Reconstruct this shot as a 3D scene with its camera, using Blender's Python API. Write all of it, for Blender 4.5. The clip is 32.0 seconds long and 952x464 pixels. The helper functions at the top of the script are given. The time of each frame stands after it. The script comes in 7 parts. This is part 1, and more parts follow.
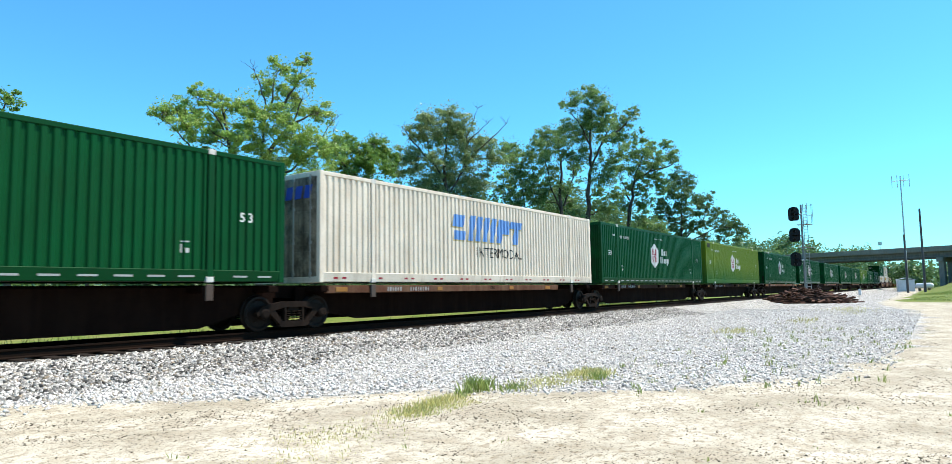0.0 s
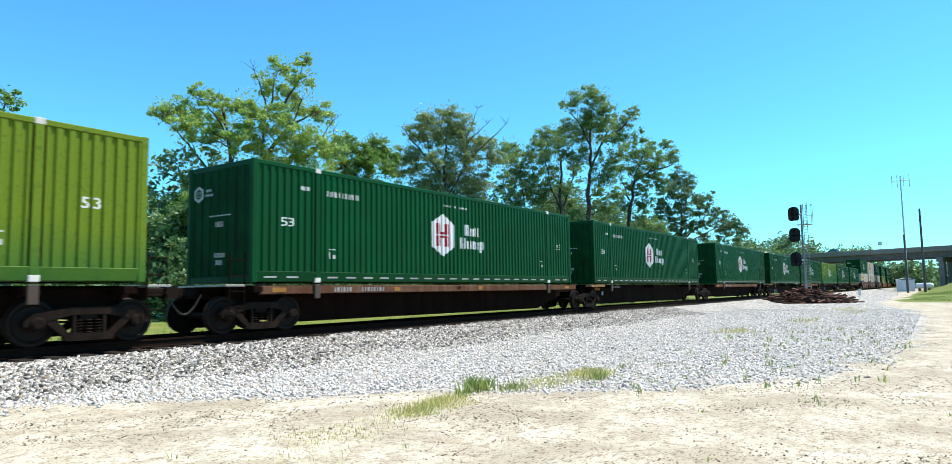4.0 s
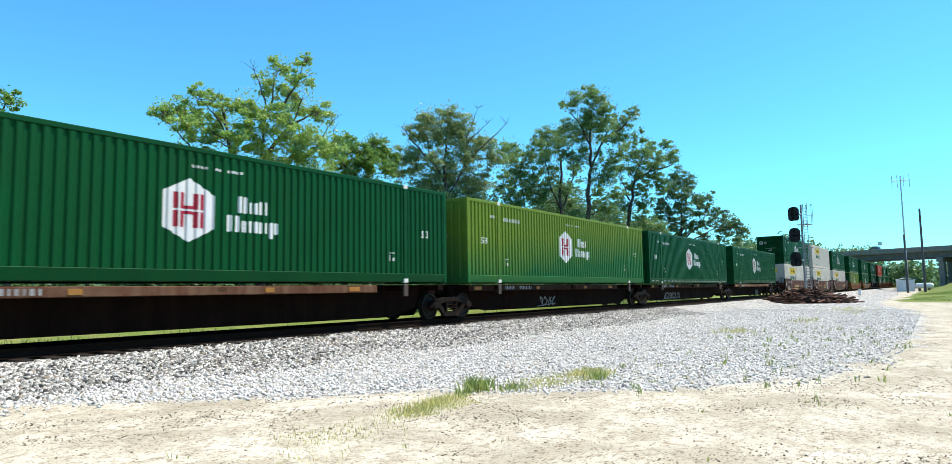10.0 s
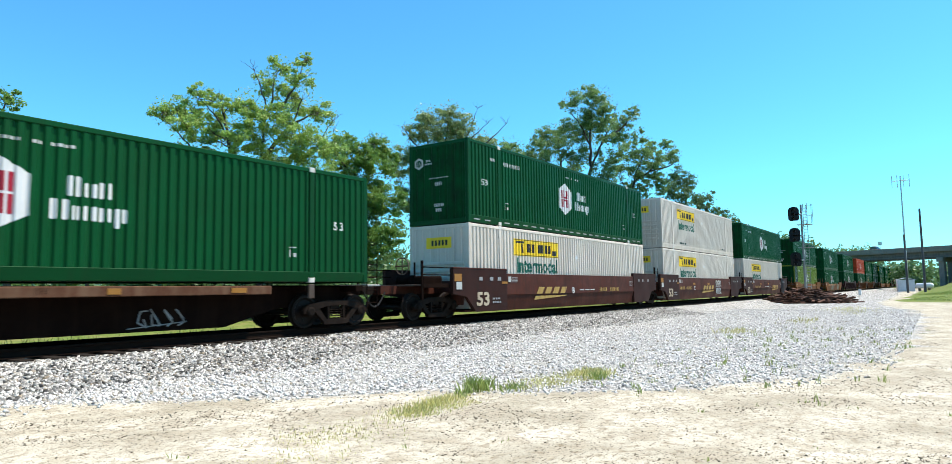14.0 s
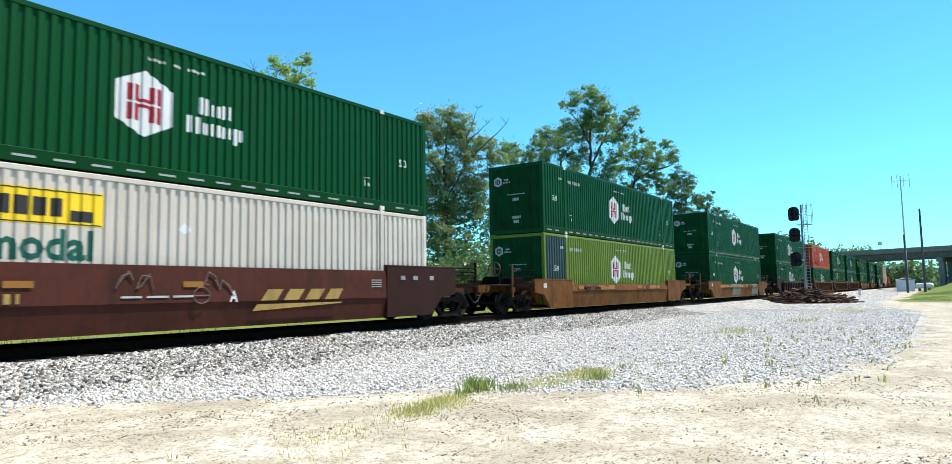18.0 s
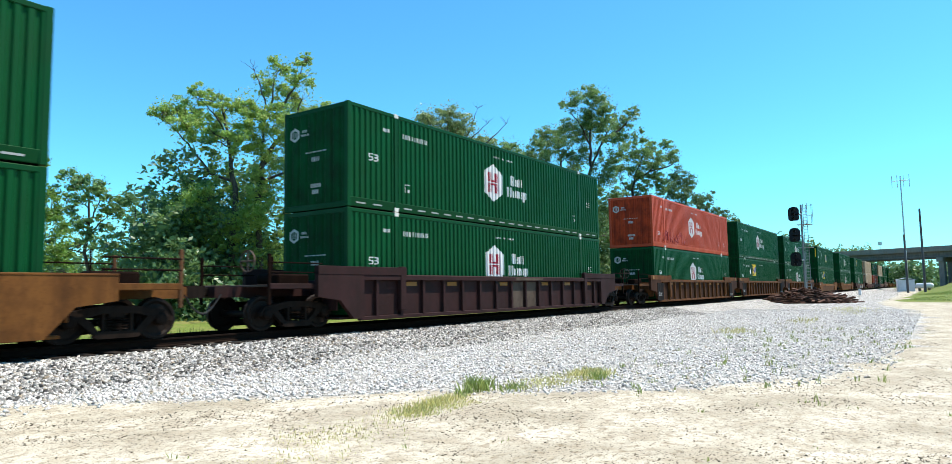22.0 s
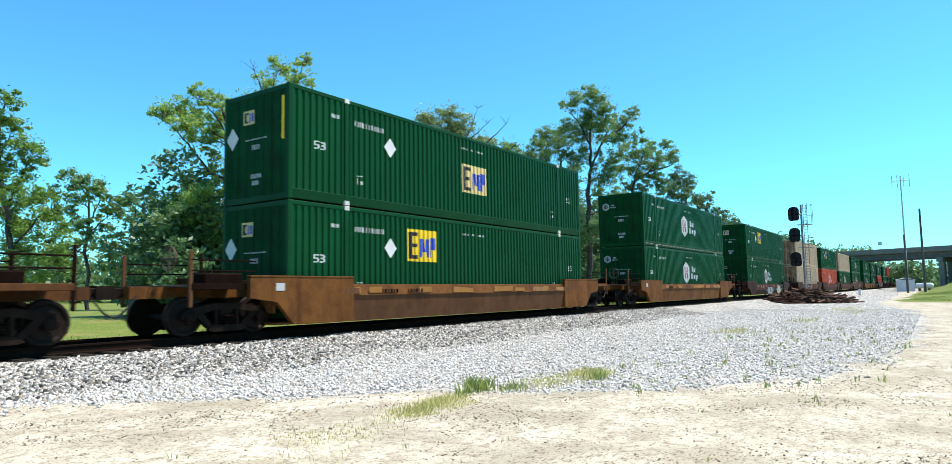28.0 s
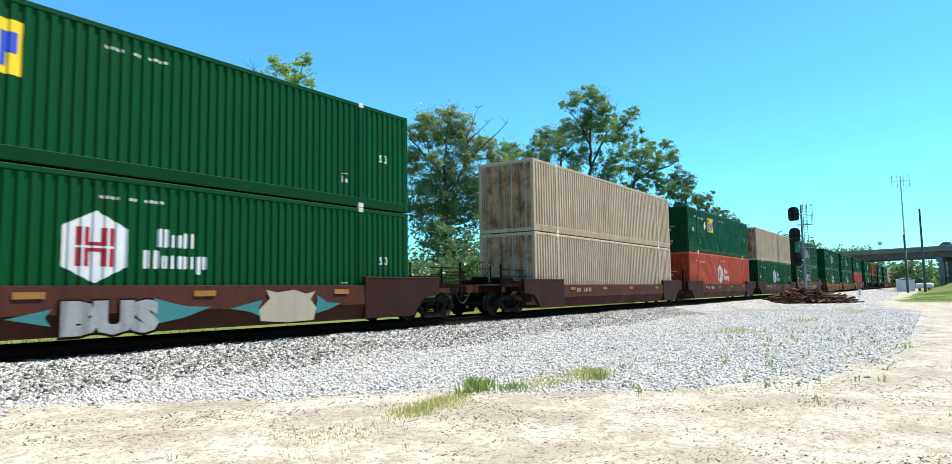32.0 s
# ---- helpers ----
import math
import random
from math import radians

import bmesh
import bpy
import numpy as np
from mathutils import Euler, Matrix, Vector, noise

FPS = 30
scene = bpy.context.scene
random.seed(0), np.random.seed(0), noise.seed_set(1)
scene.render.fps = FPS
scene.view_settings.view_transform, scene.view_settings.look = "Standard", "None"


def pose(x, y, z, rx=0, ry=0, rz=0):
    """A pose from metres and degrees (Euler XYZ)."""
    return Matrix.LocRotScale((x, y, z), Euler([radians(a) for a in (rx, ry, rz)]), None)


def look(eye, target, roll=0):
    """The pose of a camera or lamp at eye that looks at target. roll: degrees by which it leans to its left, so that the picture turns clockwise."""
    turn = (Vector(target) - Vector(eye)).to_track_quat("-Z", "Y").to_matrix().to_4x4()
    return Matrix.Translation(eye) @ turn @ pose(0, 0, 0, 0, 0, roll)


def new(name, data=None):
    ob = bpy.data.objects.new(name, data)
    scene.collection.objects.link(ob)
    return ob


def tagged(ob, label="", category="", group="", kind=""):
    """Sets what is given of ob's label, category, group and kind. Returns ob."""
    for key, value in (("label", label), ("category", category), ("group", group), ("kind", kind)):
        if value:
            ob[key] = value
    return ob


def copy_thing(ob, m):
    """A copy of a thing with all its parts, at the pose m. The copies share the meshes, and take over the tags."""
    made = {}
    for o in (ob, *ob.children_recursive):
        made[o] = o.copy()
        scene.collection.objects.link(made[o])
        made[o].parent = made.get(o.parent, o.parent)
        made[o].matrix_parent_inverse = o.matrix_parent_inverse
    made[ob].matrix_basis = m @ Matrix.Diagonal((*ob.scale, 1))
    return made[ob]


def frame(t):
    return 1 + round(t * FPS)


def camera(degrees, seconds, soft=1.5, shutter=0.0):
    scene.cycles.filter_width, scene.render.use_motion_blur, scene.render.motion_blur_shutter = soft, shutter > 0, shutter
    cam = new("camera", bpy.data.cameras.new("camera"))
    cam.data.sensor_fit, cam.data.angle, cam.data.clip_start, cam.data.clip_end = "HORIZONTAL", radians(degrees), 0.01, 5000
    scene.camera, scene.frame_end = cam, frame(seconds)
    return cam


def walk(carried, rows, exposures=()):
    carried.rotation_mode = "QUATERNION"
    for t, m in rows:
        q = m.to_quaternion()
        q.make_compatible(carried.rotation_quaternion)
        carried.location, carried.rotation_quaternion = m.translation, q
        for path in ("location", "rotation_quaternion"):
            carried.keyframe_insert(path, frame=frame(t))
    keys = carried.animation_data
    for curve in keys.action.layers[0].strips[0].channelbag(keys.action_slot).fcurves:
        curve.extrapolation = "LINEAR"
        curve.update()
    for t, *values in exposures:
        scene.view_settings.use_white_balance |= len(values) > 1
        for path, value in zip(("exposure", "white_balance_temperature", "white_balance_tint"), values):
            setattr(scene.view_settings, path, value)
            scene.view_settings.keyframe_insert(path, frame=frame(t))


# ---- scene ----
cam = camera(71.173, 32.0, soft=0.6, shutter=0.12)
EYE = (0.0, 0.0, 1.45)
AIM = (0.82004716, 0.56543595, 1.53834502)
walk(cam, [(0, look(EYE, AIM, -0.91)), (32.0, look(EYE, AIM, -0.91))], exposures=[(0, 0.62), (32.0, 0.62)])

# ---- sky and sun ----
SUN_AZ, SUN_EL = -52.0, 63.0      # azimuth from the +x axis, elevation
world = bpy.data.worlds.new("sky")
scene.world = world
world.use_nodes = True
wn = world.node_tree.nodes
sky = wn.new("ShaderNodeTexSky")
sky.sky_type = "NISHITA"
sky.sun_disc = False
sky.sun_elevation = radians(SUN_EL)
sky.sun_rotation = radians(90.0 - SUN_AZ)
sky.altitude = 200
sky.air_density = 1.0
sky.dust_density = 0.3
sky.ozone_density = 1.6
wn["Background"].inputs["Strength"].default_value = 0.138
tint = wn.new("ShaderNodeMix")
tint.data_type, tint.blend_type = "RGBA", "MULTIPLY"
tint.inputs[0].default_value = 1.0
tint.inputs[7].default_value = (0.39, 1.0, 1.22, 1.0)
world.node_tree.links.new(sky.outputs[0], tint.inputs[6])
world.node_tree.links.new(tint.outputs[2], wn["Background"].inputs[0])
sun_data = bpy.data.lights.new("sun", "SUN")
sun_data.energy, sun_data.angle, sun_data.color = 5.0, radians(0.53), (1.0, 0.93, 0.82)
sun = new("sun", sun_data)
SUN_DIR = Vector((math.cos(radians(SUN_EL)) * math.cos(radians(SUN_AZ)), math.cos(radians(SUN_EL)) * math.sin(radians(SUN_AZ)), math.sin(radians(SUN_EL))))
sun.matrix_world = look(SUN_DIR * 60, (0, 0, 0))

# ---- materials ----
MATS = {}


def ramp(nt, src, lo, hi):
    n = nt.nodes.new("ShaderNodeMapRange")
    n.inputs[1].default_value, n.inputs[2].default_value = lo, hi
    nt.links.new(src, n.inputs[0])
    return n.outputs[0]


def mix(nt, fac, a, b, mode="MIX"):
    n = nt.nodes.new("ShaderNodeMix")
    n.data_type, n.blend_type = "RGBA", mode
    for sock, val in ((n.inputs[0], fac), (n.inputs[6], a), (n.inputs[7], b)):
        if isinstance(val, (int, float)):
            sock.default_value = val
        elif isinstance(val, tuple):
            sock.default_value = (*val, 1.0)
        else:
            nt.links.new(val, sock)
    return n.outputs[2]


def noise_tex(nt, vec, scale, detail=4.0, stretch=None):
    if stretch:
        mp = nt.nodes.new("ShaderNodeMapping")
        mp.inputs["Scale"].default_value = stretch
        nt.links.new(vec, mp.inputs[0])
        vec = mp.outputs[0]
    n = nt.nodes.new("ShaderNodeTexNoise")
    n.inputs["Scale"].default_value, n.inputs["Detail"].default_value = scale, detail
    nt.links.new(vec, n.inputs["Vector"])
    return n.outputs[0]


def start(name):
    m = bpy.data.materials.new(name)
    m.use_nodes = True
    nt = m.node_tree
    bsdf = nt.nodes["Principled BSDF"]
    tc = nt.nodes.new("ShaderNodeTexCoord")
    return m, nt, bsdf, tc.outputs["Object"]


def bump(nt, bsdf, src, strength, distance):
    b = nt.nodes.new("ShaderNodeBump")
    b.inputs["Strength"].default_value, b.inputs["Distance"].default_value = strength, distance
    nt.links.new(src, b.inputs["Height"])
    nt.links.new(b.outputs[0], bsdf.inputs["Normal"])


def paint(name, col, dirt=(0.16, 0.12, 0.08), amount=0.35, rough=0.45, metal=0.0, streak=True, grain=18.0, vary=0.12, spec=0.22, blotch=0.0):
    """Painted or bare solid: broad blotches, fine grain, streaks of dirt that run down, a slight random shade for each piece."""
    if name in MATS:
        return MATS[name]
    m, nt, bsdf, vec = start(name)
    info = nt.nodes.new("ShaderNodeObjectInfo")
    big = noise_tex(nt, vec, 0.9, 5.0)
    fine = noise_tex(nt, vec, grain, 6.0)
    run = noise_tex(nt, vec, 5.0, 5.0, (1.0, 1.0, 0.07)) if streak else big
    c = mix(nt, ramp(nt, info.outputs["Random"], 0, 1), tuple(v * (1 - vary) for v in col), tuple(min(1, v * (1 + vary)) for v in col))
    c = mix(nt, ramp(nt, big, 0.35, 0.75), c, tuple(v * 0.82 for v in col))
    f = nt.nodes.new("ShaderNodeMath")
    f.operation = "MULTIPLY"
    nt.links.new(ramp(nt, run, 0.5, 0.78), f.inputs[0])
    f.inputs[1].default_value = amount
    c = mix(nt, f.outputs[0], c, dirt)
    g = nt.nodes.new("ShaderNodeMath")
    g.operation = "MULTIPLY"
    nt.links.new(ramp(nt, fine, 0.55, 0.75), g.inputs[0])
    g.inputs[1].default_value = amount * 0.5
    c = mix(nt, g.outputs[0], c, tuple(v * 0.7 for v in dirt))
    if blotch:
        mott = noise_tex(nt, vec, 2.3, 9.0, (1.0, 1.0, 0.7))
        mott.node.inputs["Roughness"].default_value = 0.68
        w = nt.nodes.new("ShaderNodeMath")
        w.operation = "MULTIPLY"
        nt.links.new(ramp(nt, mott, 0.44, 0.64), w.inputs[0])
        w.inputs[1].default_value = blotch
        c = mix(nt, w.outputs[0], c, tuple(v * 0.8 for v in dirt))
    nt.links.new(c, bsdf.inputs["Base Color"])
    r = ramp(nt, big, 0.2, 0.8)
    r.node.inputs[3].default_value, r.node.inputs[4].default_value = rough - 0.08, min(1.0, rough + 0.15)
    nt.links.new(r, bsdf.inputs["Roughness"])
    bsdf.inputs["Metallic"].default_value = metal
    bsdf.inputs["Specular IOR Level"].default_value = spec
    bump(nt, bsdf, fine, 0.15, 0.01)
    MATS[name] = m
    return m


def foliage(name, a, b, c):
    if name in MATS:
        return MATS[name]
    m, nt, bsdf, vec = start(name)
    geo = nt.nodes.new("ShaderNodeNewGeometry")
    info = nt.nodes.new("ShaderNodeObjectInfo")
    col = mix(nt, geo.outputs["Random Per Island"], a, b)
    col = mix(nt, ramp(nt, noise_tex(nt, vec, 0.35, 3.0), 0.4, 0.65), col, c)
    col = mix(nt, 0.3, col, mix(nt, info.outputs["Random"], a, c))
    nt.links.new(col, bsdf.inputs["Base Color"])
    bsdf.inputs["Roughness"].default_value = 0.4
    tr = nt.nodes.new("ShaderNodeBsdfTranslucent")
    nt.links.new(mix(nt, 0.5, col, b), tr.inputs[0])
    ms = nt.nodes.new("ShaderNodeMixShader")
    ms.inputs[0].default_value = 0.36
    nt.links.new(bsdf.outputs[0], ms.inputs[1])
    nt.links.new(tr.outputs[0], ms.inputs[2])
    nt.links.new(ms.outputs[0], nt.nodes["Material Output"].inputs[0])
    MATS[name] = m
    return m


def bark_mat():
    if "bark" in MATS:
        return MATS["bark"]
    m, nt, bsdf, vec = start("bark")
    n = noise_tex(nt, vec, 7.0, 6.0, (1.0, 1.0, 0.25))
    nt.links.new(mix(nt, ramp(nt, n, 0.3, 0.7), (0.03, 0.024, 0.02), (0.11, 0.088, 0.07)), bsdf.inputs["Base Color"])
    bsdf.inputs["Roughness"].default_value = 0.9
    bump(nt, bsdf, n, 0.6, 0.03)
    MATS["bark"] = m
    return m


# ---- mesh tools ----
class Build:
    """Collects vertices and faces of one mesh."""

    def __init__(self):
        self.v, self.f = [], []

    def add(self, verts, faces):
        n = len(self.v)
        self.v.extend(verts)
        self.f.extend([tuple(i + n for i in f) for f in faces])
        return self

    def box(self, x0, x1, y0, y1, z0, z1, c=0.012):
        """A box with chamfered edges."""
        c = min(c, (x1 - x0) * 0.3, (y1 - y0) * 0.3, (z1 - z0) * 0.3)
        vs = []
        for sx in (0, 1):
            for sy in (0, 1):
                for sz in (0, 1):
                    X, Y, Z = (x0, x1)[sx], (y0, y1)[sy], (z0, z1)[sz]
                    dx, dy, dz = c * (1 - 2 * sx), c * (1 - 2 * sy), c * (1 - 2 * sz)
                    vs += [(X, Y + dy, Z + dz), (X + dx, Y, Z + dz), (X + dx, Y + dy, Z)]
        k = lambda a, b, d, w: ((a * 2 + b) * 2 + d) * 3 + w
        fs = []
        for s in (0, 1):
            q = [k(s, 0, 0, 0), k(s, 1, 0, 0), k(s, 1, 1, 0), k(s, 0, 1, 0)]
            fs.append(q if s else q[::-1])
            q = [k(0, s, 0, 1), k(0, s, 1, 1), k(1, s, 1, 1), k(1, s, 0, 1)]
            fs.append(q if s else q[::-1])
            q = [k(0, 0, s, 2), k(1, 0, s, 2), k(1, 1, s, 2), k(0, 1, s, 2)]
            fs.append(q if s else q[::-1])
        for a in (0, 1):
            for b in (0, 1):
                fs.append([k(a, b, 0, 0), k(a, b, 1, 0), k(a, b, 1, 1), k(a, b, 0, 1)])
                fs.append([k(a, 0, b, 0), k(a, 1, b, 0), k(a, 1, b, 2), k(a, 0, b, 2)])
                fs.append([k(0, a, b, 1), k(1, a, b, 1), k(1, a, b, 2), k(0, a, b, 2)])
                for d in (0, 1):
                    fs.append([k(a, b, d, 0), k(a, b, d, 1), k(a, b, d, 2)])
        return self.add(vs, fs)

    def prism(self, poly, a0, a1, axis="y"):
        """A polygon (u, w) extruded along an axis from a0 to a1. For y: u is x, w is z; for x: u is y, w is z; for z: u is x, w is y."""
        n = len(poly)
        put = {"y": lambda u, w, a: (u, a, w), "x": lambda u, w, a: (a, u, w), "z": lambda u, w, a: (u, w, a)}[axis]
        vs = [put(u, w, a0) for u, w in poly] + [put(u, w, a1) for u, w in poly]
        fs = [tuple(range(n)), tuple(range(2 * n - 1, n - 1, -1))]
        fs += [(i, i + n, (i + 1) % n + n, (i + 1) % n) for i in range(n)]
        return self.add(vs, fs)

    def tube(self, a, b, r0, r1=None, n=10, caps=True):
        a, b = Vector(a), Vector(b)
        r1 = r0 if r1 is None else r1
        d = (b - a).normalized()
        u = d.orthogonal().normalized()
        w = d.cross(u)
        vs = []
        for p, r in ((a, r0), (b, r1)):
            vs += [tuple(p + (u * math.cos(6.28319 * i / n) + w * math.sin(6.28319 * i / n)) * r) for i in range(n)]
        fs = [(i, (i + 1) % n, (i + 1) % n + n, i + n) for i in range(n)]
        if caps:
            fs += [tuple(range(n - 1, -1, -1)), tuple(range(n, 2 * n))]
        return self.add(vs, fs)

    def ring(self, prof, n=24, axis="y", at=(0, 0, 0)):
        """A turned profile of (radius, offset along the axis)."""
        m = len(prof)
        vs = []
        for i in range(n):
            c, s = math.cos(6.28319 * i / n), math.sin(6.28319 * i / n)
            for r, o in prof:
                v = {"y": (r * c, o, r * s), "z": (r * c, r * s, o), "x": (o, r * c, r * s)}[axis]
                vs.append((v[0] + at[0], v[1] + at[1], v[2] + at[2]))
        fs = [(i * m + j, ((i + 1) % n) * m + j, ((i + 1) % n) * m + j + 1, i * m + j + 1) for i in range(n) for j in range(m - 1)]
        return self.add(vs, fs)

    def mesh(self, name, smooth=False):
        me = bpy.data.meshes.new(name)
        me.from_pydata(self.v, [], self.f)
        bm = bmesh.new()
        bm.from_mesh(me)
        bmesh.ops.recalc_face_normals(bm, faces=bm.faces)
        bm.to_mesh(me)
        bm.free()
        if smooth:
            me.polygons.foreach_set("use_smooth", [True] * len(me.polygons))
        return me


def part(name, shape, material, parent, label="", at=None, smooth=False):
    """Links one mesh as an object under a thing or a part."""
    me = shape.mesh(name, smooth) if isinstance(shape, Build) else shape
    if not me.materials:
        me.materials.append(material)
    ob = new(name, me)
    ob.parent = parent
    if at is not None:
        ob.matrix_basis = at
    if label:
        ob["label"] = label
    return ob


def thing(name, m, label, category, group="", kind=""):
    ob = new(name)
    ob.empty_display_size = 0.3
    ob.matrix_basis = m
    return tagged(ob, label, category, group, kind)


def raw_mesh(name, verts, faces, material, smooth=False):
    me = bpy.data.meshes.new(name)
    me.from_pydata(verts, [], faces)
    me.materials.append(material)
    if smooth:
        me.polygons.foreach_set("use_smooth", [True] * len(me.polygons))
    return me

# ---- ground ----
TRACK_Y, RAIL_Z, BED_Z = 14.15, 0.57, 0.36


def axis_points(dense0, dense1, step, mid1, midstep, far):
    pts = list(np.arange(dense0, dense1, step)) + list(np.arange(dense1, mid1, midstep))
    a, d = pts[-1], midstep
    while a < far:
        d *= 1.35
        a += d
        pts.append(a)
    a, d, left = dense0, step, []
    while a > -far:
        d *= 1.35
        a -= d
        left.append(a)
    return np.array(left[::-1] + pts)


def lump(x, y, s, seed=0.0):
    """Cheap smooth unevenness between -1 and 1."""
    return (np.sin(x * s + 1.3 * np.sin(y * s * 0.7 + seed)) + np.sin(y * s * 1.3 + 1.7 * np.sin(x * s * 0.6 + 2 * seed)) + np.sin((x + y) * s * 0.8 + seed)) / 3


EDGE_X = np.array([-40, 0, 3.9, 5, 6, 7, 8.0, 8.8, 9.4, 10.6, 12.4, 16.5, 24, 37, 45, 52, 62, 90, 150])
EDGE_Y = np.array([10.9, 10.8, 10.5, 9.5, 8.2, 6.8, 5.7, 4.7, 3.7, 2.4, 1.6, 1.0, 0.5, 0.6, 1.6, 2.8, 4.0, 4.2, 6.0])


def smooth(v, lo, hi):
    t = np.clip((v - lo) / (hi - lo), 0, 1)
    return t * t * (3 - 2 * t)


def height(x, y):
    x, y = np.asarray(x, float), np.asarray(y, float)
    d = y - TRACK_Y
    near = BED_Z * (1 - smooth(-d, 1.1, 3.75))
    far = (BED_Z + 0.12) * (1 - smooth(d, 1.7, 3.9)) - 0.12
    z = np.where(d < 0, near, far)
    z = z + smooth(y, 20, 34) * 0.55 + smooth(y, 40, 400) * 2.5
    close = np.clip(1.5 - np.hypot(x, y) / 60, 0.15, 1)
    z = z + (0.02 * lump(x, y, 1.1) + 0.012 * lump(x, y, 3.7, 2.0)) * close
    hill = smooth(x, 62, 150) * smooth(3.5 - y, 0, 22) * 8.5 * (1 - smooth(x, 215, 260))
    return z + hill


xs = axis_points(-3.0, 34.0, 0.16, 130.0, 0.9, 3000.0)
ys = axis_points(-2.0, 23.0, 0.16, 60.0, 1.0, 3000.0)
GX, GY = np.meshgrid(xs, ys, indexing="ij")
GZ = height(GX, GY)
nx, ny = len(xs), len(ys)
idx = np.arange(nx * ny).reshape(nx, ny)
quads = np.stack([idx[:-1, :-1], idx[1:, :-1], idx[1:, 1:], idx[:-1, 1:]], -1).reshape(-1, 4)


def gravel_mask(x, y):
    edge = np.interp(x, EDGE_X, EDGE_Y) + 0.45 * lump(x, y, 1.9, 1.0) + 0.3 * lump(x, y, 5.0, 3.0)
    return smooth(y - edge, -1.1, 0.9) * (1 - smooth(y, 17.3, 18.2)) * (1 - smooth(x, 160, 400))


def grass_mask(x, y):
    back = smooth(y + 0.7 * lump(x, y, 0.8, 4.0), 17.6, 18.8)
    right = smooth(x + 2.5 * lump(x, y, 0.35, 1.0) - 0.8 * np.maximum(y, -6), 60, 66) * (1 - smooth(y + 0.6 * lump(x, y, 0.4), 2.2, 3.6))
    return np.maximum(np.maximum(back, right), smooth(x, 230, 300))


def clay_mask(x, y):
    return smooth(lump(x, y, 0.5, 5.0) + 0.5 * lump(x, y, 1.7, 2.0), 0.0, 0.5) * smooth(y, 17.8, 19) * (1 - smooth(y, 22, 25))


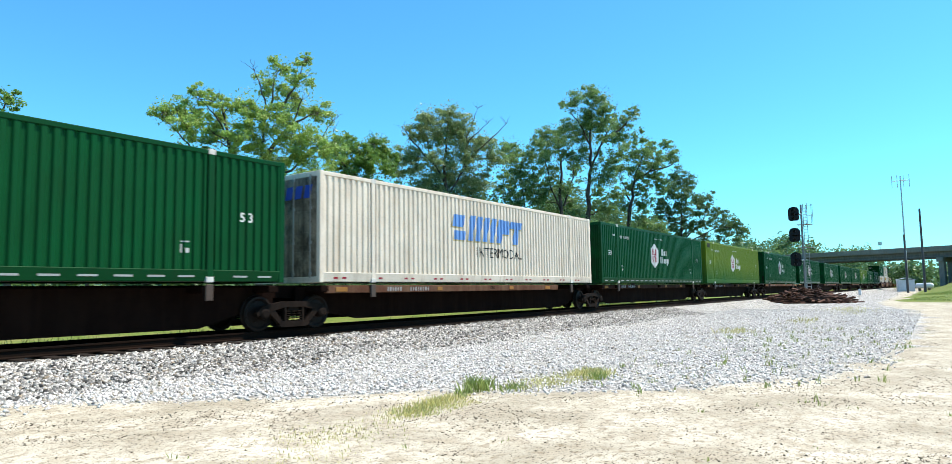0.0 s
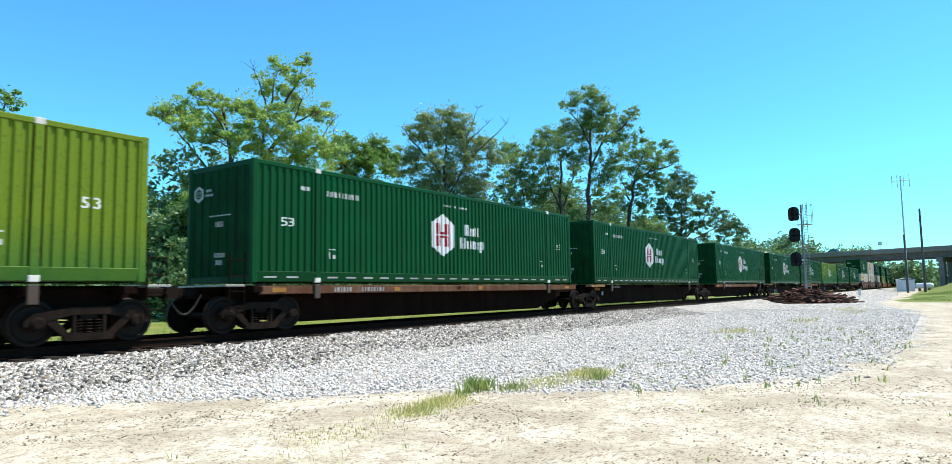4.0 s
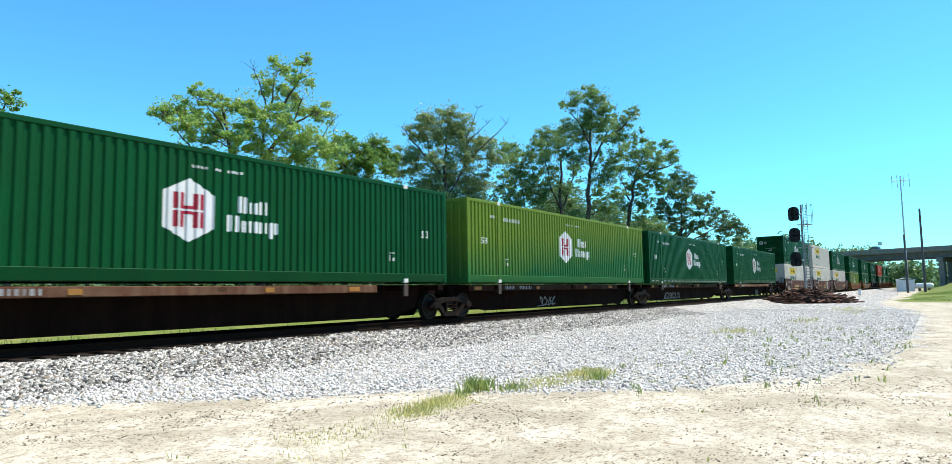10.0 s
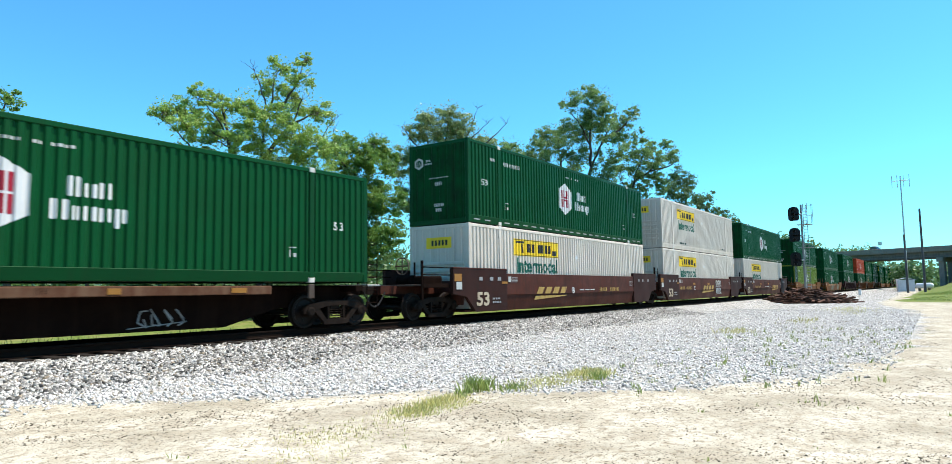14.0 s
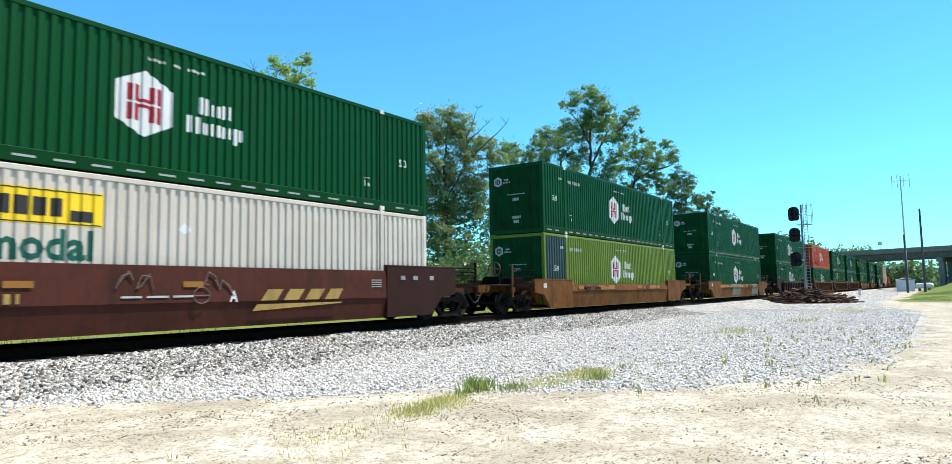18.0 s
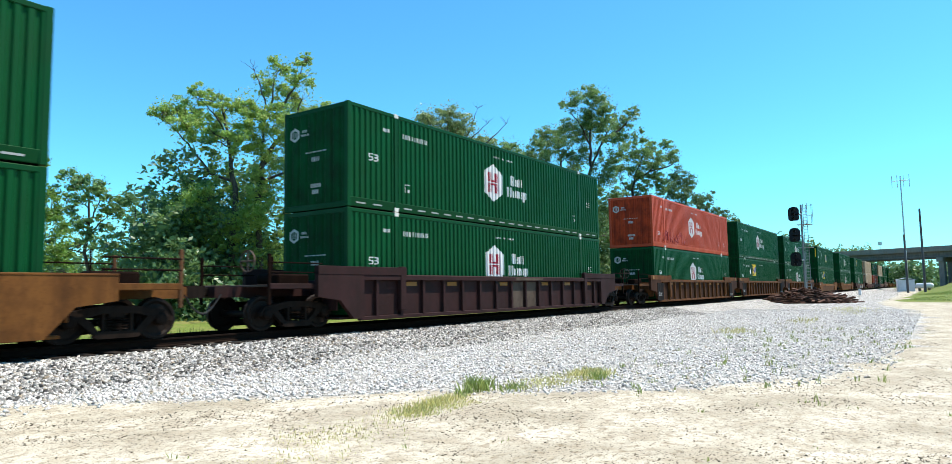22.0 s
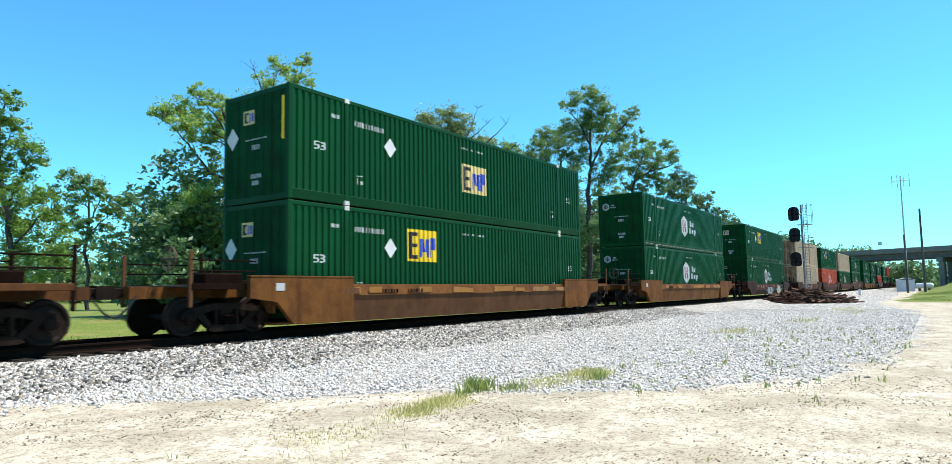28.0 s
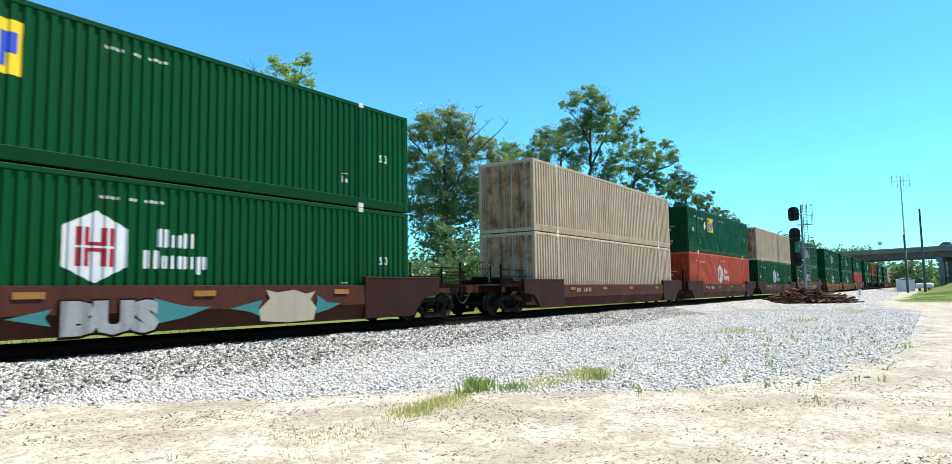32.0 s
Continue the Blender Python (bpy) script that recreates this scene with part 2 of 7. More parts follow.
def ground_material():
    m, nt, bsdf, vec = start("ground")
    L = nt.links
    att = {}
    for key in ("gravel", "grass", "clay", "loose"):
        a = nt.nodes.new("ShaderNodeAttribute")
        a.attribute_name = key
        att[key] = a.outputs["Fac"]
    n1, n2, n3, n4 = noise_tex(nt, vec, 0.8, 6.0), noise_tex(nt, vec, 9.0, 8.0), noise_tex(nt, vec, 45.0, 8.0), noise_tex(nt, vec, 2.6, 8.0)
    dirt = mix(nt, ramp(nt, n1, 0.35, 0.65), (0.36, 0.31, 0.225), (0.58, 0.515, 0.40))
    dirt = mix(nt, ramp(nt, n2, 0.52, 0.72), dirt, (0.25, 0.195, 0.125))
    dirt = mix(nt, ramp(nt, n3, 0.58, 0.70), dirt, (0.12, 0.095, 0.065))
    dirt = mix(nt, ramp(nt, n4, 0.50, 0.68), dirt, (0.38, 0.32, 0.23))
    speck = noise_tex(nt, vec, 26.0, 7.0, (0.5, 1.6, 1.0))
    dirt = mix(nt, ramp(nt, speck, 0.62, 0.67), dirt, (0.11, 0.08, 0.05))
    for scale, dark in ((34.0, (0.085, 0.065, 0.045)), (75.0, (0.13, 0.105, 0.075))):
        chip = nt.nodes.new("ShaderNodeTexVoronoi")
        chip.inputs["Scale"].default_value = scale
        L.new(vec, chip.inputs["Vector"])
        part_ = nt.nodes.new("ShaderNodeSeparateColor")
        L.new(chip.outputs["Color"], part_.inputs[0])
        some = nt.nodes.new("ShaderNodeMath")
        some.operation = "MULTIPLY"
        L.new(ramp(nt, part_.outputs[0], 0.72, 0.80), some.inputs[0])
        L.new(ramp(nt, chip.outputs["Distance"], 0.42, 0.30), some.inputs[1])
        thin = nt.nodes.new("ShaderNodeMath")
        thin.operation = "MULTIPLY"
        L.new(some.outputs[0], thin.inputs[0])
        L.new(ramp(nt, n4, 0.40, 0.52), thin.inputs[1])
        dirt = mix(nt, thin.outputs[0], dirt, dark)
    vor = nt.nodes.new("ShaderNodeTexVoronoi")
    vor.inputs["Scale"].default_value = 24.0
    L.new(vec, vor.inputs["Vector"])
    sep = nt.nodes.new("ShaderNodeSeparateColor")
    L.new(vor.outputs["Color"], sep.inputs[0])
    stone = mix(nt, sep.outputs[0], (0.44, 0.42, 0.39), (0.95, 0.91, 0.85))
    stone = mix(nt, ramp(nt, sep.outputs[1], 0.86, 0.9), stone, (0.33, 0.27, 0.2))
    # Dark gaps and dark bed: shade between the stones, put into the colour.
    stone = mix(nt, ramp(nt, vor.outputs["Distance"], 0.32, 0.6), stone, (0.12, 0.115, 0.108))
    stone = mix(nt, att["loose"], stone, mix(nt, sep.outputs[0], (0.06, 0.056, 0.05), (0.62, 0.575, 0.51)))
    stone = mix(nt, ramp(nt, n1, 0.45, 0.75), stone, mix(nt, 0.5, stone, (0.42, 0.38, 0.31)))
    turf = mix(nt, ramp(nt, n2, 0.35, 0.65), (0.08, 0.12, 0.018), (0.17, 0.21, 0.04))
    turf = mix(nt, ramp(nt, n1, 0.5, 0.72), turf, (0.24, 0.19, 0.075))
    clay = mix(nt, ramp(nt, n2, 0.35, 0.65), (0.30, 0.17, 0.08), (0.40, 0.27, 0.14))

    def broken(src):
        add = nt.nodes.new("ShaderNodeMath")
        add.operation = "MULTIPLY_ADD"
        L.new(n2, add.inputs[0])
        add.inputs[1].default_value = 0.9
        sub = nt.nodes.new("ShaderNodeMath")
        sub.operation = "ADD"
        L.new(src, sub.inputs[0])
        sub.inputs[1].default_value = -0.45
        L.new(sub.outputs[0], add.inputs[2])
        return ramp(nt, add.outputs[0], 0.38, 0.62)

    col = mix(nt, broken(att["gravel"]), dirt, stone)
    col = mix(nt, broken(att["grass"]), col, turf)
    col = mix(nt, broken(att["clay"]), col, clay)
    L.new(col, bsdf.inputs["Base Color"])
    bsdf.inputs["Roughness"].default_value = 0.95
    bsdf.inputs["Specular IOR Level"].default_value = 0.2
    hgt = mix(nt, att["gravel"], n2, vor.outputs["Distance"])
    inv = nt.nodes.new("ShaderNodeInvert")
    L.new(hgt, inv.inputs["Color"])
    bump(nt, bsdf, inv.outputs[0], 0.7, 0.03)
    return m


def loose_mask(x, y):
    """Where loose stones lie; the bed's colour is darkened here for shade between them."""
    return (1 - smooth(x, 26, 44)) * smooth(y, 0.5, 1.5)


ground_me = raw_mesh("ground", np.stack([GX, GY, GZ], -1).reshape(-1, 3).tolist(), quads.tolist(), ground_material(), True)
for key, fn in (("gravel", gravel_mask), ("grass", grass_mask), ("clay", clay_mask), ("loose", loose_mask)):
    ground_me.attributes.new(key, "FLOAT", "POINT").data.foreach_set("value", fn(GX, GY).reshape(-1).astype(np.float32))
tagged(new("ground", ground_me), "bright sandy dirt lot with grey ballast and grass beyond", "ground", kind="structure")


def scatter_mesh(name, P, size, flat, material, rng, blocky=False):
    """Many small angular stones, one mesh."""
    n = len(P)
    base = np.array([(1, 0, 0), (0, 1, 0), (-1, 0, 0), (0, -1, 0), (0, 0, 1), (0, 0, -1)], float)
    tri = np.array([(0, 1, 4), (1, 2, 4), (2, 3, 4), (3, 0, 4), (1, 0, 5), (2, 1, 5), (3, 2, 5), (0, 3, 5)])
    if blocky:
        base = np.array([(a, b, c) for a in (-0.72, 0.72) for b in (-0.62, 0.62) for c in (-0.6, 0.6)])
        tri = np.array([(0, 1, 3), (0, 3, 2), (4, 6, 7), (4, 7, 5), (0, 4, 5), (0, 5, 1), (2, 3, 7), (2, 7, 6), (1, 5, 7), (1, 7, 3)])
    q = len(base)
    V = base[None] * rng.uniform(0.55, 1.25, (n, q, 1)) + rng.uniform(-0.25, 0.25, (n, q, 3))
    a = rng.uniform(0, 6.283, n)
    c, s = np.cos(a)[:, None], np.sin(a)[:, None]
    X, Y = V[:, :, 0] * c - V[:, :, 1] * s, V[:, :, 0] * s + V[:, :, 1] * c
    tl = rng.uniform(-0.9, 0.9, n)[:, None]
    Z = V[:, :, 2] * flat + X * tl * 0.6 + Y * rng.uniform(-0.5, 0.5, n)[:, None]
    sz = size[:, None]
    V = np.stack([X * sz + P[:, 0:1], Y * sz + P[:, 1:2], Z * sz + P[:, 2:3]], -1).reshape(-1, 3)
    F = (tri[None] + (np.arange(n) * q)[:, None, None]).reshape(-1, 3)
    me = bpy.data.meshes.new(name)
    me.vertices.add(len(V))
    me.vertices.foreach_set("co", V.reshape(-1))
    me.loops.add(len(F) * 3)
    me.loops.foreach_set("vertex_index", F.reshape(-1))
    me.polygons.add(len(F))
    me.polygons.foreach_set("loop_start", np.arange(len(F)) * 3)
    me.update(calc_edges=True)
    me.materials.append(material)
    return me


def stone_mat(name, lo, hi, odd, bias=0.5):
    m, nt, bsdf, vec = start(name)
    geo = nt.nodes.new("ShaderNodeNewGeometry")
    r = geo.outputs["Random Per Island"]
    pw = nt.nodes.new("ShaderNodeMath")
    pw.operation = "POWER"
    nt.links.new(r, pw.inputs[0])
    pw.inputs[1].default_value = bias
    c = mix(nt, pw.outputs[0], lo, hi)
    c = mix(nt, ramp(nt, r, 0.93, 0.95), c, odd)
    c = mix(nt, ramp(nt, noise_tex(nt, vec, 60.0, 5.0), 0.45, 0.75), c, tuple(v * 0.8 for v in lo))
    nt.links.new(c, bsdf.inputs["Base Color"])
    bsdf.inputs["Roughness"].default_value = 0.9
    bsdf.inputs["Specular IOR Level"].default_value = 0.2
    return m


rng = np.random.default_rng(7)


def stones(name, n, x0, x1, y0, y1, near, size, sink, material, mask, power=1.0, blocky=False):
    u = rng.random(n * 3)
    x = x0 + (x1 - x0) * u ** power
    y = rng.uniform(y0, y1, n * 3)
    keep = rng.random(n * 3) < mask(x, y)
    x, y = x[keep][:n], y[keep][:n]
    s = size * (0.4 + 1.3 * rng.random(len(x)) ** 2.2) * 1.15
    P = np.stack([x, y, height(x, y) + s * sink], -1)
    return scatter_mesh(name, P, s, 0.7, material, rng, blocky)


BALLAST = stone_mat("ballast stone", (0.030, 0.029, 0.027), (0.88, 0.83, 0.76), (0.30, 0.24, 0.17), 1.2)
GRAVEL = stone_mat("gravel stone", (0.05, 0.046, 0.042), (0.98, 0.92, 0.85), (0.42, 0.35, 0.25), 0.34)
tagged(new("ballast", stones("ballast", 64000, 2.0, 38.0, 10.3, 13.0, 2, 0.0235, 0.3, BALLAST, lambda x, y: gravel_mask(x, y) * smooth(y + 0.5 * lump(x, y, 0.9), 10.2, 11.4), 2.0, True)),
       "coarse grey crushed-stone ballast on the track shoulder", "ballast", kind="stuff")
tagged(new("gravel", stones("gravel", 58000, 3.5, 46.0, 0.7, 11.6, 2, 0.0225, 0.25, GRAVEL, lambda x, y: gravel_mask(x, y) * (1 - 0.85 * smooth(y + 0.5 * lump(x, y, 0.9), 10.2, 11.4)), 1.75)),
       "loose pale grey gravel spread beside the track", "gravel", kind="stuff")
PEBBLE = stone_mat("pebble", (0.06, 0.045, 0.03), (0.30, 0.25, 0.18), (0.05, 0.04, 0.03))
tagged(new("pebbles", stones("pebbles", 26000, 1.5, 26.0, -2.0, 10.5, 2, 0.0085, 0.2, PEBBLE, lambda x, y: (1 - gravel_mask(x, y)) * (0.08 + 0.92 * smooth(lump(x, y, 1.3, 2.0) + lump(x, y, 4.1, 5.0), 0.1, 0.8)), 1.5)),
       "small stones and dark chips on the dirt lot", "pebbles", kind="stuff")

# ---- track ----
track = thing("railway_track", pose(0, TRACK_Y, RAIL_Z), "single railway track with worn steel rails on dark wooden ties", "track", kind="structure")
STEEL = paint("rail steel", (0.011, 0.0065, 0.0045), (0.02, 0.010, 0.006), 0.6, 0.8, 0.0, False, spec=0.05)
TIE = paint("tie wood", (0.018, 0.012, 0.008), (0.04, 0.027, 0.018), 0.6, 0.9, 0.0, False, 30)
RAIL_PROFILE = [(-0.07, -0.17), (0.07, -0.17), (0.07, -0.155), (0.012, -0.135), (0.01, -0.045), (0.036, -0.035), (0.036, -0.004), (0.03, 0.0), (-0.03, 0.0), (-0.036, -0.004), (-0.036, -0.035), (-0.01, -0.045), (-0.012, -0.135), (-0.07, -0.155)]
for side in (-1, 1):
    part("rail", Build().prism([(u + side * 0.755, w) for u, w in RAIL_PROFILE], -150, 900, "x"), STEEL, track)
tie_me = Build().box(-0.115, 0.115, -1.3, 1.3, -0.35, -0.172, 0.012).mesh("tie")
for i in range(150):
    part("tie", tie_me, TIE, track, at=pose(-10 + i * 0.52 + random.uniform(-0.02, 0.02), random.uniform(-0.03, 0.03), 0, 0, 0, random.uniform(-0.6, 0.6)))
far_ties = Build()
for i in range(400):
    far_ties.box(68.1 + i * 0.52, 68.33 + i * 0.52, -1.3, 1.3, -0.35, -0.172)
tagged(part("far_ties", far_ties, TIE, track), kind="stuff")

# ---- liveries ----
def faded_paint(name, foot, top, gain):
    """Green paint, bleached to olive except along the foot; gain: how far the bleaching grows (or fails) towards the far end."""
    m, nt, bsdf, vec = start(name)
    sep = nt.nodes.new("ShaderNodeSeparateXYZ")
    nt.links.new(vec, sep.inputs[0])
    edge = nt.nodes.new("ShaderNodeMath")
    edge.operation = "MULTIPLY_ADD"
    nt.links.new(noise_tex(nt, vec, 0.8, 6.0), edge.inputs[0])
    edge.inputs[1].default_value = 1.3
    nt.links.new(sep.outputs[2], edge.inputs[2])
    end = nt.nodes.new("ShaderNodeMath")
    end.operation = "MULTIPLY_ADD"
    nt.links.new(ramp(nt, sep.outputs[0], 3.0, 13.0), end.inputs[0])
    end.inputs[1].default_value = gain
    nt.links.new(edge.outputs[0], end.inputs[2])
    c = mix(nt, ramp(nt, end.outputs[0], 0.8, 2.3), foot, top)
    c = mix(nt, ramp(nt, noise_tex(nt, vec, 18.0, 6.0), 0.55, 0.8), c, (0.03, 0.06, 0.015))
    nt.links.new(c, bsdf.inputs["Base Color"])
    bsdf.inputs["Roughness"].default_value = 0.5
    bsdf.inputs["Specular IOR Level"].default_value = 0.12
    return m


GREEN = paint("container green", (0.0010, 0.055, 0.0136), (0.012, 0.035, 0.012), 0.25, 0.45, spec=0.10)
GREEN_END = paint("container green rail", (0.001, 0.046, 0.0115), (0.012, 0.025, 0.01), 0.3, 0.45, spec=0.10)
OLIVE = paint("container olive", (0.105, 0.155, 0.009), (0.08, 0.08, 0.03), 0.25, 0.45)
FADED = faded_paint("container faded green", (0.018, 0.095, 0.018), (0.112, 0.165, 0.010), 0.5)
OLIVE_FADED = faded_paint("container half faded green", (0.012, 0.095, 0.022), (0.098, 0.155, 0.012), -0.9)
WHITE = paint("container white", (0.70, 0.61, 0.49), (0.34, 0.24, 0.14), 0.5, 0.5, blotch=0.15)
JWHITE = paint("container clean white", (0.56, 0.49, 0.41), (0.30, 0.22, 0.16), 0.35, 0.45)
BEIGE = paint("container beige", (0.46, 0.345, 0.23), (0.17, 0.095, 0.05), 0.5, 0.55, spec=0.1, blotch=0.18)
ORANGE = paint("container orange", (0.42, 0.056, 0.017), (0.22, 0.05, 0.03), 0.35, 0.5, blotch=0.3)
SLATE = paint("container slate", (0.028, 0.055, 0.05), (0.04, 0.04, 0.035), 0.3, 0.5)
# Green front walls: grime, plus shade of the ends put into the paint.
FRONT_GREEN = paint("grimy, shaded green front wall", (0.001, 0.050, 0.0125), (0.007, 0.016, 0.007), 0.8, 0.6, spec=0.06, blotch=0.55)
# Orange front wall: stains, and the end's shade mixed into a darker red.
FRONT_ORANGE = paint("stained, shaded orange front wall", (0.36, 0.045, 0.014), (0.09, 0.016, 0.010), 0.8, 0.6, spec=0.06, blotch=0.6)
DOOR_BEIGE = paint("stained beige door", (0.42, 0.23, 0.125), (0.06, 0.024, 0.011), 0.95, 0.6, spec=0.1, blotch=0.75)
DOOR_WHITE = paint("stained white door", (0.34, 0.27, 0.19), (0.035, 0.018, 0.010), 0.95, 0.6, blotch=0.85)
RED = paint("container red", (0.40, 0.04, 0.025), (0.2, 0.06, 0.04), 0.35, 0.5)
DECAL_WHITE = paint("decal white", (0.60, 0.59, 0.57), (0.4, 0.4, 0.36), 0.2, 0.5, 0, True, 18, 0.02)
DECAL_DULL = paint("decal worn and shaded white", (0.42, 0.42, 0.40), (0.2, 0.22, 0.18), 0.6, 0.5, 0, True, 18, 0.02)
DECAL_RED = paint("decal dark red", (0.30, 0.012, 0.03), (0.2, 0.05, 0.05), 0.2, 0.5, 0, True, 18, 0.02)
DECAL_YELLOW = paint("decal yellow", (0.78, 0.52, 0.02), (0.4, 0.3, 0.1), 0.2, 0.5, 0, True, 18, 0.02)
DECAL_CREAM = paint("decal faded yellow", (0.66, 0.5, 0.2), (0.4, 0.3, 0.1), 0.2, 0.5, 0, True, 18, 0.02)
DECAL_TAN = paint("decal tan", (0.42, 0.33, 0.16), (0.4, 0.3, 0.1), 0.2, 0.5, 0, True, 18, 0.02)
DECAL_SKY = paint("decal sky blue", (0.13, 0.27, 0.55), (0.2, 0.25, 0.4), 0.2, 0.5, 0, True, 18, 0.02)
DECAL_BLACK = paint("decal black", (0.03, 0.028, 0.025), (0.06, 0.05, 0.04), 0.2, 0.5, 0, True, 18, 0.02)
DECAL_BLUE = paint("decal blue", (0.03, 0.07, 0.42), (0.2, 0.2, 0.3), 0.2, 0.5, 0, True, 18, 0.02)
DECAL_TEAL = paint("decal teal green", (0.008, 0.085, 0.055), (0.1, 0.15, 0.12), 0.2, 0.5, 0, True, 18, 0.02)
SPRAY_TEAL = paint("spray teal", (0.03, 0.15, 0.15), (0.1, 0.15, 0.15), 0.3, 0.6, 0, True, 18, 0.02)
SPRAY_GREY = paint("spray grey", (0.27, 0.265, 0.26), (0.09, 0.075, 0.07), 0.8, 0.6, 0, True, 18, 0.02)
SPRAY_DARK = paint("spray dark red", (0.24, 0.03, 0.035), (0.3, 0.1, 0.06), 0.3, 0.6, 0, True, 18, 0.02)
CASTING = paint("corner casting", (0.55, 0.53, 0.48), (0.2, 0.12, 0.07), 0.5, 0.6)
RUBBER = paint("dark rubber", (0.02, 0.02, 0.02), (0.05, 0.045, 0.04), 0.3, 0.7, 0, False)
BARE = paint("bare steel", (0.35, 0.33, 0.30), (0.2, 0.1, 0.06), 0.5, 0.4, 0.7)

# ---- containers ----
CL, CW, CH = 16.15, 2.59, 2.90
RAIL_B, RAIL_T = 0.27, 2.78
PITCH = 0.215
SECTIONS = ((0.14, 1.86), (2.10, 14.05), (14.29, 16.01))
POSTS = (1.98, 14.17)


def wave():
    """Breakpoints (x, recess) of the corrugated side along the container."""
    rows = []
    for a, b in SECTIONS:
        n = max(1, round((b - a) / PITCH))
        s = (b - a) / n
        pts = [(a, 0.012)]
        for i in range(n):
            o = a + i * s
            pts += [(o + 0.24 * s, 0.012), (o + 0.38 * s, 0.056), (o + 0.64 * s, 0.056), (o + 0.78 * s, 0.012)]
        pts.append((b, 0.012))
        rows.append(pts)
    return rows


WAVE = wave()
FLAT_WAVE = [(x, r) for row in WAVE for x, r in row]
WX, WR = np.array([q[0] for q in FLAT_WAVE]), np.array([q[1] for q in FLAT_WAVE])


def side_mesh(row, y, out):
    b = Build()
    vs, fs = [], []
    for x, r in row:
        vs += [(x, y - out * r, RAIL_B), (x, y - out * r, RAIL_T)]
    for i in range(len(row) - 1):
        fs.append((2 * i, 2 * i + 2, 2 * i + 3, 2 * i + 1))
    n = len(vs)
    vs += [(x, y - out * (r + 0.02), z) for (x, r) in row for z in (RAIL_B, RAIL_T)]
    for i in range(len(row) - 1):
        fs.append((n + 2 * i, n + 2 * i + 1, n + 2 * i + 3, n + 2 * i + 2))
    return b.add(vs, fs).mesh("side_panel")


SIDE_MESHES = [(side_mesh(row, -CW / 2, -1), side_mesh(row, CW / 2, 1)) for row in WAVE]


def fitted(bm, gap=0.004):
    """Lays a flat drawing (x, z) onto the corrugated side."""
    lo, hi = min(v.co.x for v in bm.verts), max(v.co.x for v in bm.verts)
    for x in WX[(WX > lo) & (WX < hi)]:
        bmesh.ops.bisect_plane(bm, geom=bm.verts[:] + bm.edges[:] + bm.faces[:], plane_co=(x, 0, 0), plane_no=(1, 0, 0))
    for v in bm.verts:
        v.co.y = -CW / 2 + float(np.interp(v.co.x, WX, WR)) - gap
    return bm


def drawing(polys, name, fit=True, y=-CW / 2, gap=0.004):
    bm = bmesh.new()
    for poly in polys:
        bm.faces.new([bm.verts.new((u, y - gap, w)) for u, w in poly])
    if fit:
        fitted(bm, gap)
    me = bpy.data.meshes.new(name)
    bm.to_mesh(me)
    bm.free()
    return me


def words(text, size, x, z, name, fit=True, y=-CW / 2, gap=0.004, width=None, shear=0.0, offset=0.0):
    """Lettering with the built-in font on the side, lower left corner at (x, z); width: squeezed or spread to it."""
    cu = bpy.data.curves.new(name, "FONT")
    cu.body, cu.size, cu.shear, cu.offset, cu.resolution_u = text, size, shear, offset, 2
    ob = bpy.data.objects.new(name, cu)
    scene.collection.objects.link(ob)
    dg = bpy.context.evaluated_depsgraph_get()
    me = bpy.data.meshes.new_from_object(ob.evaluated_get(dg))
    bpy.data.objects.remove(ob)
    bm = bmesh.new()
    bm.from_mesh(me)
    bpy.data.meshes.remove(me)
    lo, hi = min(v.co.x for v in bm.verts), max(v.co.x for v in bm.verts)
    k = (width / (hi - lo)) if width else 1.0
    for v in bm.verts:
        v.co = ((v.co.x - lo) * k + x, y - gap, v.co.y + z)
    bmesh.ops.triangulate(bm, faces=bm.faces[:])
    if fit:
        fitted(bm, gap)
    out = bpy.data.meshes.new(name)
    bm.to_mesh(out)
    bm.free()
    return out


def slant_dash(w, z0, z1):
    """A strip on the inward-sloping face of the bottom rail."""
    lean = lambda z: -CW / 2 + 0.035 - 0.039 * (z - 0.035) / (RAIL_B - 0.047) - 0.004
    me = bpy.data.meshes.new("reflector")
    me.from_pydata([(0, lean(z0), z0), (w, lean(z0), z0), (w, lean(z1), z1), (0, lean(z1), z1)], [], [(0, 1, 2, 3)])
    return me


def bars(x, z, widths, h, gap):
    """A row of plain bars."""
    out = []
    for w in widths:
        out.append([(x, z), (x + w, z), (x + w, z + h), (x, z + h)])
        x += w + gap
    return out


def rect(x0, x1, z0, z1):
    return [(x0, z0), (x1, z0), (x1, z1), (x0, z1)]


def slanted(x, z, w, h, s):
    return [(x, z), (x + w, z), (x + w + s, z + h), (x + s, z + h)]


def hexagon(cx, cz, w, h):
    return [(cx - w / 2, cz - h * 0.27), (cx, cz - h / 2), (cx + w / 2, cz - h * 0.27), (cx + w / 2, cz + h * 0.27), (cx, cz + h / 2), (cx - w / 2, cz + h * 0.27)]


def hex_ring(cx, cz, w, h, k):
    a, b = hexagon(cx, cz, w, h), hexagon(cx, cz, w * k, h * k)
    return [[a[i], a[(i + 1) % 6], b[(i + 1) % 6], b[i]] for i in range(6)]


